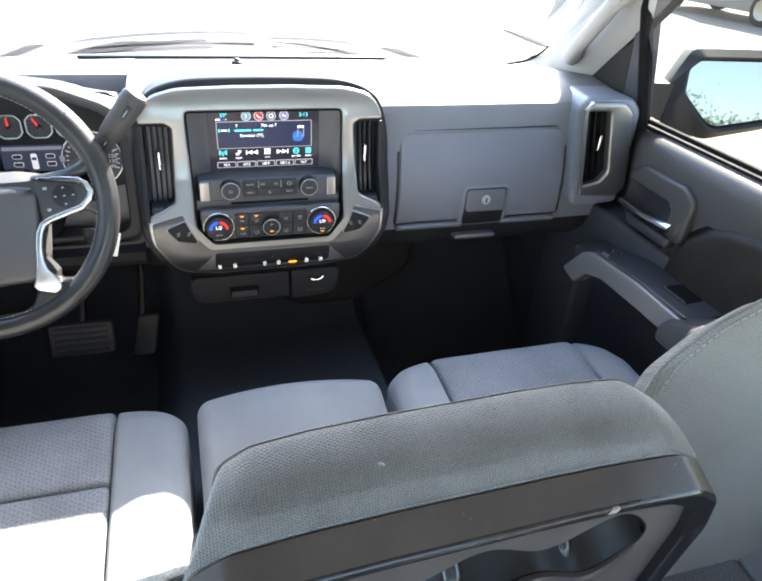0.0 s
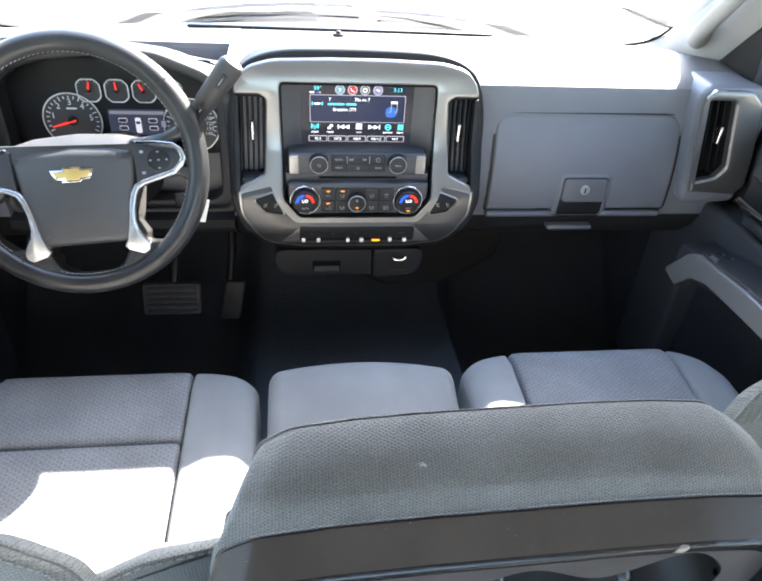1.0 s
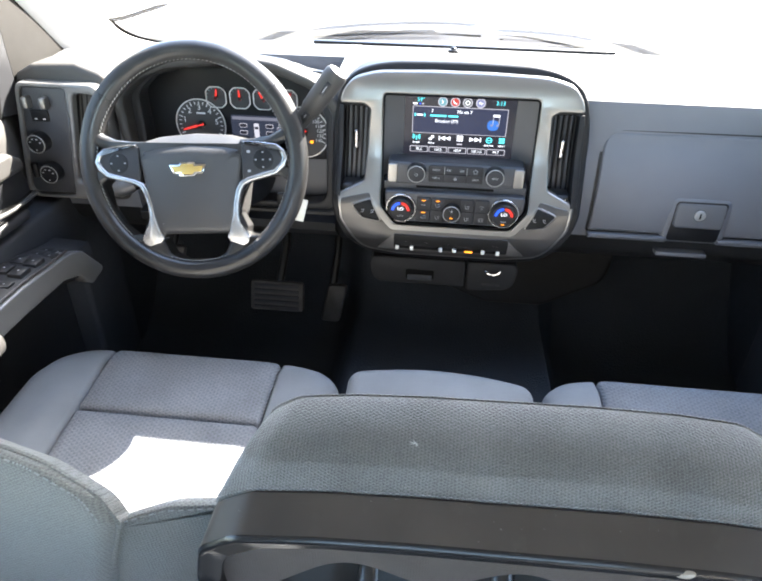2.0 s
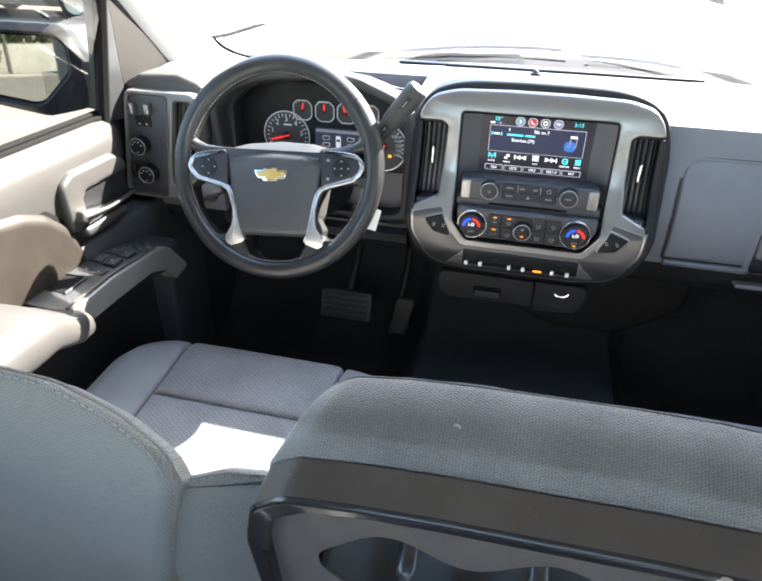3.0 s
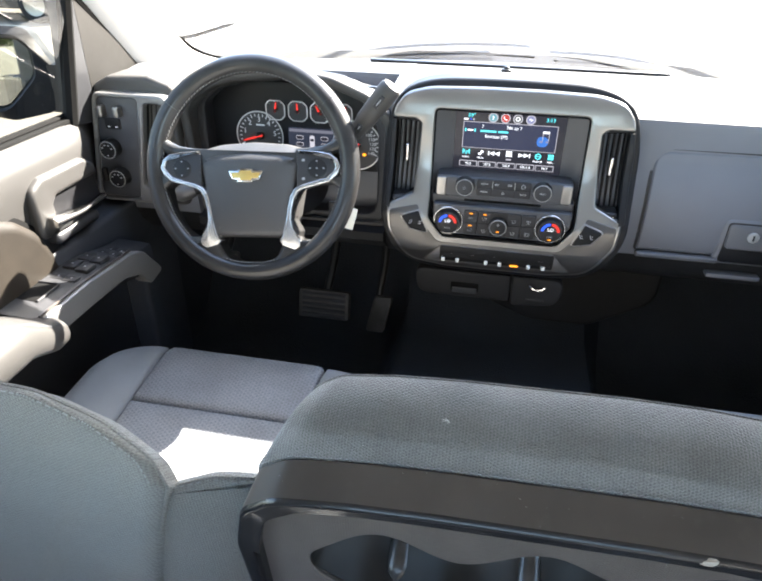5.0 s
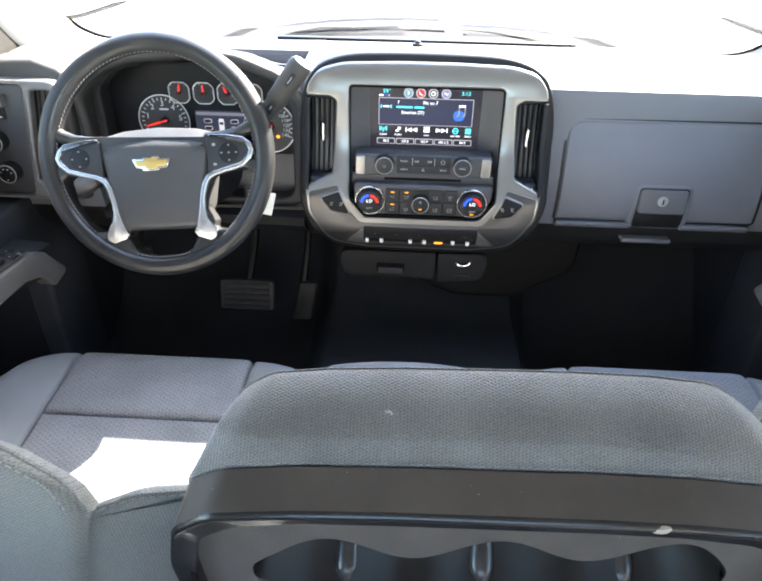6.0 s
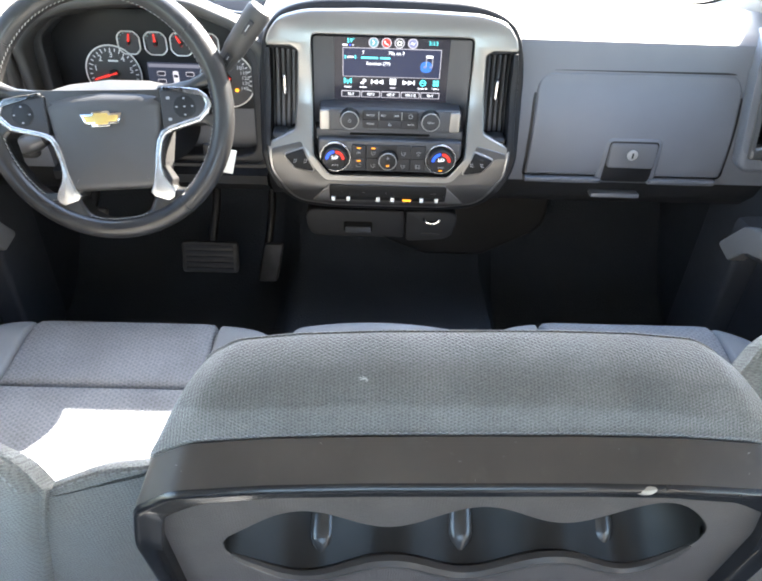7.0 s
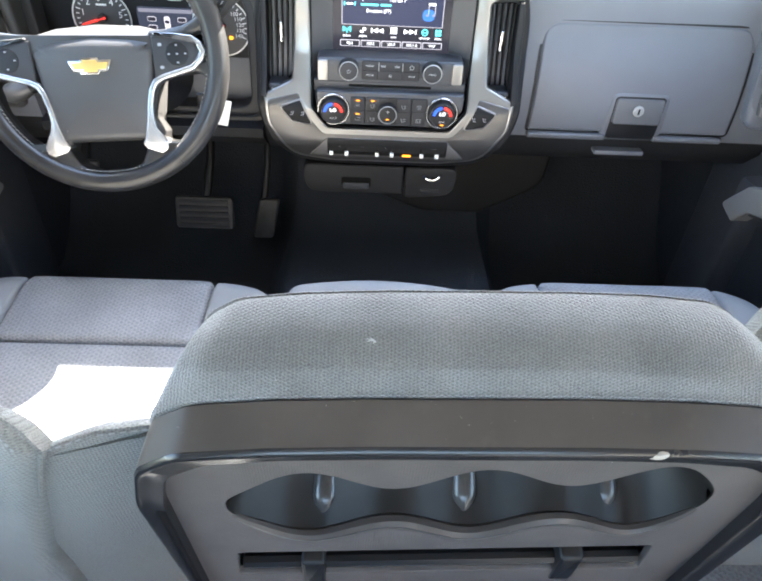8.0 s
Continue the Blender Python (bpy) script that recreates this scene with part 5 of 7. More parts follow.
# climate row
bm = fresh()
plate(bm, rounded([(-0.100, 0.534), (0.102, 0.534), (0.127, 0.566), (0.127, 0.5935), (-0.124, 0.5935), (-0.124, 0.566)], [0.012, 0.012, 0.015, 0.006, 0.006, 0.015], 4), [], lambda u, v, d: (u, -0.060 + d, v), 0.05, 0.004, 4)
clim = part("climate_panel", bm, M_STACK, stack, "dark climate control panel")
for x in (-0.094, 0.091):
    bm = fresh()
    tube(bm, [(x + 0.0262 * math.cos(2 * math.pi * i / 40), -0.0620, 0.562 + 0.0262 * math.sin(2 * math.pi * i / 40)) for i in range(40)], 0.0013, 6, closed=True)
    part("knob_ring", bm, M_SPOKE, clim, "bright ring round the knob")
    k = knob(clim, x, -0.061, 0.562, 0.0232, 0.012, M_BLACK, M_KEY)
    for a0, a1, m_ in ((95, 178, M_LITBLUE), (2, 85, M_LITRED)):
        bm = fresh()
        n = 10
        o = [(x + 0.0165 * math.cos(radians(a0 + (a1 - a0) * i / n)), 0.562 + 0.0165 * math.sin(radians(a0 + (a1 - a0) * i / n))) for i in range(n + 1)]
        i_ = [(x + 0.0118 * math.cos(radians(a0 + (a1 - a0) * i / n)), 0.562 + 0.0118 * math.sin(radians(a0 + (a1 - a0) * i / n))) for i in range(n + 1)]
        plate(bm, o + i_[::-1], [], lambda u, v, d: (u, -0.0745 + d, v), 0.001, 0.0001, 1)
        part("temperature_arc", bm, m_, k)
    words("lettering", "LO", 0.0085, facing(x, -0.0748, 0.566), M_LITWHITE, k)
    words("lettering", "AUTO" if x < 0 else "SYNC", 0.0042, facing(x, -0.0748, 0.552), M_DIMPRINT, k)
mark(clim, 0.091, -0.0750, 0.5465, 0.006, 0.0014, M_AMBER)
kc = knob(clim, -0.002, -0.061, 0.560, 0.0175, 0.012, M_BLACK)
mark(kc, -0.002, -0.0752, 0.5530, 0.0055, 0.0014, M_AMBER)
icon(kc, -0.002, -0.0750, 0.5665, [[(-0.003, 0), (0.003, 0)], [(0, -0.003), (0, 0.003)]], M_DIMPRINT, 0.0004)
for x0, x1 in ((-0.0655, -0.0405), (-0.0397, 0.0377), (0.0386, 0.0645)):
    key("key_bed", clim, oblong(x0, x1, 0.5385, 0.5855, 0.003), -0.0622, M_BLACK, 0.004, 0.0006)
seat_ = [[(-0.0040, 0.0030), (-0.0022, -0.0030), (0.0020, -0.0030)], [(-0.0005, 0.0020), (0.0040, 0.0020)], [(0.0005, -0.0005), (0.0040, -0.0012)]]
fan_ = [[(0.0045 * math.cos(radians(a)), 0.0045 * math.sin(radians(a)) - 0.001) for a in range(30, 151, 20)], [(-0.002, -0.0035), (0.0, 0.0012), (0.002, -0.0035)]]
rear_ = [[(-0.004, -0.003), (0.004, -0.003), (0.004, 0.003), (-0.004, 0.003), (-0.004, -0.003)], [(-0.002, -0.002), (-0.002, 0.002)], [(0.002, -0.002), (0.002, 0.002)]]
loop_ = [[(0.0, 0.0022), (0.004, 0.0022), (0.004, -0.0022), (-0.004, -0.0022), (-0.004, 0.0005)]]
for x, z, w, lamp_, sign in ((-0.053, 0.5738, 0.0117, 1, None), (-0.053, 0.5502, 0.0117, 1, loop_), (-0.0275, 0.5738, 0.0117, 1, seat_), (-0.0275, 0.5502, 0.0117, 0, seat_), (0.0255, 0.5738, 0.0117, 0, seat_), (0.0255, 0.5502, 0.0117, 0, seat_), (0.0515, 0.5738, 0.0122, 0, fan_), (0.0515, 0.5502, 0.0122, 0, rear_)):
    key("push_button", clim, oblong(x - w, x + w, z - 0.0113, z + 0.0113, 0.002), -0.0632, M_KEY, 0.004, 0.0007)
    if sign:
        icon(clim, x, -0.0637, z - 0.0025, sign, M_DIMPRINT, 0.0004)
    else:
        words("lettering", "A/C", 0.0046, facing(x, -0.0637, z - 0.0025), M_DIMPRINT, clim)
    if lamp_:
        mark(clim, x, -0.0640, z + 0.0062, 0.0065, 0.0015, M_AMBER)

# switch bar under the climate row
bm = stack_plate(rounded([(-0.140, 0.474), (0.142, 0.474), (0.104, 0.514), (-0.104, 0.514)], 0.004, 3), [], -0.0085, 0.008, 0.002, 3)
part("switch_bar_frame", bm, M_DSILVER, stack, "dark silver switch bar frame")
bm = stack_plate(oblong(-0.105, 0.106, 0.479, 0.513, 0.004), [], -0.0100, 0.006, 0.001, 2)
part("switch_bar", bm, M_BLADE, stack, "gloss black switch bar")
yb = stack_y(0.49) - 0.011
for k, (x0, x1) in enumerate(((-0.100, -0.071), (-0.069, -0.017), (-0.015, 0.007), (0.009, 0.060), (0.062, 0.102))):
    key("toggle", stack, oblong(x0, x1, 0.489, 0.511, 0.002), yb - 0.002, M_BLADE, 0.006, 0.0012)
    icon(stack, (x0 + x1) / 2, yb - 0.0025, 0.501, [[[(-0.004, -0.002), (0.003, 0.003)], [(-0.002, 0.003), (0.003, -0.003)]], [[(-0.002, -0.003), (-0.002, 0.003), (0.002, 0.003), (0.002, -0.003)], [(-0.002, 0), (0.002, 0)]], [[(-0.003, 0.003), (0.002, -0.003)]], [[(-0.005, 0.002), (-0.005, -0.002)], [(-0.002, 0.002), (0.001, -0.001), (0.005, 0.001)]], [[(-0.004, -0.002), (-0.002, 0.003), (0.003, 0.002), (0.005, -0.002), (-0.004, -0.002)]]][k], M_DIMPRINT, 0.0005)
for x in (-0.098, -0.071, -0.017, 0.009, 0.062, 0.089):
    key("chrome_stud", stack, oblong(x - 0.0034, x + 0.0034, 0.4805, 0.4885, 0.0015), yb - 0.0035, M_GRING, 0.006, 0.0012)
mark(stack, 0.035, yb - 0.004, 0.4850, 0.015, 0.0034, M_AMBER)

# seat heater keys beside the climate row
for s in (-1, 1):
    o = rounded([(s * 0.182, 0.566), (s * 0.150, 0.577), (s * 0.131, 0.537), (s * 0.164, 0.543)], 0.003, 3)
    bm = stack_plate(inset(o if area(o) > 0 else o[::-1], -0.0025), [], -0.0075, 0.006, 0.001, 2)
    part("key_frame", bm, M_SILVER, stack)
    bm = stack_plate(o, [], -0.009, 0.006, 0.001, 2)
    k = part("heater_keys", bm, M_BLADE, stack, "black seat heater keys")
    for x in (0.164, 0.146):
        icon(k, s * x, stack_y(0.557) - 0.0098, 0.557, [[(-s * 0.003, 0.0035), (-s * 0.001, -0.003), (s * 0.003, -0.003)], [(s * 0.0005, 0.003), (s * 0.001, 0.0)]], M_DIMPRINT, 0.0006)
    tube_ = fresh()
    tube(tube_, [(s * 0.166, stack_y(0.572) - 0.0092, 0.5715), (s * 0.1475, stack_y(0.540) - 0.0092, 0.5400)], 0.0005, 4)
    part("key_gap", tube_, M_SEAL, k)


def vent(name, outline, slats, lean, tab, label, y=0.0, deep=0.035, frame_m=None, frame_o=None):
    """An air vent: dark throat, upright blades and a bright thumb tab."""
    xs_, zs_ = [p[0] for p in outline], [p[1] for p in outline]
    t = thing(name, ((min(xs_) + max(xs_)) / 2, y, min(zs_)), label, "air vent", "dashboard air vents")
    bm = fresh()
    o = outline if area(outline) > 0 else outline[::-1]
    lo = [[(u, y - 0.004, v) for u, v in inset(o, 0.0)], [(u, y + deep, v) for u, v in inset(o, 0.003)], [(u, y + deep, v) for u, v in inset(o, 0.018)]]
    loft(bm, lo, caps=False)
    part("throat", bm, M_BLADE, t)
    bm = fresh()
    plate(bm, inset(o, -0.004), [], lambda u, v, d: (u, y + deep - 0.001 + d, v), 0.004, 0.001, 1)
    part("throat_back", bm, M_BLACK, t)
    z0, z1 = min(zs_) + 0.012, max(zs_) - 0.003
    for k in range(slats):
        f = (k + 0.6) / (slats + 0.2)
        def xx(z):
            q = (z - min(zs_)) / (max(zs_) - min(zs_))
            lo_, hi_ = lean(q)
            return lo_ + (hi_ - lo_) * f
        bm = fresh()
        rings = []
        for j in range(5):
            z = z0 + (z1 - z0) * j / 4
            x = xx(z)
            rings.append([(x - 0.0012, y + 0.003, z), (x + 0.0012, y + 0.003, z), (x + 0.0022, y + 0.012, z), (x + 0.0012, y + 0.027, z), (x - 0.0012, y + 0.027, z), (x - 0.0022, y + 0.012, z)])
        loft(bm, rings)
        part("blade", bm, M_BLADE, t)
    bm = fresh()
    x, z = tab
    box(bm, x - 0.0035, x + 0.0035, y - 0.008, y + 0.006, z - 0.017, z + 0.017, 0.003, 3)
    part("thumb_tab", bm, M_CHROME, t, "bright thumb tab")
    if frame_o:
        bm = fresh()
        plate(bm, frame_o, [outline], lambda u, v, d: (u, y - 0.020 + d, v), 0.03, 0.006, 4)
        part("frame", bm, frame_m, t, "satin silver frame")
    return t


for s in (-1, 1):
    vent("air_vent", vent_hole[s], 5, lambda q, s=s: tuple(sorted((s * (0.208 - 0.004 * q), s * (0.162 - 0.006 * q)))), (s * 0.182, 0.672), "upright centre air vent with chrome tab", y=-0.012)
    bm = fresh()
    box(bm, s * 0.188 - 0.017, s * 0.188 + 0.017, -0.050, -0.010, 0.583, 0.598, 0.006, 3)
    w = part("vent_shelf", bm, M_DARK, stack, "vent thumb wheel shelf")
    bm = fresh()
    box(bm, s * 0.188 - 0.010, s * 0.188 + 0.010, -0.053, -0.045, 0.589, 0.592, 0.001, 2)
    part("vent_mark", bm, M_CHROME, w)
pv = rounded([(0.645, 0.593), (0.684, 0.601), (0.700, 0.622), (0.674, 0.747), (0.618, 0.748)], [0.004, 0.008, 0.010, 0.012, 0.010], 4)
pf = rounded([(0.6435, 0.572), (0.733, 0.566), (0.754, 0.582), (0.747, 0.648), (0.726, 0.744), (0.703, 0.764), (0.630, 0.766), (0.6150, 0.752)], [0.004, 0.02, 0.02, 0.05, 0.02, 0.02, 0.012, 0.006], 5)
vent("air_vent", pv, 4, lambda q: (0.645 - 0.027 * q, 0.706 - 0.030 * q), (0.674, 0.680), "upright side air vent in a silver frame", y=-0.030, frame_m=M_SILVER, frame_o=pf)

# switch panel beside the driver's vent
panel = thing("light_switch_panel", (-0.77, -0.03, 0.535), "dark switch panel with knobs in a silver frame", "switch panel")
fo = rounded([(-0.832, 0.530), (-0.670, 0.530), (-0.640, 0.752), (-0.797, 0.752)], [0.02, 0.02, 0.02, 0.015], 5)
fi = rounded([(-0.824, 0.538), (-0.735, 0.538), (-0.704, 0.744), (-0.791, 0.744)], [0.016, 0.012, 0.01, 0.012], 5)
fv = rounded([(-0.722, 0.566), (-0.672, 0.566), (-0.650, 0.735), (-0.692, 0.735)], [0.008, 0.008, 0.012, 0.012], 4)
bm = fresh()
plate(bm, fo, [fi, fv], lambda u, v, d: (u, -0.042 + d, v), 0.05, 0.006, 4)
part("frame", bm, M_ARMTRIM, panel, "satin silver frame")
bm = fresh()
plate(bm, inset(fi, 0.0005), [], lambda u, v, d: (u, -0.036 + d, v), 0.03, 0.003, 3)
part("panel_face", bm, M_STACK, panel)
knob(panel, -0.777, -0.036, 0.643, 0.0195, 0.020, M_BLACK, M_RING)
knob(panel, -0.768, -0.036, 0.584, 0.0195, 0.020, M_BLACK, M_RING)
bm = fresh()
box(bm, -0.811, -0.799, -0.044, -0.03, 0.570, 0.600, 0.004, 3)
part("dimmer_wheel", bm, M_BLACK, panel)
for x in (-0.782, -0.748):
    bm = fresh()
    box(bm, x - 0.006, x + 0.006, -0.052, -0.03, 0.706, 0.728, 0.004, 3)
    part("toggle", bm, M_SILVER, panel, "bright toggle")
key("rocker", panel, oblong(-0.783, -0.749, 0.681, 0.702, 0.003), -0.039)
for x in (-0.774, -0.758):
    mark(panel, x, -0.0398, 0.686, 0.005, 0.002, M_PRINT)
for x, z in ((-0.777, 0.643), (-0.768, 0.584)):
    for a in (20, 65, 110, 155, 270):
        mark(panel, x + 0.0105 * math.cos(radians(a)), -0.0582, z + 0.0105 * math.sin(radians(a)), 0.0036, 0.0020, M_DIMPRINT)
vent("air_vent", fv, 4, lambda q: (-0.722 + 0.030 * q, -0.672 + 0.022 * q), (-0.688, 0.655), "driver's side air vent behind the wheel", y=-0.022)
bm = fresh()
plate(bm, rounded([(-0.835, 0.520), (-0.640, 0.520), (-0.640, 0.765), (-0.690, 0.782), (-0.775, 0.778), (-0.810, 0.760)], 0.015, 4), [], lambda u, v, d: (u, -0.018 + d, v), 0.07, 0.012, 4)
part("end_pod", bm, M_HOOD, dash, "rounded end of the dashboard")
bm = fresh()
plate(bm, rounded([(0.634, 0.540), (0.752, 0.545), (0.756, 0.745), (0.728, 0.771), (0.622, 0.772), (0.607, 0.752)], [0.03, 0.02, 0.04, 0.03, 0.030, 0.03], 6), [inset(pv if area(pv) > 0 else pv[::-1], -0.003)], lambda u, v, d: (u + (0.014 * smoothstep(0.0, 0.05, d) if u < 0.66 else 0.0), -0.040 + d, v), 0.10, 0.013, 5)
part("end_pod", bm, M_DASH, dash, "rounded end of the dashboard")

# drawer and outlet under the stack
bm = fresh()
plate(bm, rounded([(-0.150, 0.378), (0.036, 0.378), (0.036, 0.437), (-0.158, 0.437)], [0.03, 0.006, 0.006, 0.02], 4), [], lambda u, v, d: (u, -0.022 + d, v), 0.08, 0.004, 3)
dr = part("lower_drawer", bm, M_KNEE, stack, "dark pull-out drawer")
key("drawer_pull", dr, oblong(-0.082, -0.026, 0.391, 0.412, 0.004), -0.0230, M_SEAL, 0.006, 0.001)
key("drawer_pull", dr, oblong(-0.079, -0.029, 0.388, 0.401, 0.003), -0.0245, M_LOWER, 0.006, 0.002)
bm = fresh()
plate(bm, rounded([(0.039, 0.370), (0.132, 0.378), (0.142, 0.437), (0.039, 0.437)], [0.01, 0.03, 0.02, 0.006], 4), [], lambda u, v, d: (u, -0.022 + d, v), 0.08, 0.004, 3)
ou = part("outlet_panel", bm, M_KNEE, stack, "dark outlet panel")
bm = fresh()
tube(bm, [(0.089 + 0.015 * math.cos(radians(a)), -0.027, 0.425 + 0.011 * math.sin(radians(a))) for a in range(180, 361, 15)], 0.0028, 8)
part("outlet_cap", bm, M_CHROME, ou, "bright crescent outlet cap")
key("outlet_slot", ou, oblong(0.070, 0.106, 0.386, 0.391, 0.002), -0.0235, M_DARK, 0.004, 0.001)

# ---- instruments ----
clus = thing("instrument_cluster", (-0.42, 0.07, 0.60), "instrument cluster with red needles and chrome-ringed gauges", "instrument cluster")
bm = fresh()
plate(bm, oblong(-0.615, -0.242, 0.598, 0.768, 0.02), [], lambda u, v, d: (u, 0.066 + d, v), 0.01, 0.002, 2)
part("cluster_face", bm, M_BLACK, clus)


def gauge(x, z, r, needle, cut=False, numbers=()):
    bm = fresh()
    n = 40
    sq = (lambda a: 1.0) if not cut else (lambda a: min(1.0, 0.90 / max(abs(math.cos(a)), abs(math.sin(a)), 1e-3)))
    cyl(bm, (x, 0.066, z), (0, -1, 0), r * 0.97, 0.001, n)
    g = part("dial", bm, M_DIAL, clus, "dark gauge dial")
    bm = fresh()
    tube(bm, [(x + r * sq(2 * math.pi * i / n) * math.cos(2 * math.pi * i / n), 0.063, z + r * sq(2 * math.pi * i / n) * math.sin(2 * math.pi * i / n)) for i in range(n)], 0.0013 if cut else 0.0014, 6, closed=True)
    part("chrome_ring", bm, M_GRING, g)
    bm = fresh()
    k = 7 if cut else 21
    for i in range(k):
        a = radians(205 - (230 if not cut else 130) * i / (k - 1) - (0 if not cut else 25))
        l = r * (0.10 if i % 4 or cut else 0.16)
        er, et = Vector((math.cos(a), 0, math.sin(a))), Vector((-math.sin(a), 0, math.cos(a)))
        c_ = Vector((x, 0.0645, z)) + er * r * 0.84
        vs_ = [bm.verts.new(c_ + er * s1 * l * 0.5 + et * s2 * r * 0.018) for s1, s2 in ((-1, -1), (1, -1), (1, 1), (-1, 1))]
        bm.faces.new(vs_)
    tagged(part("tick_marks", bm, M_TEAL if cut else M_PRINT, g), kind="stuff")
    a = radians(needle)
    bm = fresh()
    er, et = Vector((math.cos(a), 0, math.sin(a))), Vector((-math.sin(a), 0, math.cos(a)))
    c_ = Vector((x, 0.060, z))
    tube(bm, [c_ - er * r * 0.15, c_ + er * r * 0.75], [r * (0.10 if cut else 0.06), r * (0.05 if cut else 0.025)], 6)
    part("needle", bm, M_LITRED, g, "red needle")
    bm = fresh()
    cyl(bm, (x, 0.064, z), (0, -1, 0), r * 0.16, 0.006, 16, 0.001)
    part("needle_hub", bm, M_BLACK, g)
    for s_, deg in numbers:
        words("lettering", s_, r * (0.30 if len(s_) < 3 else 0.19), facing(x + 0.66 * r * math.cos(radians(deg)), 0.0642, z + 0.66 * r * math.sin(radians(deg))), M_PRINT, g)
    return g


tach = gauge(-0.502, 0.658, 0.0495, 197, numbers=(("1", 165), ("2", 128), ("3", 90), ("4", 52), ("5", 10)))
mark(tach, -0.500, 0.0642, 0.680, 0.018, 0.003, M_PRINT)
for x, a in ((-0.465, 80), (-0.418, 92), (-0.372, 118), (-0.326, 60)):
    gauge(x, 0.7125, 0.0215, a, True)
gauge(-0.297, 0.652, 0.0495, 222, numbers=(("100", 42), ("110", 24), ("120", 7), ("130", -10), ("140", -27)))
bm = fresh()
plate(bm, oblong(-0.440, -0.340, 0.634, 0.680, 0.003), [], lambda u, v, d: (u, 0.062 + d, v), 0.004, 0.0006, 1)
dic = part("info_display", bm, M_TRIP, clus, "small lit trip display")
mark(dic, -0.390, 0.0612, 0.675, 0.094, 0.006, M_LITDIM)
mark(dic, -0.390, 0.0612, 0.652, 0.010, 0.028, M_LITGREY)
for x in (-0.416, -0.364):
    for z in (0.661, 0.647):
        mark(dic, x, 0.0612, z, 0.015, 0.008, M_LITGREY)
        mark(dic, x, 0.0609, z, 0.0135, 0.0065, M_SCRBLK)
mark(dic, -0.390, 0.0609, 0.657, 0.0075, 0.005, M_SCRBLK)
mark(dic, -0.346, 0.0612, 0.655, 0.008, 0.012, M_LITDIM)
mark(clus, -0.2815, 0.0612, 0.6345, 0.0065, 0.0055, M_AMBER)

# ---- steering column and its levers ----
col = thing("steering_column", (-0.414, -0.05, 0.60), "black steering column shroud behind the wheel", "steering column")
bm = fresh()
rings = []
for k in range(6):
    t = k / 5
    c_ = WC + (-WN) * (0.035 + 0.20 * t) + Vector((0, 0, -0.01))
    rings.append(ring(c_, WU, WV, 0.052 + 0.022 * t, 0.050 + 0.02 * t, 24))
loft(bm, rings)
part("shroud", bm, M_BLACK, col)
lever = thing("gear_selector", (-0.36, -0.08, 0.66), "grey column gear selector with a chunky grip", "gear lever")
bm = fresh()
tube(bm, [(-0.365, -0.085, 0.655), (-0.31, -0.105, 0.69), (-0.262, -0.118, 0.728)], [0.008, 0.008, 0.010], 12)
part("lever_arm", bm, M_BLACK, lever)
bm = fresh()
a, b = Vector((-0.262, -0.119, 0.724)), Vector((-0.194, -0.124, 0.812))
u, v, w = frame_of(b - a)
loft(bm, [ring(a, u, v, 0.007, 0.007, 20), ring(a + w * 0.006, u, v, 0.012, 0.013, 20), ring(a + w * 0.03, u, v, 0.013, 0.0145, 20), ring(a + w * 0.036, u, v, 0.0150, 0.0165, 20), ring(b - w * 0.02, u, v, 0.0165, 0.0185, 20), ring(b - w * 0.005, u, v, 0.0165, 0.0185, 20), ring(b, u, v, 0.013, 0.015, 20)])
part("grip", bm, M_LEVERGRIP, lever, "dark grey moulded grip")
fwd = Vector((0.20, -1.0, 0.30))
fwd = (fwd - w * fwd.dot(w)).normalized()
across = w.cross(fwd)
for name_, at_, long_, wide_, out_ in (("grip_button", 0.082, 0.024, 0.0085, 0.0175), ("range_button", 0.012, 0.012, 0.011, 0.0125), ("range_button", 0.026, 0.012, 0.011, 0.0140)):
    c_ = a + w * at_ + fwd * out_
    m_ = Matrix(((across.x, fwd.x, w.x, c_.x), (across.y, fwd.y, w.y, c_.y), (across.z, fwd.z, w.z, c_.z), (0, 0, 0, 1)))
    bm = fresh()
    box(bm, -wide_ / 2, wide_ / 2, -0.003, 0.0016, -long_ / 2, long_ / 2, 0.0012, 2, m_)
    b_ = part(name_, bm, M_KEY, lever)
    bm = fresh()
    tube(bm, [m_ @ Vector((0, 0.0017, -long_ * 0.25)), m_ @ Vector((0, 0.0017, long_ * 0.25))], 0.0006, 4)
    part("mark", bm, M_DIMPRINT, b_)
stalk = thing("turn_signal_lever", (-0.47, -0.08, 0.62), "black multifunction lever with a grey end", "turn signal lever")
bm = fresh()
tube(bm, [(-0.46, -0.09, 0.625), (-0.53, -0.10, 0.612), (-0.572, -0.105, 0.598)], [0.009, 0.010, 0.012], 12)
part("lever_arm", bm, M_BLACK, stalk)
bm = fresh()
tube(bm, [(-0.570, -0.105, 0.599), (-0.585, -0.106, 0.594), (-0.605, -0.107, 0.586), (-0.612, -0.107, 0.583)], [0.012, 0.016, 0.016, 0.011], 14)
part("lever_end", bm, M_DSILVER, stalk, "grey printed end")
keys = thing("ignition_key", (-0.275, -0.13, 0.60), "ignition key with white paper tag hanging beside the column", "key")
bm = fresh()
box(bm, -0.300, -0.280, -0.150, -0.140, 0.590, 0.615, 0.004, 3)
part("key_head", bm, M_BLACK, keys)
bm = fresh()
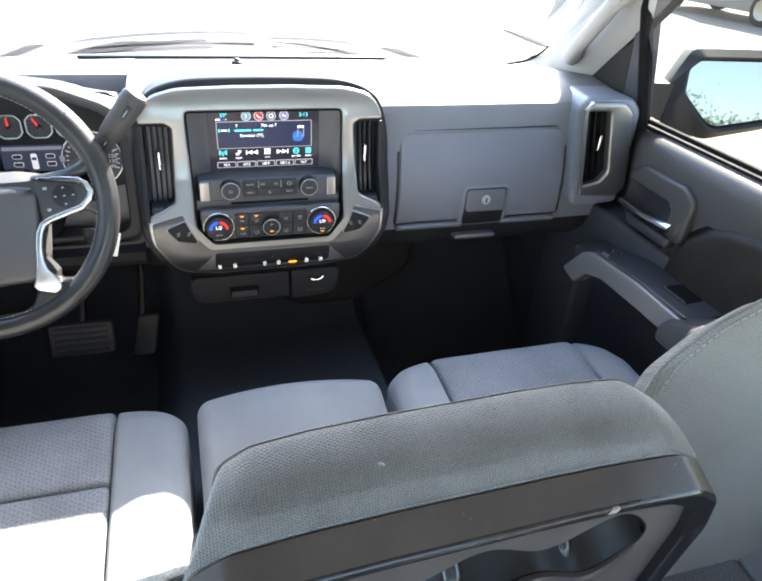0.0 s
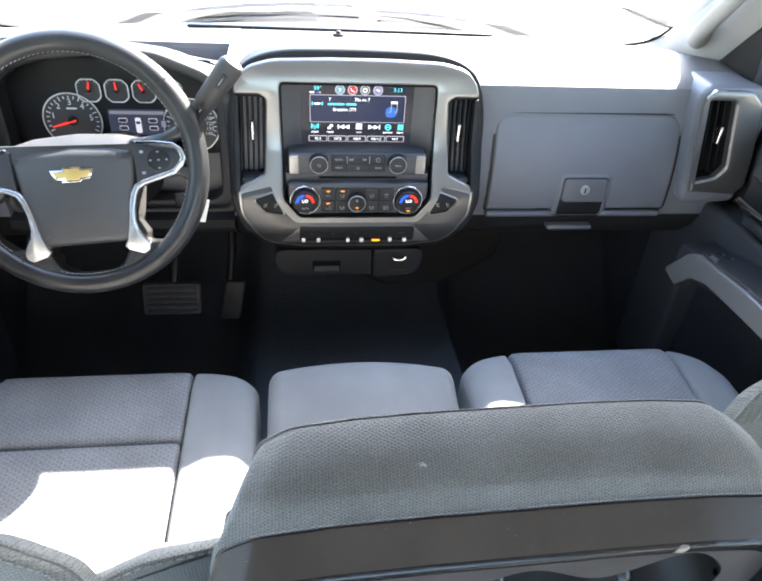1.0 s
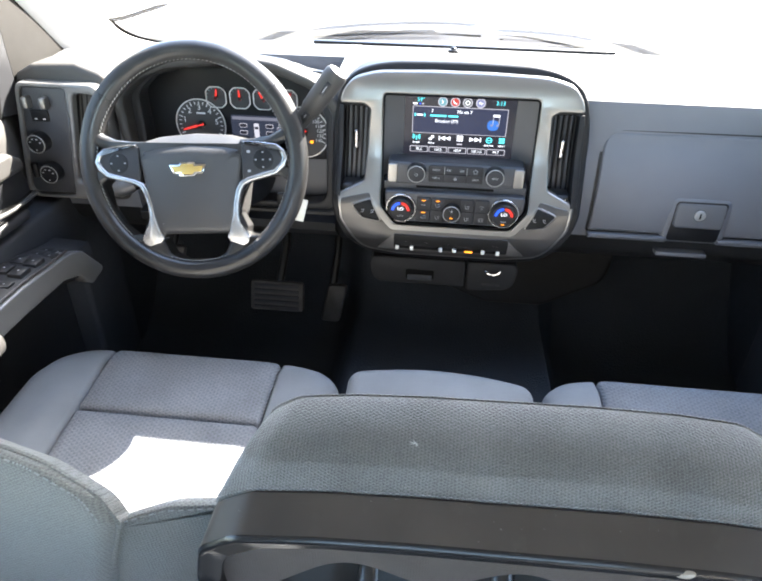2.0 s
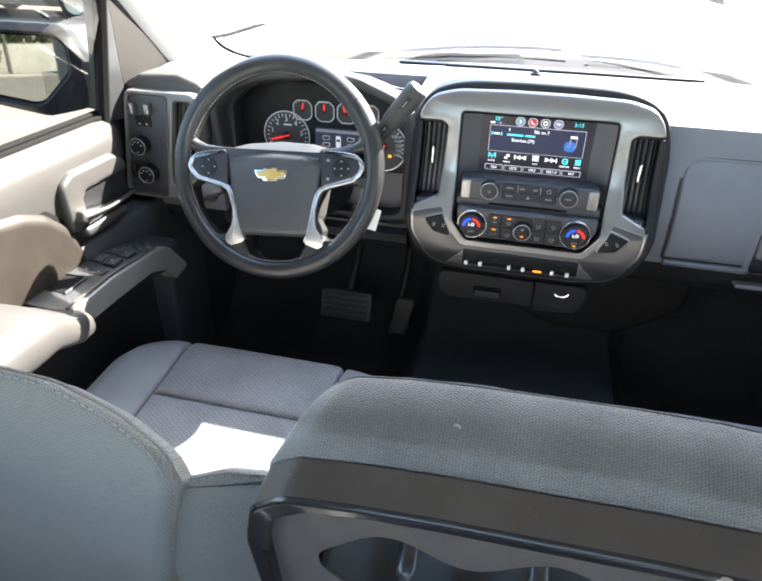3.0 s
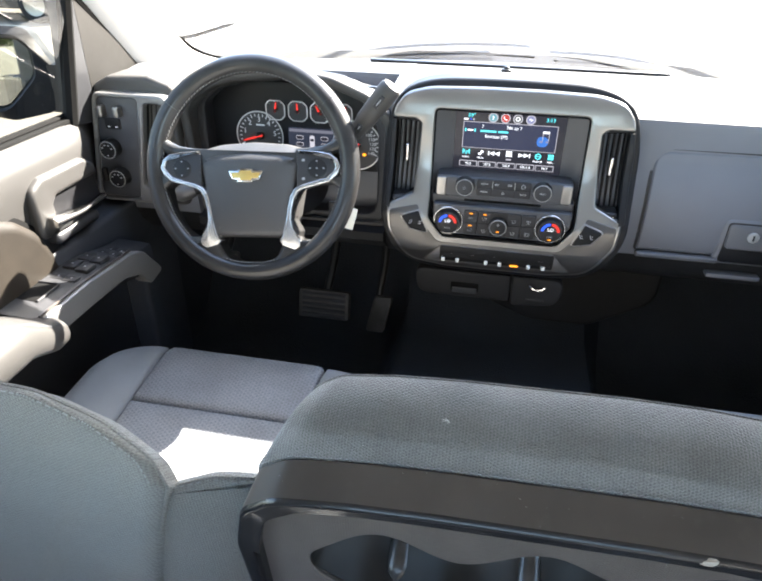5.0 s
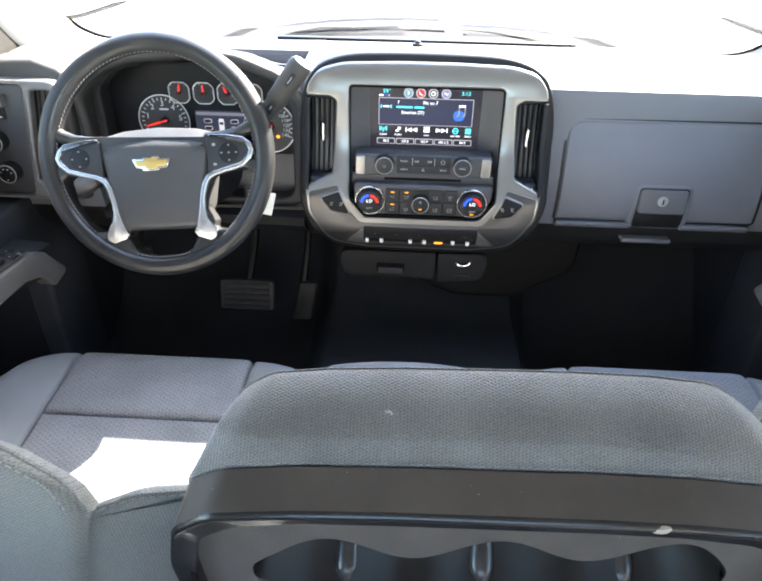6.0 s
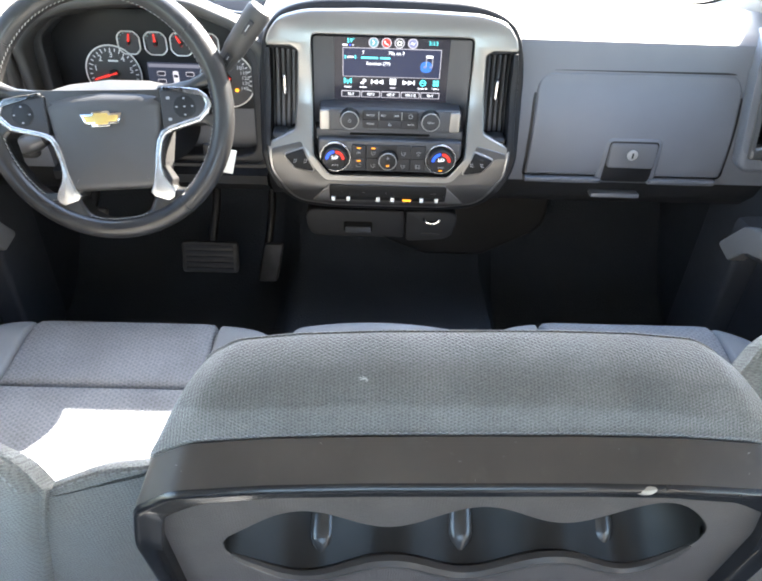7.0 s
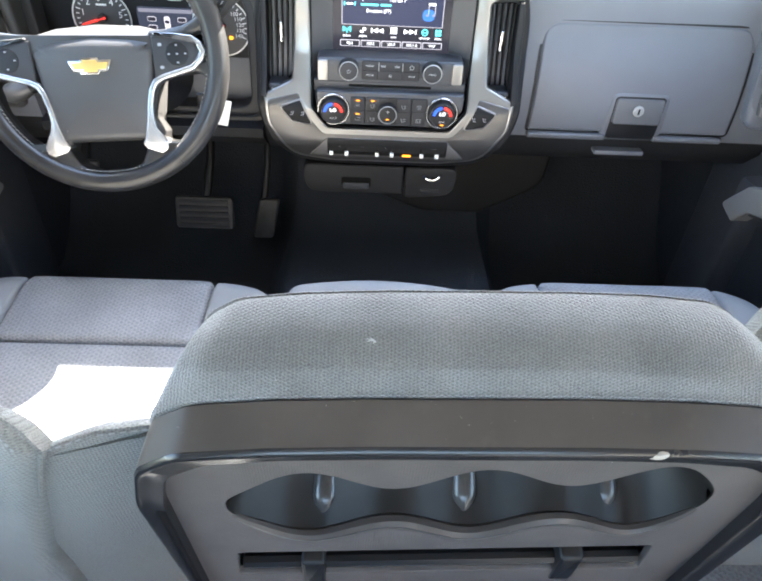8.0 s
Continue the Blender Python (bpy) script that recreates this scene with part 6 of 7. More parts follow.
tube(bm, [(-0.275 + 0.009 * math.cos(t), -0.150, 0.592 + 0.011 * math.sin(t)) for t in [k * math.pi / 8 for k in range(16)]], 0.0010, 6, closed=True)
part("key_ring", bm, M_CHROME, keys)
bm = fresh()
box(bm, -0.277, -0.254, -0.155, -0.153, 0.548, 0.592, 0.002, 2, Matrix.Translation((-0.262, -0.152, 0.588)) @ pose(0, 0, 0, 8, 14, 10) @ Matrix.Translation((0.266, 0.154, -0.57)))
part("paper_tag", bm, M_TAG, keys, "white paper tag")

# ---- pedals ----


def pedal(name, x0, x1, y, z0, z1, arm, label):
    t = thing(name, ((x0 + x1) / 2, y + 0.06, z0), label, "pedal", "pedals")
    tilt, lean = 0.30, (0.0 if x1 - x0 > 0.08 else 0.20)       # the narrow pedal leans inwards
    bm = fresh()
    plate(bm, oblong(x0, x1, z0, z1, 0.010), [], lambda u, v, d: (u + lean * (v - z0), y + d + (v - z0) * tilt, v - d * tilt), 0.014, 0.005, 3)
    p = part("pad", bm, M_PEDAL, t, "worn rubber pad")
    if x1 - x0 > 0.08:
        for k in range(5):
            z = z0 + (z1 - z0) * (k + 0.7) / 5.4
            bm = fresh()
            box(bm, x0 + 0.010, x1 - 0.010, y + (z - z0) * tilt - 0.003, y + (z - z0) * tilt + 0.004, z - 0.004, z + 0.004, 0.002, 2)
            part("rib", bm, M_LOWER, p)
    bm = fresh()
    tube(bm, [((x0 + x1) / 2, y + 0.03, z0 + (z1 - z0) * 0.6), ((x0 + x1) / 2 + 0.01, y + 0.09, z1 + 0.06), ((x0 + x1) / 2 + 0.01, y + 0.16, arm)], 0.010, 10)
    part("arm", bm, M_BLACK, t)


pedal("brake_pedal", -0.458, -0.330, 0.10, 0.201, 0.270, 0.45, "wide black ribbed rubber brake pedal")
pedal("accelerator_pedal", -0.306, -0.258, 0.18, 0.125, 0.218, 0.42, "narrow black accelerator pedal")
pedal("parking_brake_pedal", -0.665, -0.60, 0.08, 0.325, 0.365, 0.45, "small black parking brake pedal")


# ---- front doors ----
XM = -0.027                            # the cab's middle


def door(side):
    """A front door: padded upper panel, insert, armrest with trim, pull handle, window, sail panel."""
    driver_side = side < 0

    def X(x):
        """Sideways places are given for the driver's door and mirrored for the other."""
        return x if driver_side else 2 * XM - x

    t = thing("front_door", (X(-0.82), -0.40, 0.0), "sunlit grey driver's door with chrome pull" if driver_side else "shaded grey passenger door with chrome pull", "car door", "front doors")
    P = lambda off: (lambda u, v, d: (X(XL + off - d), -u, v))
    # lower skin and map pocket
    bm = fresh()
    plate(bm, oblong(-0.14, 1.02, 0.03, 0.52, 0.03), [oblong(0.02, 0.80, 0.08, 0.40, 0.04)], P(0.03), 0.06, 0.012, 4)
    part("lower_panel", bm, M_LOWER, t, "dark lower door panel")
    bm = fresh()
    plate(bm, oblong(0.0, 0.82, 0.06, 0.42, 0.04), [], P(-0.02), 0.02, 0.004, 2)
    part("map_pocket", bm, M_DARK, t, "black map pocket")
    # upper panel, rolling over into the sill
    bm = fresh()
    rows = []
    prof = [(-0.030, 0.704), (-0.018, 0.710), (-0.006, 0.708), (0.006, 0.701), (0.015, 0.690), (0.021, 0.672), (0.022, 0.640), (0.018, 0.600), (0.009, 0.540), (0.0, 0.470)]
    for k in range(25):
        y = 0.10 - 1.12 * k / 24
        rows.append([(X(XL + dx - 0.045 * smoothstep(-0.12, -0.02, y)), y, z - 0.006 * smoothstep(0.02, 0.10, y)) for dx, z in prof])
    loft(bm, rows, closed=False)
    part("upper_panel", bm, M_DOOR, t, "grained grey upper door panel")
    # padded insert behind the handle
    ins = rounded([(0.250, 0.470), (0.262, 0.520), (0.288, 0.570), (0.328, 0.607), (0.380, 0.630), (0.450, 0.642), (0.92, 0.640), (0.96, 0.470)], [0.012, 0.06, 0.06, 0.06, 0.08, 0.10, 0.05, 0.02], 6)
    bm = fresh()
    plate(bm, inset(ins if area(ins) > 0 else ins[::-1], -0.007), [], P(0.019), 0.02, 0.002, 2)
    part("insert_gap", bm, M_SEAL, t)
    bm = fresh()
    plate(bm, ins, [], P(0.032), 0.04, 0.022, 6)
    part("padded_insert", bm, M_DOORPAD, t, "padded brown-grey insert")
    # dark plate standing in for the shadow below the pull
    bm = fresh()
    plate(bm, rounded([(0.205, 0.474), (0.30, 0.470), (0.31, 0.560), (0.262, 0.545), (0.226, 0.512)], 0.010, 4), [], P(0.0215), 0.012, 0.003, 3)
    part("insert_shoulder", bm, M_DARK, t, "dark plate put in for the shadow below the pull")
    # pull handle
    hook = rounded([(0.240, 0.545), (0.286, 0.550), (0.291, 0.640), (0.258, 0.656), (0.140, 0.655), (0.106, 0.634), (0.106, 0.614), (0.228, 0.614), (0.240, 0.602)], [0.016, 0.018, 0.024, 0.018, 0.018, 0.017, 0.014, 0.008, 0.008], 5)
    bm = fresh()
    plate(bm, hook, [], P(0.0335), 0.030, 0.0095, 6)
    part("handle_bezel", bm, M_DOOR, t, "raised hooked bezel over the pull")
    bm = fresh()
    plate(bm, rounded([(0.098, 0.545), (0.240, 0.548), (0.240, 0.622), (0.110, 0.622)], 0.012, 4), [], P(0.0245), 0.012, 0.002, 2)
    part("handle_cup", bm, M_BLACK, t, "black finger cup")
    bm = fresh()
    rings = []
    for k in range(9):
        q = k / 8
        y, z = -0.110 - 0.158 * q, 0.570 + 0.008 * q - 0.003 * math.sin(q * math.pi)
        w, h = 0.009 + 0.006 * smoothstep(0.3, 1.0, q), 0.0055 + 0.0055 * smoothstep(0.4, 1.0, q)
        cx = XL + 0.036 + 0.006 * math.sin(q * math.pi * 0.9)
        rings.append([(X(cx + w * math.cos(a)), y, z + h * math.sin(a)) for a in [j * math.pi / 6 for j in range(12)]])
    loft(bm, rings)
    part("pull_lever", bm, M_LEVER, t, "chrome pull lever")
    bm = fresh()
    box(bm, min(X(XL + 0.006), X(XL + 0.044)), max(X(XL + 0.006), X(XL + 0.044)), -0.266, -0.14, 0.534, 0.556, 0.009, 3)
    part("lever_shelf", bm, M_DARK, t, "dark shelf under the lever")
    # switch shelf on the armrest
    bm = fresh()
    rows = []
    for k in range(15):
        q = k / 14
        y = -0.085 - 0.345 * q
        z = 0.462 + 0.028 * smoothstep(0, 0.5, q)
        rows.append([(X(x), y, z + dz) for x, dz in ((XL - 0.01, 0.006), (XL + 0.03, 0.002), (-0.720, 0.0), (-0.706, -0.003), (-0.702, -0.012), (-0.702, -0.055), (XL - 0.01, -0.055))])
    loft(bm, rows)
    part("switch_shelf", bm, M_DARK, t, "black armrest switch shelf")
    keyset = [(-0.146, -0.751, 0.010), (-0.152, -0.724, 0.010), (-0.172, -0.751, 0.010), (-0.178, -0.724, 0.010), (-0.216, -0.752, 0.018), (-0.222, -0.724, 0.018), (-0.256, -0.754, 0.018), (-0.262, -0.725, 0.018), (-0.297, -0.754, 0.008), (-0.300, -0.727, 0.008)]
    for y, x, w in keyset if driver_side else keyset[:3]:
        bm = fresh()
        z = 0.462 + 0.028 * smoothstep(0, 0.5, (-0.085 - y) / 0.345)
        top_ = 0.0065 if w > 0.012 else 0.0022
        box(bm, X(x) - 0.0125, X(x) + 0.0125, y - w / 2 - 0.007, y + w / 2 + 0.004, z - 0.004, z + top_, 0.0022 if w > 0.012 else 0.0008, 2)
        k = part("window_switch", bm, M_KEY, t, "black window switch")
        z += top_ - 0.0065
        bm = fresh()
        box(bm, X(x) - 0.0017, X(x) + 0.0017, y - 0.0028, y - 0.0002, z + 0.0063, z + 0.0067)
        part("switch_mark", bm, M_DIMPRINT, k)
    bm = fresh()
    box(bm, min(X(-0.795), X(-0.732)), max(X(-0.795), X(-0.732)), -0.385, -0.326, 0.470, 0.4920, 0.002, 2)
    gp = part("grip_pocket", bm, M_SEAL, t, "black grip pocket behind the switches")
    bm = fresh()
    tube(bm, [(X(x), y, 0.4925) for x, y in ((-0.795, -0.326), (-0.736, -0.326), (-0.732, -0.330), (-0.732, -0.385))], 0.0022, 6)
    part("pocket_rim", bm, M_DARK, gp)
    # bright trim along the armrest's inner edge, curving down at its front
    trim_o = rounded([(0.066, 0.394), (0.116, 0.384), (0.150, 0.422), (0.196, 0.438), (0.314, 0.441), (0.402, 0.441), (0.424, 0.484), (0.300, 0.486), (0.162, 0.476), (0.124, 0.462)], [0.009, 0.009, 0.02, 0.03, 0.05, 0.009, 0.009, 0.05, 0.04, 0.03], 5)
    bm = fresh()
    plate(bm, trim_o, [], lambda u, v, d: (X(-0.695 - d), -u, v), 0.03, 0.0035, 4)
    part("armrest_trim", bm, M_ARMTRIM, t, "satin grey armrest trim")
    bm = fresh()
    tube(bm, [(X(-0.703), -0.16 - 0.26 * k / 8, 0.4800 + 0.0085 * smoothstep(0, 5, k)) for k in range(9)], 0.0024, 8)
    part("trim_bead", bm, M_GLOSS, t, "thin glossy black bead")
    # armrest pad
    bm = fresh()
    rings = []
    for k in range(15):
        q = k / 14
        y = -0.405 - 0.50 * q
        zc = 0.455 + 0.062 * smoothstep(0.0, 0.28, q)
        hw = 0.105 * min(1.0, 0.55 + 1.6 * q) * (1 if q < 0.92 else 0.9)
        ring_ = []
        for j in range(20):
            a = 2 * math.pi * j / 20
            ca, sa = math.cos(a), math.sin(a)
            ring_.append((X(-0.735 + hw * math.copysign(abs(ca) ** 0.6, ca) * 0.9 + 0.015), y, zc + 0.042 * math.copysign(abs(sa) ** 0.7, sa) * (0.6 + 0.4 * min(1, q * 4))))
        rings.append(ring_)
    loft(bm, rings)
    part("armrest_pad", bm, M_DOOR, t, "padded stitched armrest")
    bm = fresh()
    for k in range(70):
        q = (k + 0.5) / 70
        y = -0.42 - 0.40 * q
        p = Vector((X(-0.735 + 0.105 * min(1.0, 0.55 + 1.6 * ((-y - 0.405) / 0.5)) * 0.80 + 0.015), y, 0.455 + 0.062 * smoothstep(0.0, 0.28, (-y - 0.405) / 0.5) + 0.0335 * (0.6 + 0.4 * min(1, (-y - 0.405) / 0.5 * 4))))
        tube(bm, [p + Vector((0, 0.0020, 0)), p - Vector((0, 0.0020, 0))], 0.0006, 4)
    tagged(part("armrest_stitching", bm, M_LOWER, t), kind="stuff")
    # window: seal, sail panel, frame and glass
    bm = fresh()
    f0, f1 = (0.0, 0.0) if driver_side else (0.036, 0.060)         # the far door's glass begins further forward
    plate(bm, rounded([(0.020 - f0, 0.690), (0.088 - f0, 0.698), (0.054 - f1, 0.92), (0.078 - f1, 1.015), (0.050 - f1, 1.015), (0.022 - f1, 0.92)], 0.008, 3), [], P(-0.001), 0.03, 0.005, 3)
    part("sail_edge", bm, M_DARK, t, "dark edge of the sail panel")
    bm = fresh()
    plate(bm, rounded([(-0.26, 0.690), (0.024 - f0, 0.690), (0.026 - f1, 0.92), (0.055 - f1, 1.01)], [0.01, 0.005, 0.005, 0.01], 4), [], P(-0.004), 0.03, 0.006, 3)
    part("sail_panel", bm, M_SAIL, t, "grey triangular sail panel")
    bm = fresh()
    tube(bm, [(X(XL - 0.022), y, 0.716) for y in (-0.06, -0.3, -0.6, -0.98)], 0.006, 8)
    part("window_seal", bm, M_SEAL, t, "black rubber window seal")
    bm = fresh()
    box(bm, min(X(XL - 0.024), X(XL - 0.006)), max(X(XL - 0.024), X(XL - 0.006)), -0.98, -0.07, 0.704, 0.7135, 0.002)
    part("seal_lip", bm, M_SEAL, t, "black inner lip of the window seal")
    bm = fresh()
    tube(bm, [(X(XL - 0.012), -0.090 + f0, 0.70), (X(XL + 0.006), -0.056 + f1, 0.92), (X(XL + 0.03), -0.085 + f1, 1.02), (X(XL + 0.10), -0.38, 1.17), (X(XL + 0.10), -0.95, 1.19)], 0.013, 8)
    part("window_frame", bm, M_SEAL, t, "black window frame")
    bm = fresh()
    pts = [(0.02 - f0, 0.70), (0.98, 0.70), (0.98, 1.19), (0.40, 1.17), (0.12 - f1, 1.03)]
    bm.faces.new([bm.verts.new((X(XL - 0.03 + (z - 0.7) * 0.22), -y, z)) for y, z in pts])
    g = part("window_glass", bm, M_TINT, t, "tinted side glass", smooth=False)
    g.visible_shadow = False
    bm = fresh()
    plate(bm, oblong(-0.16, 1.03, -0.10, 0.665, 0.03), [], P(-0.075), 0.03, 0.01, 3)
    part("outer_skin", bm, M_TRUCK, t, "outer door skin")
    if not driver_side:
        t.location += Vector((0, 0.012, 0.010))
    # outside mirror
    m = thing("side_mirror", (X(-0.95), 0.10, 0.64), "dark door mirror reflecting the lot behind", "side mirror", "side mirrors")
    mz = 0.0 if driver_side else -0.005
    mo = rounded([(-1.271, 0.703), (-1.100, 0.660), (-1.029, 0.738), (-1.030, 0.800), (-1.056, 0.826), (-1.265, 0.838)], [0.05, 0.05, 0.04, 0.03, 0.03, 0.05], 6)
    lean_in = 0.40
    up = 0.08 if driver_side else 0.185

    def on_mirror(u, v, d):
        """The glass faces back and a little inwards."""
        k = (u + 1.03)
        return (X(u) - math.copysign(0.36 * d, XM - X(u)), 0.12 + k * lean_in + d + (v - 0.76) * up, v + mz)

    bm = fresh()
    o = mo if area(mo) > 0 else mo[::-1]
    big = rounded([(-1.279, 0.693), (-1.097, 0.642), (-1.000, 0.662), (-0.996, 0.745), (-1.044, 0.838), (-1.273, 0.851)], [0.05, 0.05, 0.04, 0.03, 0.03, 0.05], 6)
    rings = [[on_mirror(u, v, 0.012) for u, v in inset(o, 0.010)], [on_mirror(u, v, -0.002) for u, v in inset(o, 0.007)], [on_mirror(u, v, -0.006) for u, v in inset(o, 0.001)], [on_mirror(u, v, 0.012) for u, v in big],
             [on_mirror(u, v, 0.06) for u, v in inset(big, 0.004)], [on_mirror(u, v, 0.11) for u, v in inset(big, 0.03)], [on_mirror(u, v, 0.13) for u, v in inset(big, 0.06)]]
    vs_ = loft(bm, rings, caps=False)
    bm.faces.new(vs_[-1])
    part("housing", bm, M_DARK, m, "dark grained mirror housing")
    bm = fresh()
    plate(bm, inset(o, 0.011), [], lambda u, v, d: on_mirror(u, v, d + 0.004), 0.004, 0.001, 1)
    part("mirror_glass", bm, M_MIRROR, m, "mirror glass")
    if driver_side:
        for r_, off, mat_, name_ in ((0.0205, -0.001, M_BLACK, "spot_rim"), (0.0180, -0.004, M_MIRROR, "spot_mirror")):
            bm = fresh()
            plate(bm, [(-1.240 + r_ * math.cos(a), 0.797 + r_ * math.sin(a)) for a in [2 * math.pi * j / 28 for j in range(28)]], [], lambda u, v, d: on_mirror(u, v, d + off + 8 * ((u + 1.240) ** 2 + (v - 0.797) ** 2)), 0.005, 0.001, 2)
            part(name_, bm, mat_, m, "small round blind-spot mirror")
    bm = fresh()
    loft(bm, [[(X(x), y, z + mz) for x, y, z in r_] for r_ in ([(-1.06, 0.13, 0.66), (-1.06, 0.22, 0.66), (-1.06, 0.22, 0.76), (-1.06, 0.13, 0.76)], [(-0.93, 0.13, 0.655), (-0.93, 0.23, 0.655), (-0.93, 0.23, 0.765), (-0.93, 0.13, 0.765)], [(-0.855, 0.03, 0.64), (-0.855, 0.24, 0.64), (-0.855, 0.24, 0.78), (-0.855, 0.03, 0.78)])])
    part("mirror_arm", bm, M_DARK, m, "dark mirror arm")
    return t


door(-1)
door(1)

# stitched seams on the seats


def seam(bm, pts, gap=0.006, r=0.0006, lift=(0, 0, 0)):
    """A row of stitches along pts."""
    pts = [Vector(p) + Vector(lift) for p in pts]
    for a, b in zip(pts, pts[1:]):
        n = max(1, int((b - a).length / gap))
        for k in range(n):
            p, q = a.lerp(b, (k + 0.2) / n), a.lerp(b, (k + 0.75) / n)
            tube(bm, [p, q], r, 4)


for who, at_, line_ in ((driver, driver_at, back_outline), (passenger, passenger_at, passenger_outline)):
    bm = fresh()
    ln = [p for p in inset(line_, 0.0065) if p[0] < 0.36 and p[1] > 0.006]
    rev = ln[::-1]
    seam(bm, [at_(u, v, 0.0010) for u, v in rev], 0.006, 0.0007)
    tagged(part("shoulder_stitching", bm, M_THREAD, who, "pale top stitching"), kind="stuff")
    bm = fresh()
    ln = [p for p in line_ if p[0] < 0.36 and p[1] > -0.10]
    tube(bm, [at_(u, v, 0.0115) for u, v in ln], 0.0022, 6)
    part("piping", bm, M_BACK, who)
    bm = fresh()
    seam(bm, [at_(u, interp(u, [(-0.085, 0.028), (-0.034, 0.019), (0.0, -0.002)]), 0.0132 + 0.3 * (0.012 - u)) for u in [-0.082 + 0.080 * k / 12 for k in range(13)]], 0.005, 0.0007)
    tagged(part("wing_stitching", bm, M_THREAD, who), kind="stuff")
bm = fresh()
tube(bm, [on_rest(u * 0.872, v, 0.0882) for u, v in inset(rest_out, -0.0010) if v > -0.08], 0.0014, 6)
part("front_welt", bm, M_CONSOLE, rest)

# ---- rear of the cab ----
for x, lab in ((XL - 0.03, "plain grey rear door beside the back seat"), (XR + 0.03, "plain grey rear door behind the passenger")):
    bm = fresh()
    box(bm, x - 0.03, x + 0.03, -2.2, -1.02, 0.0, 0.70, 0.01)
    box(bm, x - 0.03, x + 0.03, -1.12, -1.00, 0.70, 1.20, 0.01)
    single("wall_side", bm, M_DOOR, lab, "wall", "structure")
for name_, x in (("window_3", XL - 0.04), ("window_4", XR + 0.04)):
    bm = fresh()
    bm.faces.new([bm.verts.new((x, y, z)) for y, z in ((-1.12, 0.70), (-2.20, 0.70), (-2.20, 1.28), (-1.12, 1.28))])
    single(name_, bm, M_PRIVACY, "lightly tinted glass of the rear door", "window", "structure", smooth=False).visible_shadow = False
bed = thing("truck_bed", (-0.027, -3.4, -0.30), "navy painted open cargo bed of the truck", "truck bed")
side_o = rounded([(1.04, -0.28), (2.75, -0.28), (2.95, 0.06), (3.35, 0.12), (3.75, 0.06), (3.95, -0.28), (4.5, -0.20), (4.5, 0.60), (1.04, 0.665)], [0.02, 0.02, 0.15, 0.2, 0.15, 0.02, 0.05, 0.05, 0.02], 5)
for q in (-1, 1):
    bm = fresh()
    plate(bm, side_o, [], lambda u, v, d, q=q: ((XL - 0.075 - d) if q < 0 else (XR + 0.075 + d), -u, v), 0.03, 0.01, 3)
    part("side_panel", bm, M_TRUCK, bed)
bm = fresh()
box(bm, XL - 0.074, XR + 0.074, -4.46, -2.26, 0.06, 0.10, 0.01)
part("bed_floor", bm, M_BLACK, bed)
bm = fresh()
box(bm, XL - 0.074, XR + 0.074, -4.52, -4.47, 0.06, 0.60, 0.02)
part("tailgate", bm, M_TRUCK, bed)
bench = thing("rear_bench", (-0.027, -1.8, 0.0), "grey cloth rear bench seat", "car seat")
bm = fresh()
pad(bm, XL + 0.06, XR - 0.06, -2.05, -1.50, 0.10, lambda x, y: 0.36, 0.03)
part("bench_cushion", bm, M_FABRIC, bench)
bm = fresh()
box(bm, XL + 0.06, XR - 0.06, -2.19, -2.06, 0.30, 0.86, 0.04, 3)
part("bench_backrest", bm, M_FABRIC, bench)
bm = fresh()
box(bm, XL + 0.12, XR - 0.12, -2.0, -1.55, 0.0, 0.12, 0.02)
part("bench_base", bm, M_BLACK, bench)


# ---- the truck's nose, seen through the windscreen ----
nose = thing("bonnet", (-0.025, 1.2, 0.3), "glossy navy truck bonnet beyond the windscreen", "bonnet")
bm = fresh()
rows = []
for k in range(13):
    y = 0.80 + 1.05 * k / 12
    z = 0.735 - 0.05 * (k / 12) ** 2 - 0.10 * smoothstep(0.85, 1.0, k / 12)
    rows.append([(-0.025 + 0.86 * s, y, z + 0.035 * smoothstep(0.55, 0.35, abs(s)) - 0.10 * smoothstep(0.8, 1.0, abs(s)) - 0.02 * abs(s)) for s in [j / 12 - 1 for j in range(25)]])
loft(bm, rows, closed=False)
part("bonnet_skin", bm, M_TRUCK, nose)
bm = fresh()
box(bm, -0.885, 0.835, 0.80, 1.80, -0.2, 0.60, 0.06, 3)
part("nose_body", bm, M_TRUCK, nose)
cowl = thing("wiper_cowl", (-0.025, 0.7, 0.68), "grey plastic cowl with wipers below the windscreen", "cowl")
bm = fresh()
plate(bm, rounded([(-0.86, 0.38), (-0.60, 0.485), (-0.32, 0.57), (-0.027, 0.60), (0.27, 0.57), (0.55, 0.485), (0.81, 0.38), (0.83, 0.80), (-0.88, 0.80)], 0.04, 5), [], lambda u, v, d: (u, v, 0.718 - 0.010 * abs(u) - d), 0.04, 0.01, 3)
part("cowl_panel", bm, M_WIPER, cowl)
for x0, x1 in ((-0.72, -0.05), (-0.02, 0.62)):
    bm = fresh()
    tube(bm, [(x0, 0.70, 0.728), ((x0 + x1) / 2, 0.66, 0.752), (x1, 0.64, 0.748)], 0.008, 8)
    part("wiper_arm", bm, M_WIPER, cowl)
    bm = fresh()
    tube(bm, [(x0 + 0.12, 0.62, 0.745), ((x0 + x1) / 2, 0.615, 0.762), (x1 + 0.10, 0.61, 0.752)], 0.006, 8)
    part("wiper_blade", bm, M_WIPER, cowl)

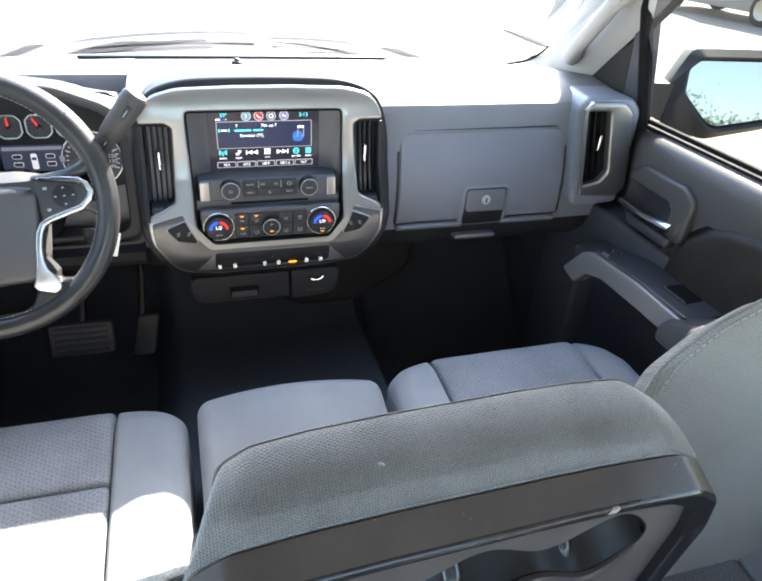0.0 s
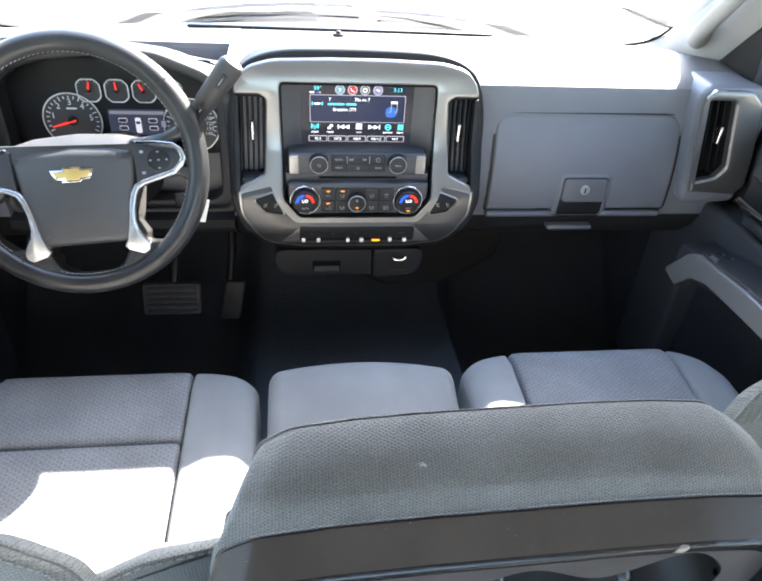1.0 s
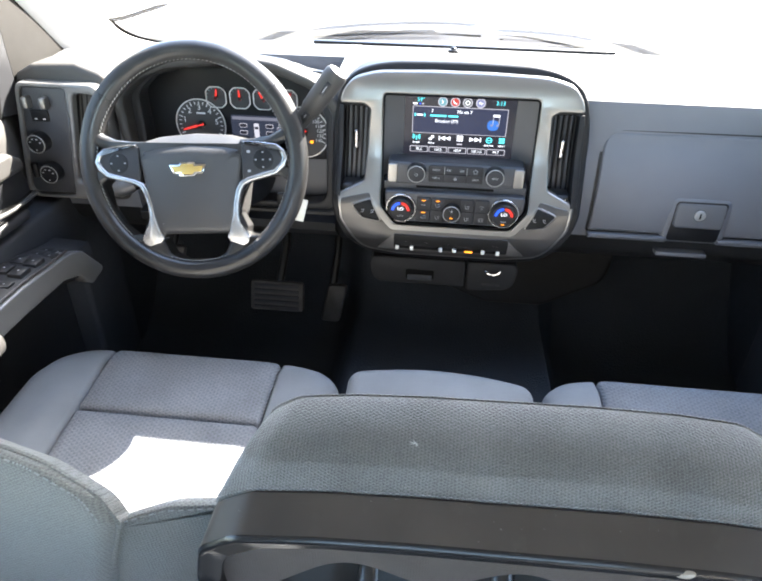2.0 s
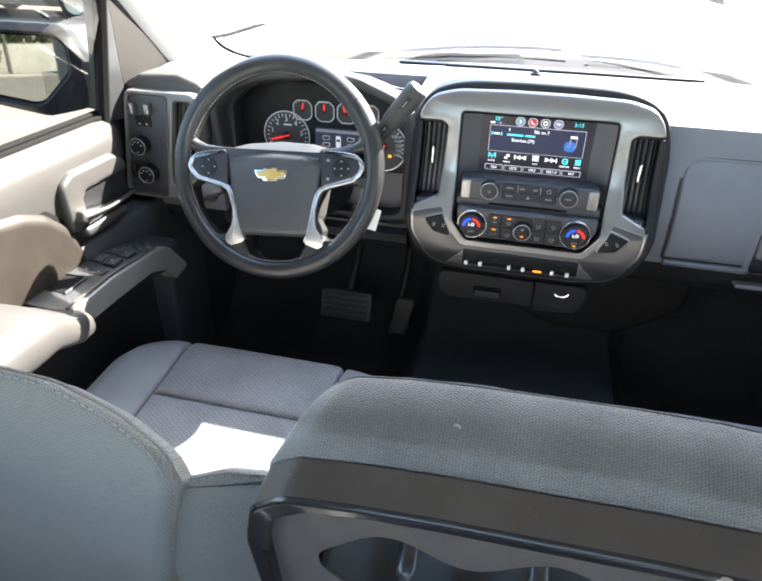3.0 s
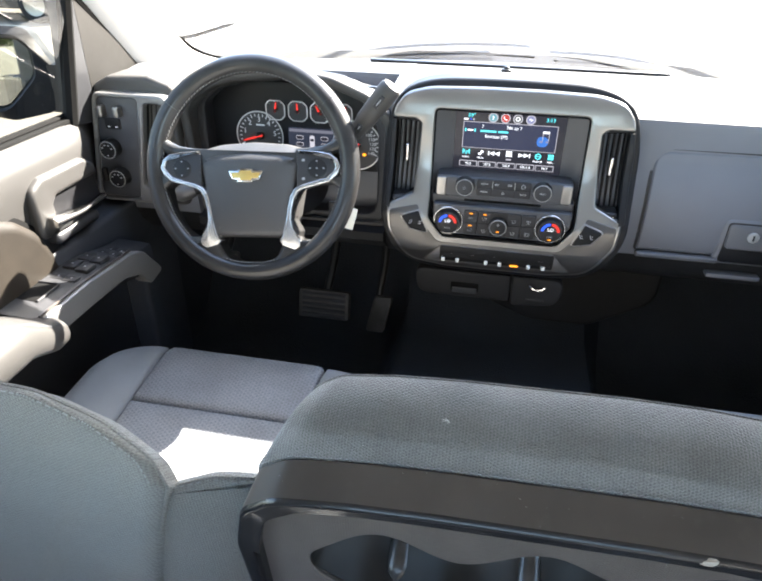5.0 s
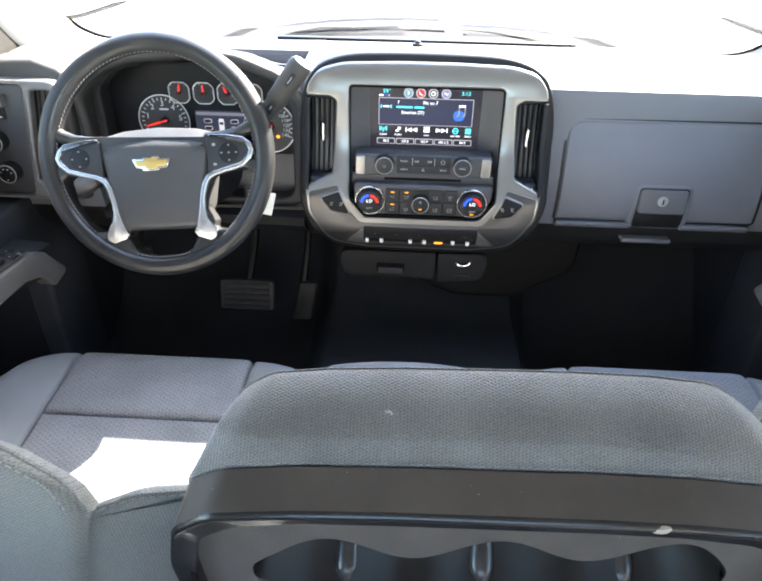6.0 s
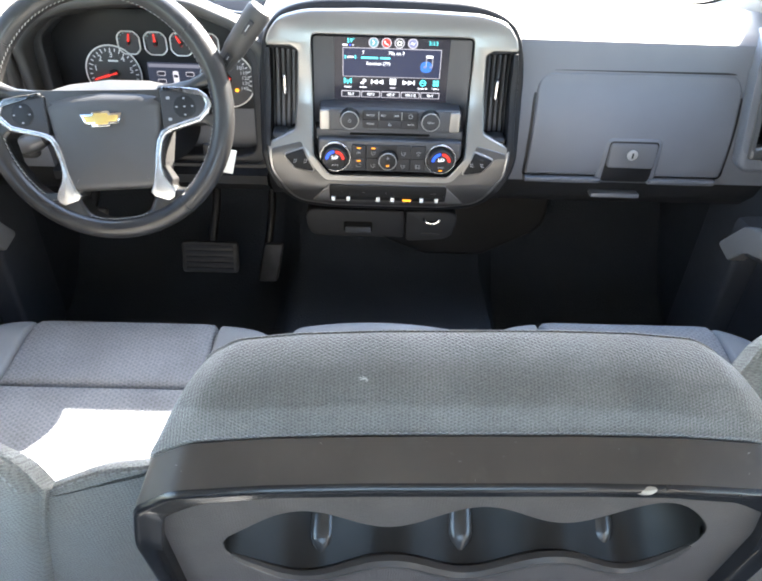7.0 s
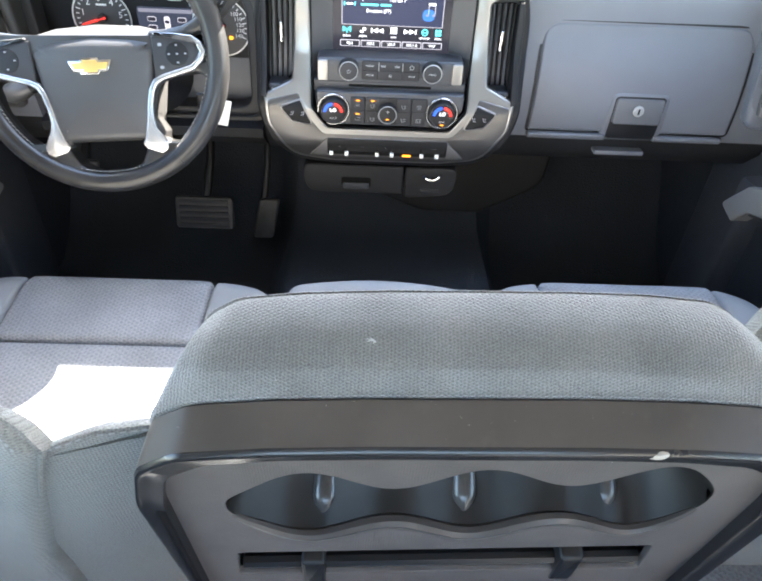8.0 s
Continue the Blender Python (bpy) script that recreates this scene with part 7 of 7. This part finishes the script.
# ---- outside ----
ZG = -0.78
bm = fresh()
vs = [bm.verts.new((sx * 900, sy * 900, ZG)) for sx, sy in ((-1, -1), (1, -1), (1, 1), (-1, 1))]
bm.faces.new(vs)
single("ground", bm, M_GROUND, "sunlit tan concrete parking lot", "ground", "structure")


def car(name, x, y, turn, paint, long, wide, high, label, pickup=False):
    """A parked vehicle: body, glazed cabin, wheels and lamps."""
    t = thing(name, (0, 0, 0), label, "car", "parked cars")
    h0, hb = 0.28, high * 0.56
    bm = fresh()
    prof = [(-long / 2, 0.45), (-long / 2 + 0.03, hb - 0.05), (-long / 2 + 0.12, hb), (long * 0.20, hb + 0.02), (long / 2 - 0.25, hb - 0.06), (long / 2 - 0.04, hb - 0.20), (long / 2, 0.48), (long / 2 - 0.05, h0), (-long / 2 + 0.05, h0)]
    rings = [[(sx, u, v) for u, v in prof] for sx in (-wide / 2 + 0.05,)]
    rings = [[(s * (wide / 2 - e), u * (1 - e * 0.1), v - e * 0.4 * (v > 0.7)) for u, v in prof] for s, e in ((-1, 0.07), (-1, 0.0), (1, 0.0), (1, 0.07))]
    loft(bm, rings)
    part("body", bm, paint, t)
    bm = fresh()
    c0, c1 = (-long * 0.12, long * 0.24) if pickup else (-long * 0.44, long * 0.22)
    rings = [[(s * (wide / 2 - 0.06 - k * 0.16), u, v) for s, u in ((-1, c0 + k * 0.15), (1, c0 + k * 0.15), (1, c1 - k * 0.55), (-1, c1 - k * 0.55))] for k, v in ((0, hb - 0.02), (1, high - 0.06))]
    loft(bm, rings)
    part("cabin_glass", bm, M_CARDARK, t, "dark tinted cabin glass")
    bm = fresh()
    box(bm, -wide / 2 + 0.20, wide / 2 - 0.20, c0 + 0.12, c1 - 0.52, high - 0.08, high, 0.03, 3)
    part("roof", bm, paint, t)
    for s in (-1, 1):
        for u in (-long * 0.31, long * 0.32):
            bm = fresh()
            rings = [ring((s * (wide / 2 - 0.24 + a), u, 0.38), (0, 1, 0), (0, 0, 1), rr, rr, 28) for a, rr in ((0, 0.34), (0.02, 0.38), (0.22, 0.38), (0.25, 0.34), (0.25, 0.25), (0.22, 0.24))]
            loft(bm, rings)
            w = part("tyre", bm, M_TYRE, t, "black tyre")
            bm = fresh()
            rings = [ring((s * (wide / 2 - 0.24 + a), u, 0.38), (0, 1, 0), (0, 0, 1), rr, rr, 28) for a, rr in ((0.20, 0.245), (0.245, 0.245), (0.235, 0.20), (0.225, 0.06), (0.235, 0.05))]
            loft(bm, rings)
            part("wheel_rim", bm, M_SILVER, w, "alloy rim")
        bm = fresh()
        box(bm, s * wide * 0.36 - 0.16, s * wide * 0.36 + 0.16, long / 2 - 0.16, long / 2 - 0.02, hb - 0.32, hb - 0.18, 0.04, 3)
        part("headlight", bm, M_CHROME, t, "clear headlight")
    m = Matrix.Translation((x, y, ZG)) @ pose(0, 0, 0, 0, 0, turn)
    t.matrix_basis = m
    for o in t.children:
        o.matrix_parent_inverse = Matrix.Identity(4)
    return t


car("parked_suv", 14.1, 13.4, 4, M_CARGREY, 4.9, 2.0, 1.75, "dark brown-grey parked sport utility car")
car("parked_sedan", -11.6, 12.5, 93, M_CARDARK, 4.8, 1.9, 1.5, "dark parked sedan on the sunlit lot")
car("parked_pickup", -8.3, 15.6, 75, M_WHITE, 5.6, 2.0, 1.9, "white parked pickup seen past the windscreen", True)
car("parked_suv", 3.6, -33.5, 82, M_WHITE, 4.9, 2.0, 1.75, "white parked sport utility car behind the truck")
car("parked_sedan", -6.8, -43.2, 86, M_CARGREY, 4.7, 1.9, 1.5, "grey parked sedan behind the truck")

bm = fresh()
box(bm, -60, 60, -46.3, -46.0, ZG, ZG + 1.75, 0.02)
single("wall_lot", bm, M_WALL, "low pale wall along the back of the lot", "wall", "structure")
bm = fresh()
box(bm, -50, 50, -40.2, -40.0, ZG, ZG + 0.15, 0.03, 2)
single("kerb", bm, M_WALL, "pale concrete kerb", "kerb", "structure")


def tree(x, y, h, seed):
    rnd = random.Random(seed)
    t = thing("tree", (x, y, ZG), "leafy green tree behind the lot", "tree", "trees behind the lot")
    bm = fresh()
    tube(bm, [(x, y, ZG), (x + rnd.uniform(-.2, .2), y, ZG + h * 0.3), (x + rnd.uniform(-.4, .4), y + rnd.uniform(-.3, .3), ZG + h * 0.75)], [h * 0.035, h * 0.025, h * 0.008], 10)
    tips = []
    for k in range(9):
        a, z = rnd.uniform(0, 6.28), ZG + h * rnd.uniform(0.3, 0.62)
        e = Vector((x + math.cos(a) * h * 0.28, y + math.sin(a) * h * 0.28, z + h * rnd.uniform(0.12, 0.28)))
        tube(bm, [(x, y, z), tuple((Vector((x, y, z)) + e) / 2 + Vector((0, 0, h * 0.03))), tuple(e)], [h * 0.014, h * 0.009, h * 0.004], 6)
        tips.append(e)
    tips.append(Vector((x, y, ZG + h * 0.85)))
    part("trunk", bm, M_BARK, t, "bare brown trunk and limbs")
    verts, faces = [], []
    for e in tips:
        for k in range(200):
            d = Vector((rnd.gauss(0, 1), rnd.gauss(0, 1), rnd.gauss(0, 0.8)))
            c_ = e + d * h * 0.085
            u = Vector((rnd.uniform(-1, 1), rnd.uniform(-1, 1), rnd.uniform(-1, 1))).normalized() * rnd.uniform(0.07, 0.16)
            v = u.orthogonal().normalized() * 0.06
            i = len(verts)
            verts += [c_ - u, c_ + v, c_ + u, c_ - v]
            faces.append((i, i + 1, i + 2, i + 3))
    me = bpy.data.meshes.new("crown")
    me.from_pydata(verts, [], faces)
    me.materials.append(M_LEAF)
    ob = new("crown", me)
    ob.parent = t
    ob.matrix_parent_inverse = Matrix.Translation(-BASE[t])
    tagged(ob, "loose green leaves", kind="stuff")


for k, (x, y, h) in enumerate(((-1.6, -50, 6.5), (-4.5, -51, 7.5), (-7.6, -49.5, 6), (-10.5, -52, 8), (1.5, -51.5, 7.0), (4.6, -50, 6.5), (-14, -51, 7.5), (-18, -52, 8), (-6.0, -54, 9), (0, -55, 9), (-2.4, -42.5, 2.3), (-3.1, -47.6, 4.6), (-1.2, -47.9, 4.2), (-5.4, -47.8, 4.8), (0.6, -47.5, 4.4), (2.6, -47.9, 4.8), (-7.2, -47.6, 4.5))):
    tree(x, y, h, k)
bm = fresh()
tube(bm, [(-1.0, -43, ZG), (-1.05, -43, ZG + 4.5), (-1.1, -43, ZG + 9)], [0.11, 0.09, 0.07], 10)
single("lamp_post", bm, M_DSILVER, "tall grey lot lamp post", "lamp post")
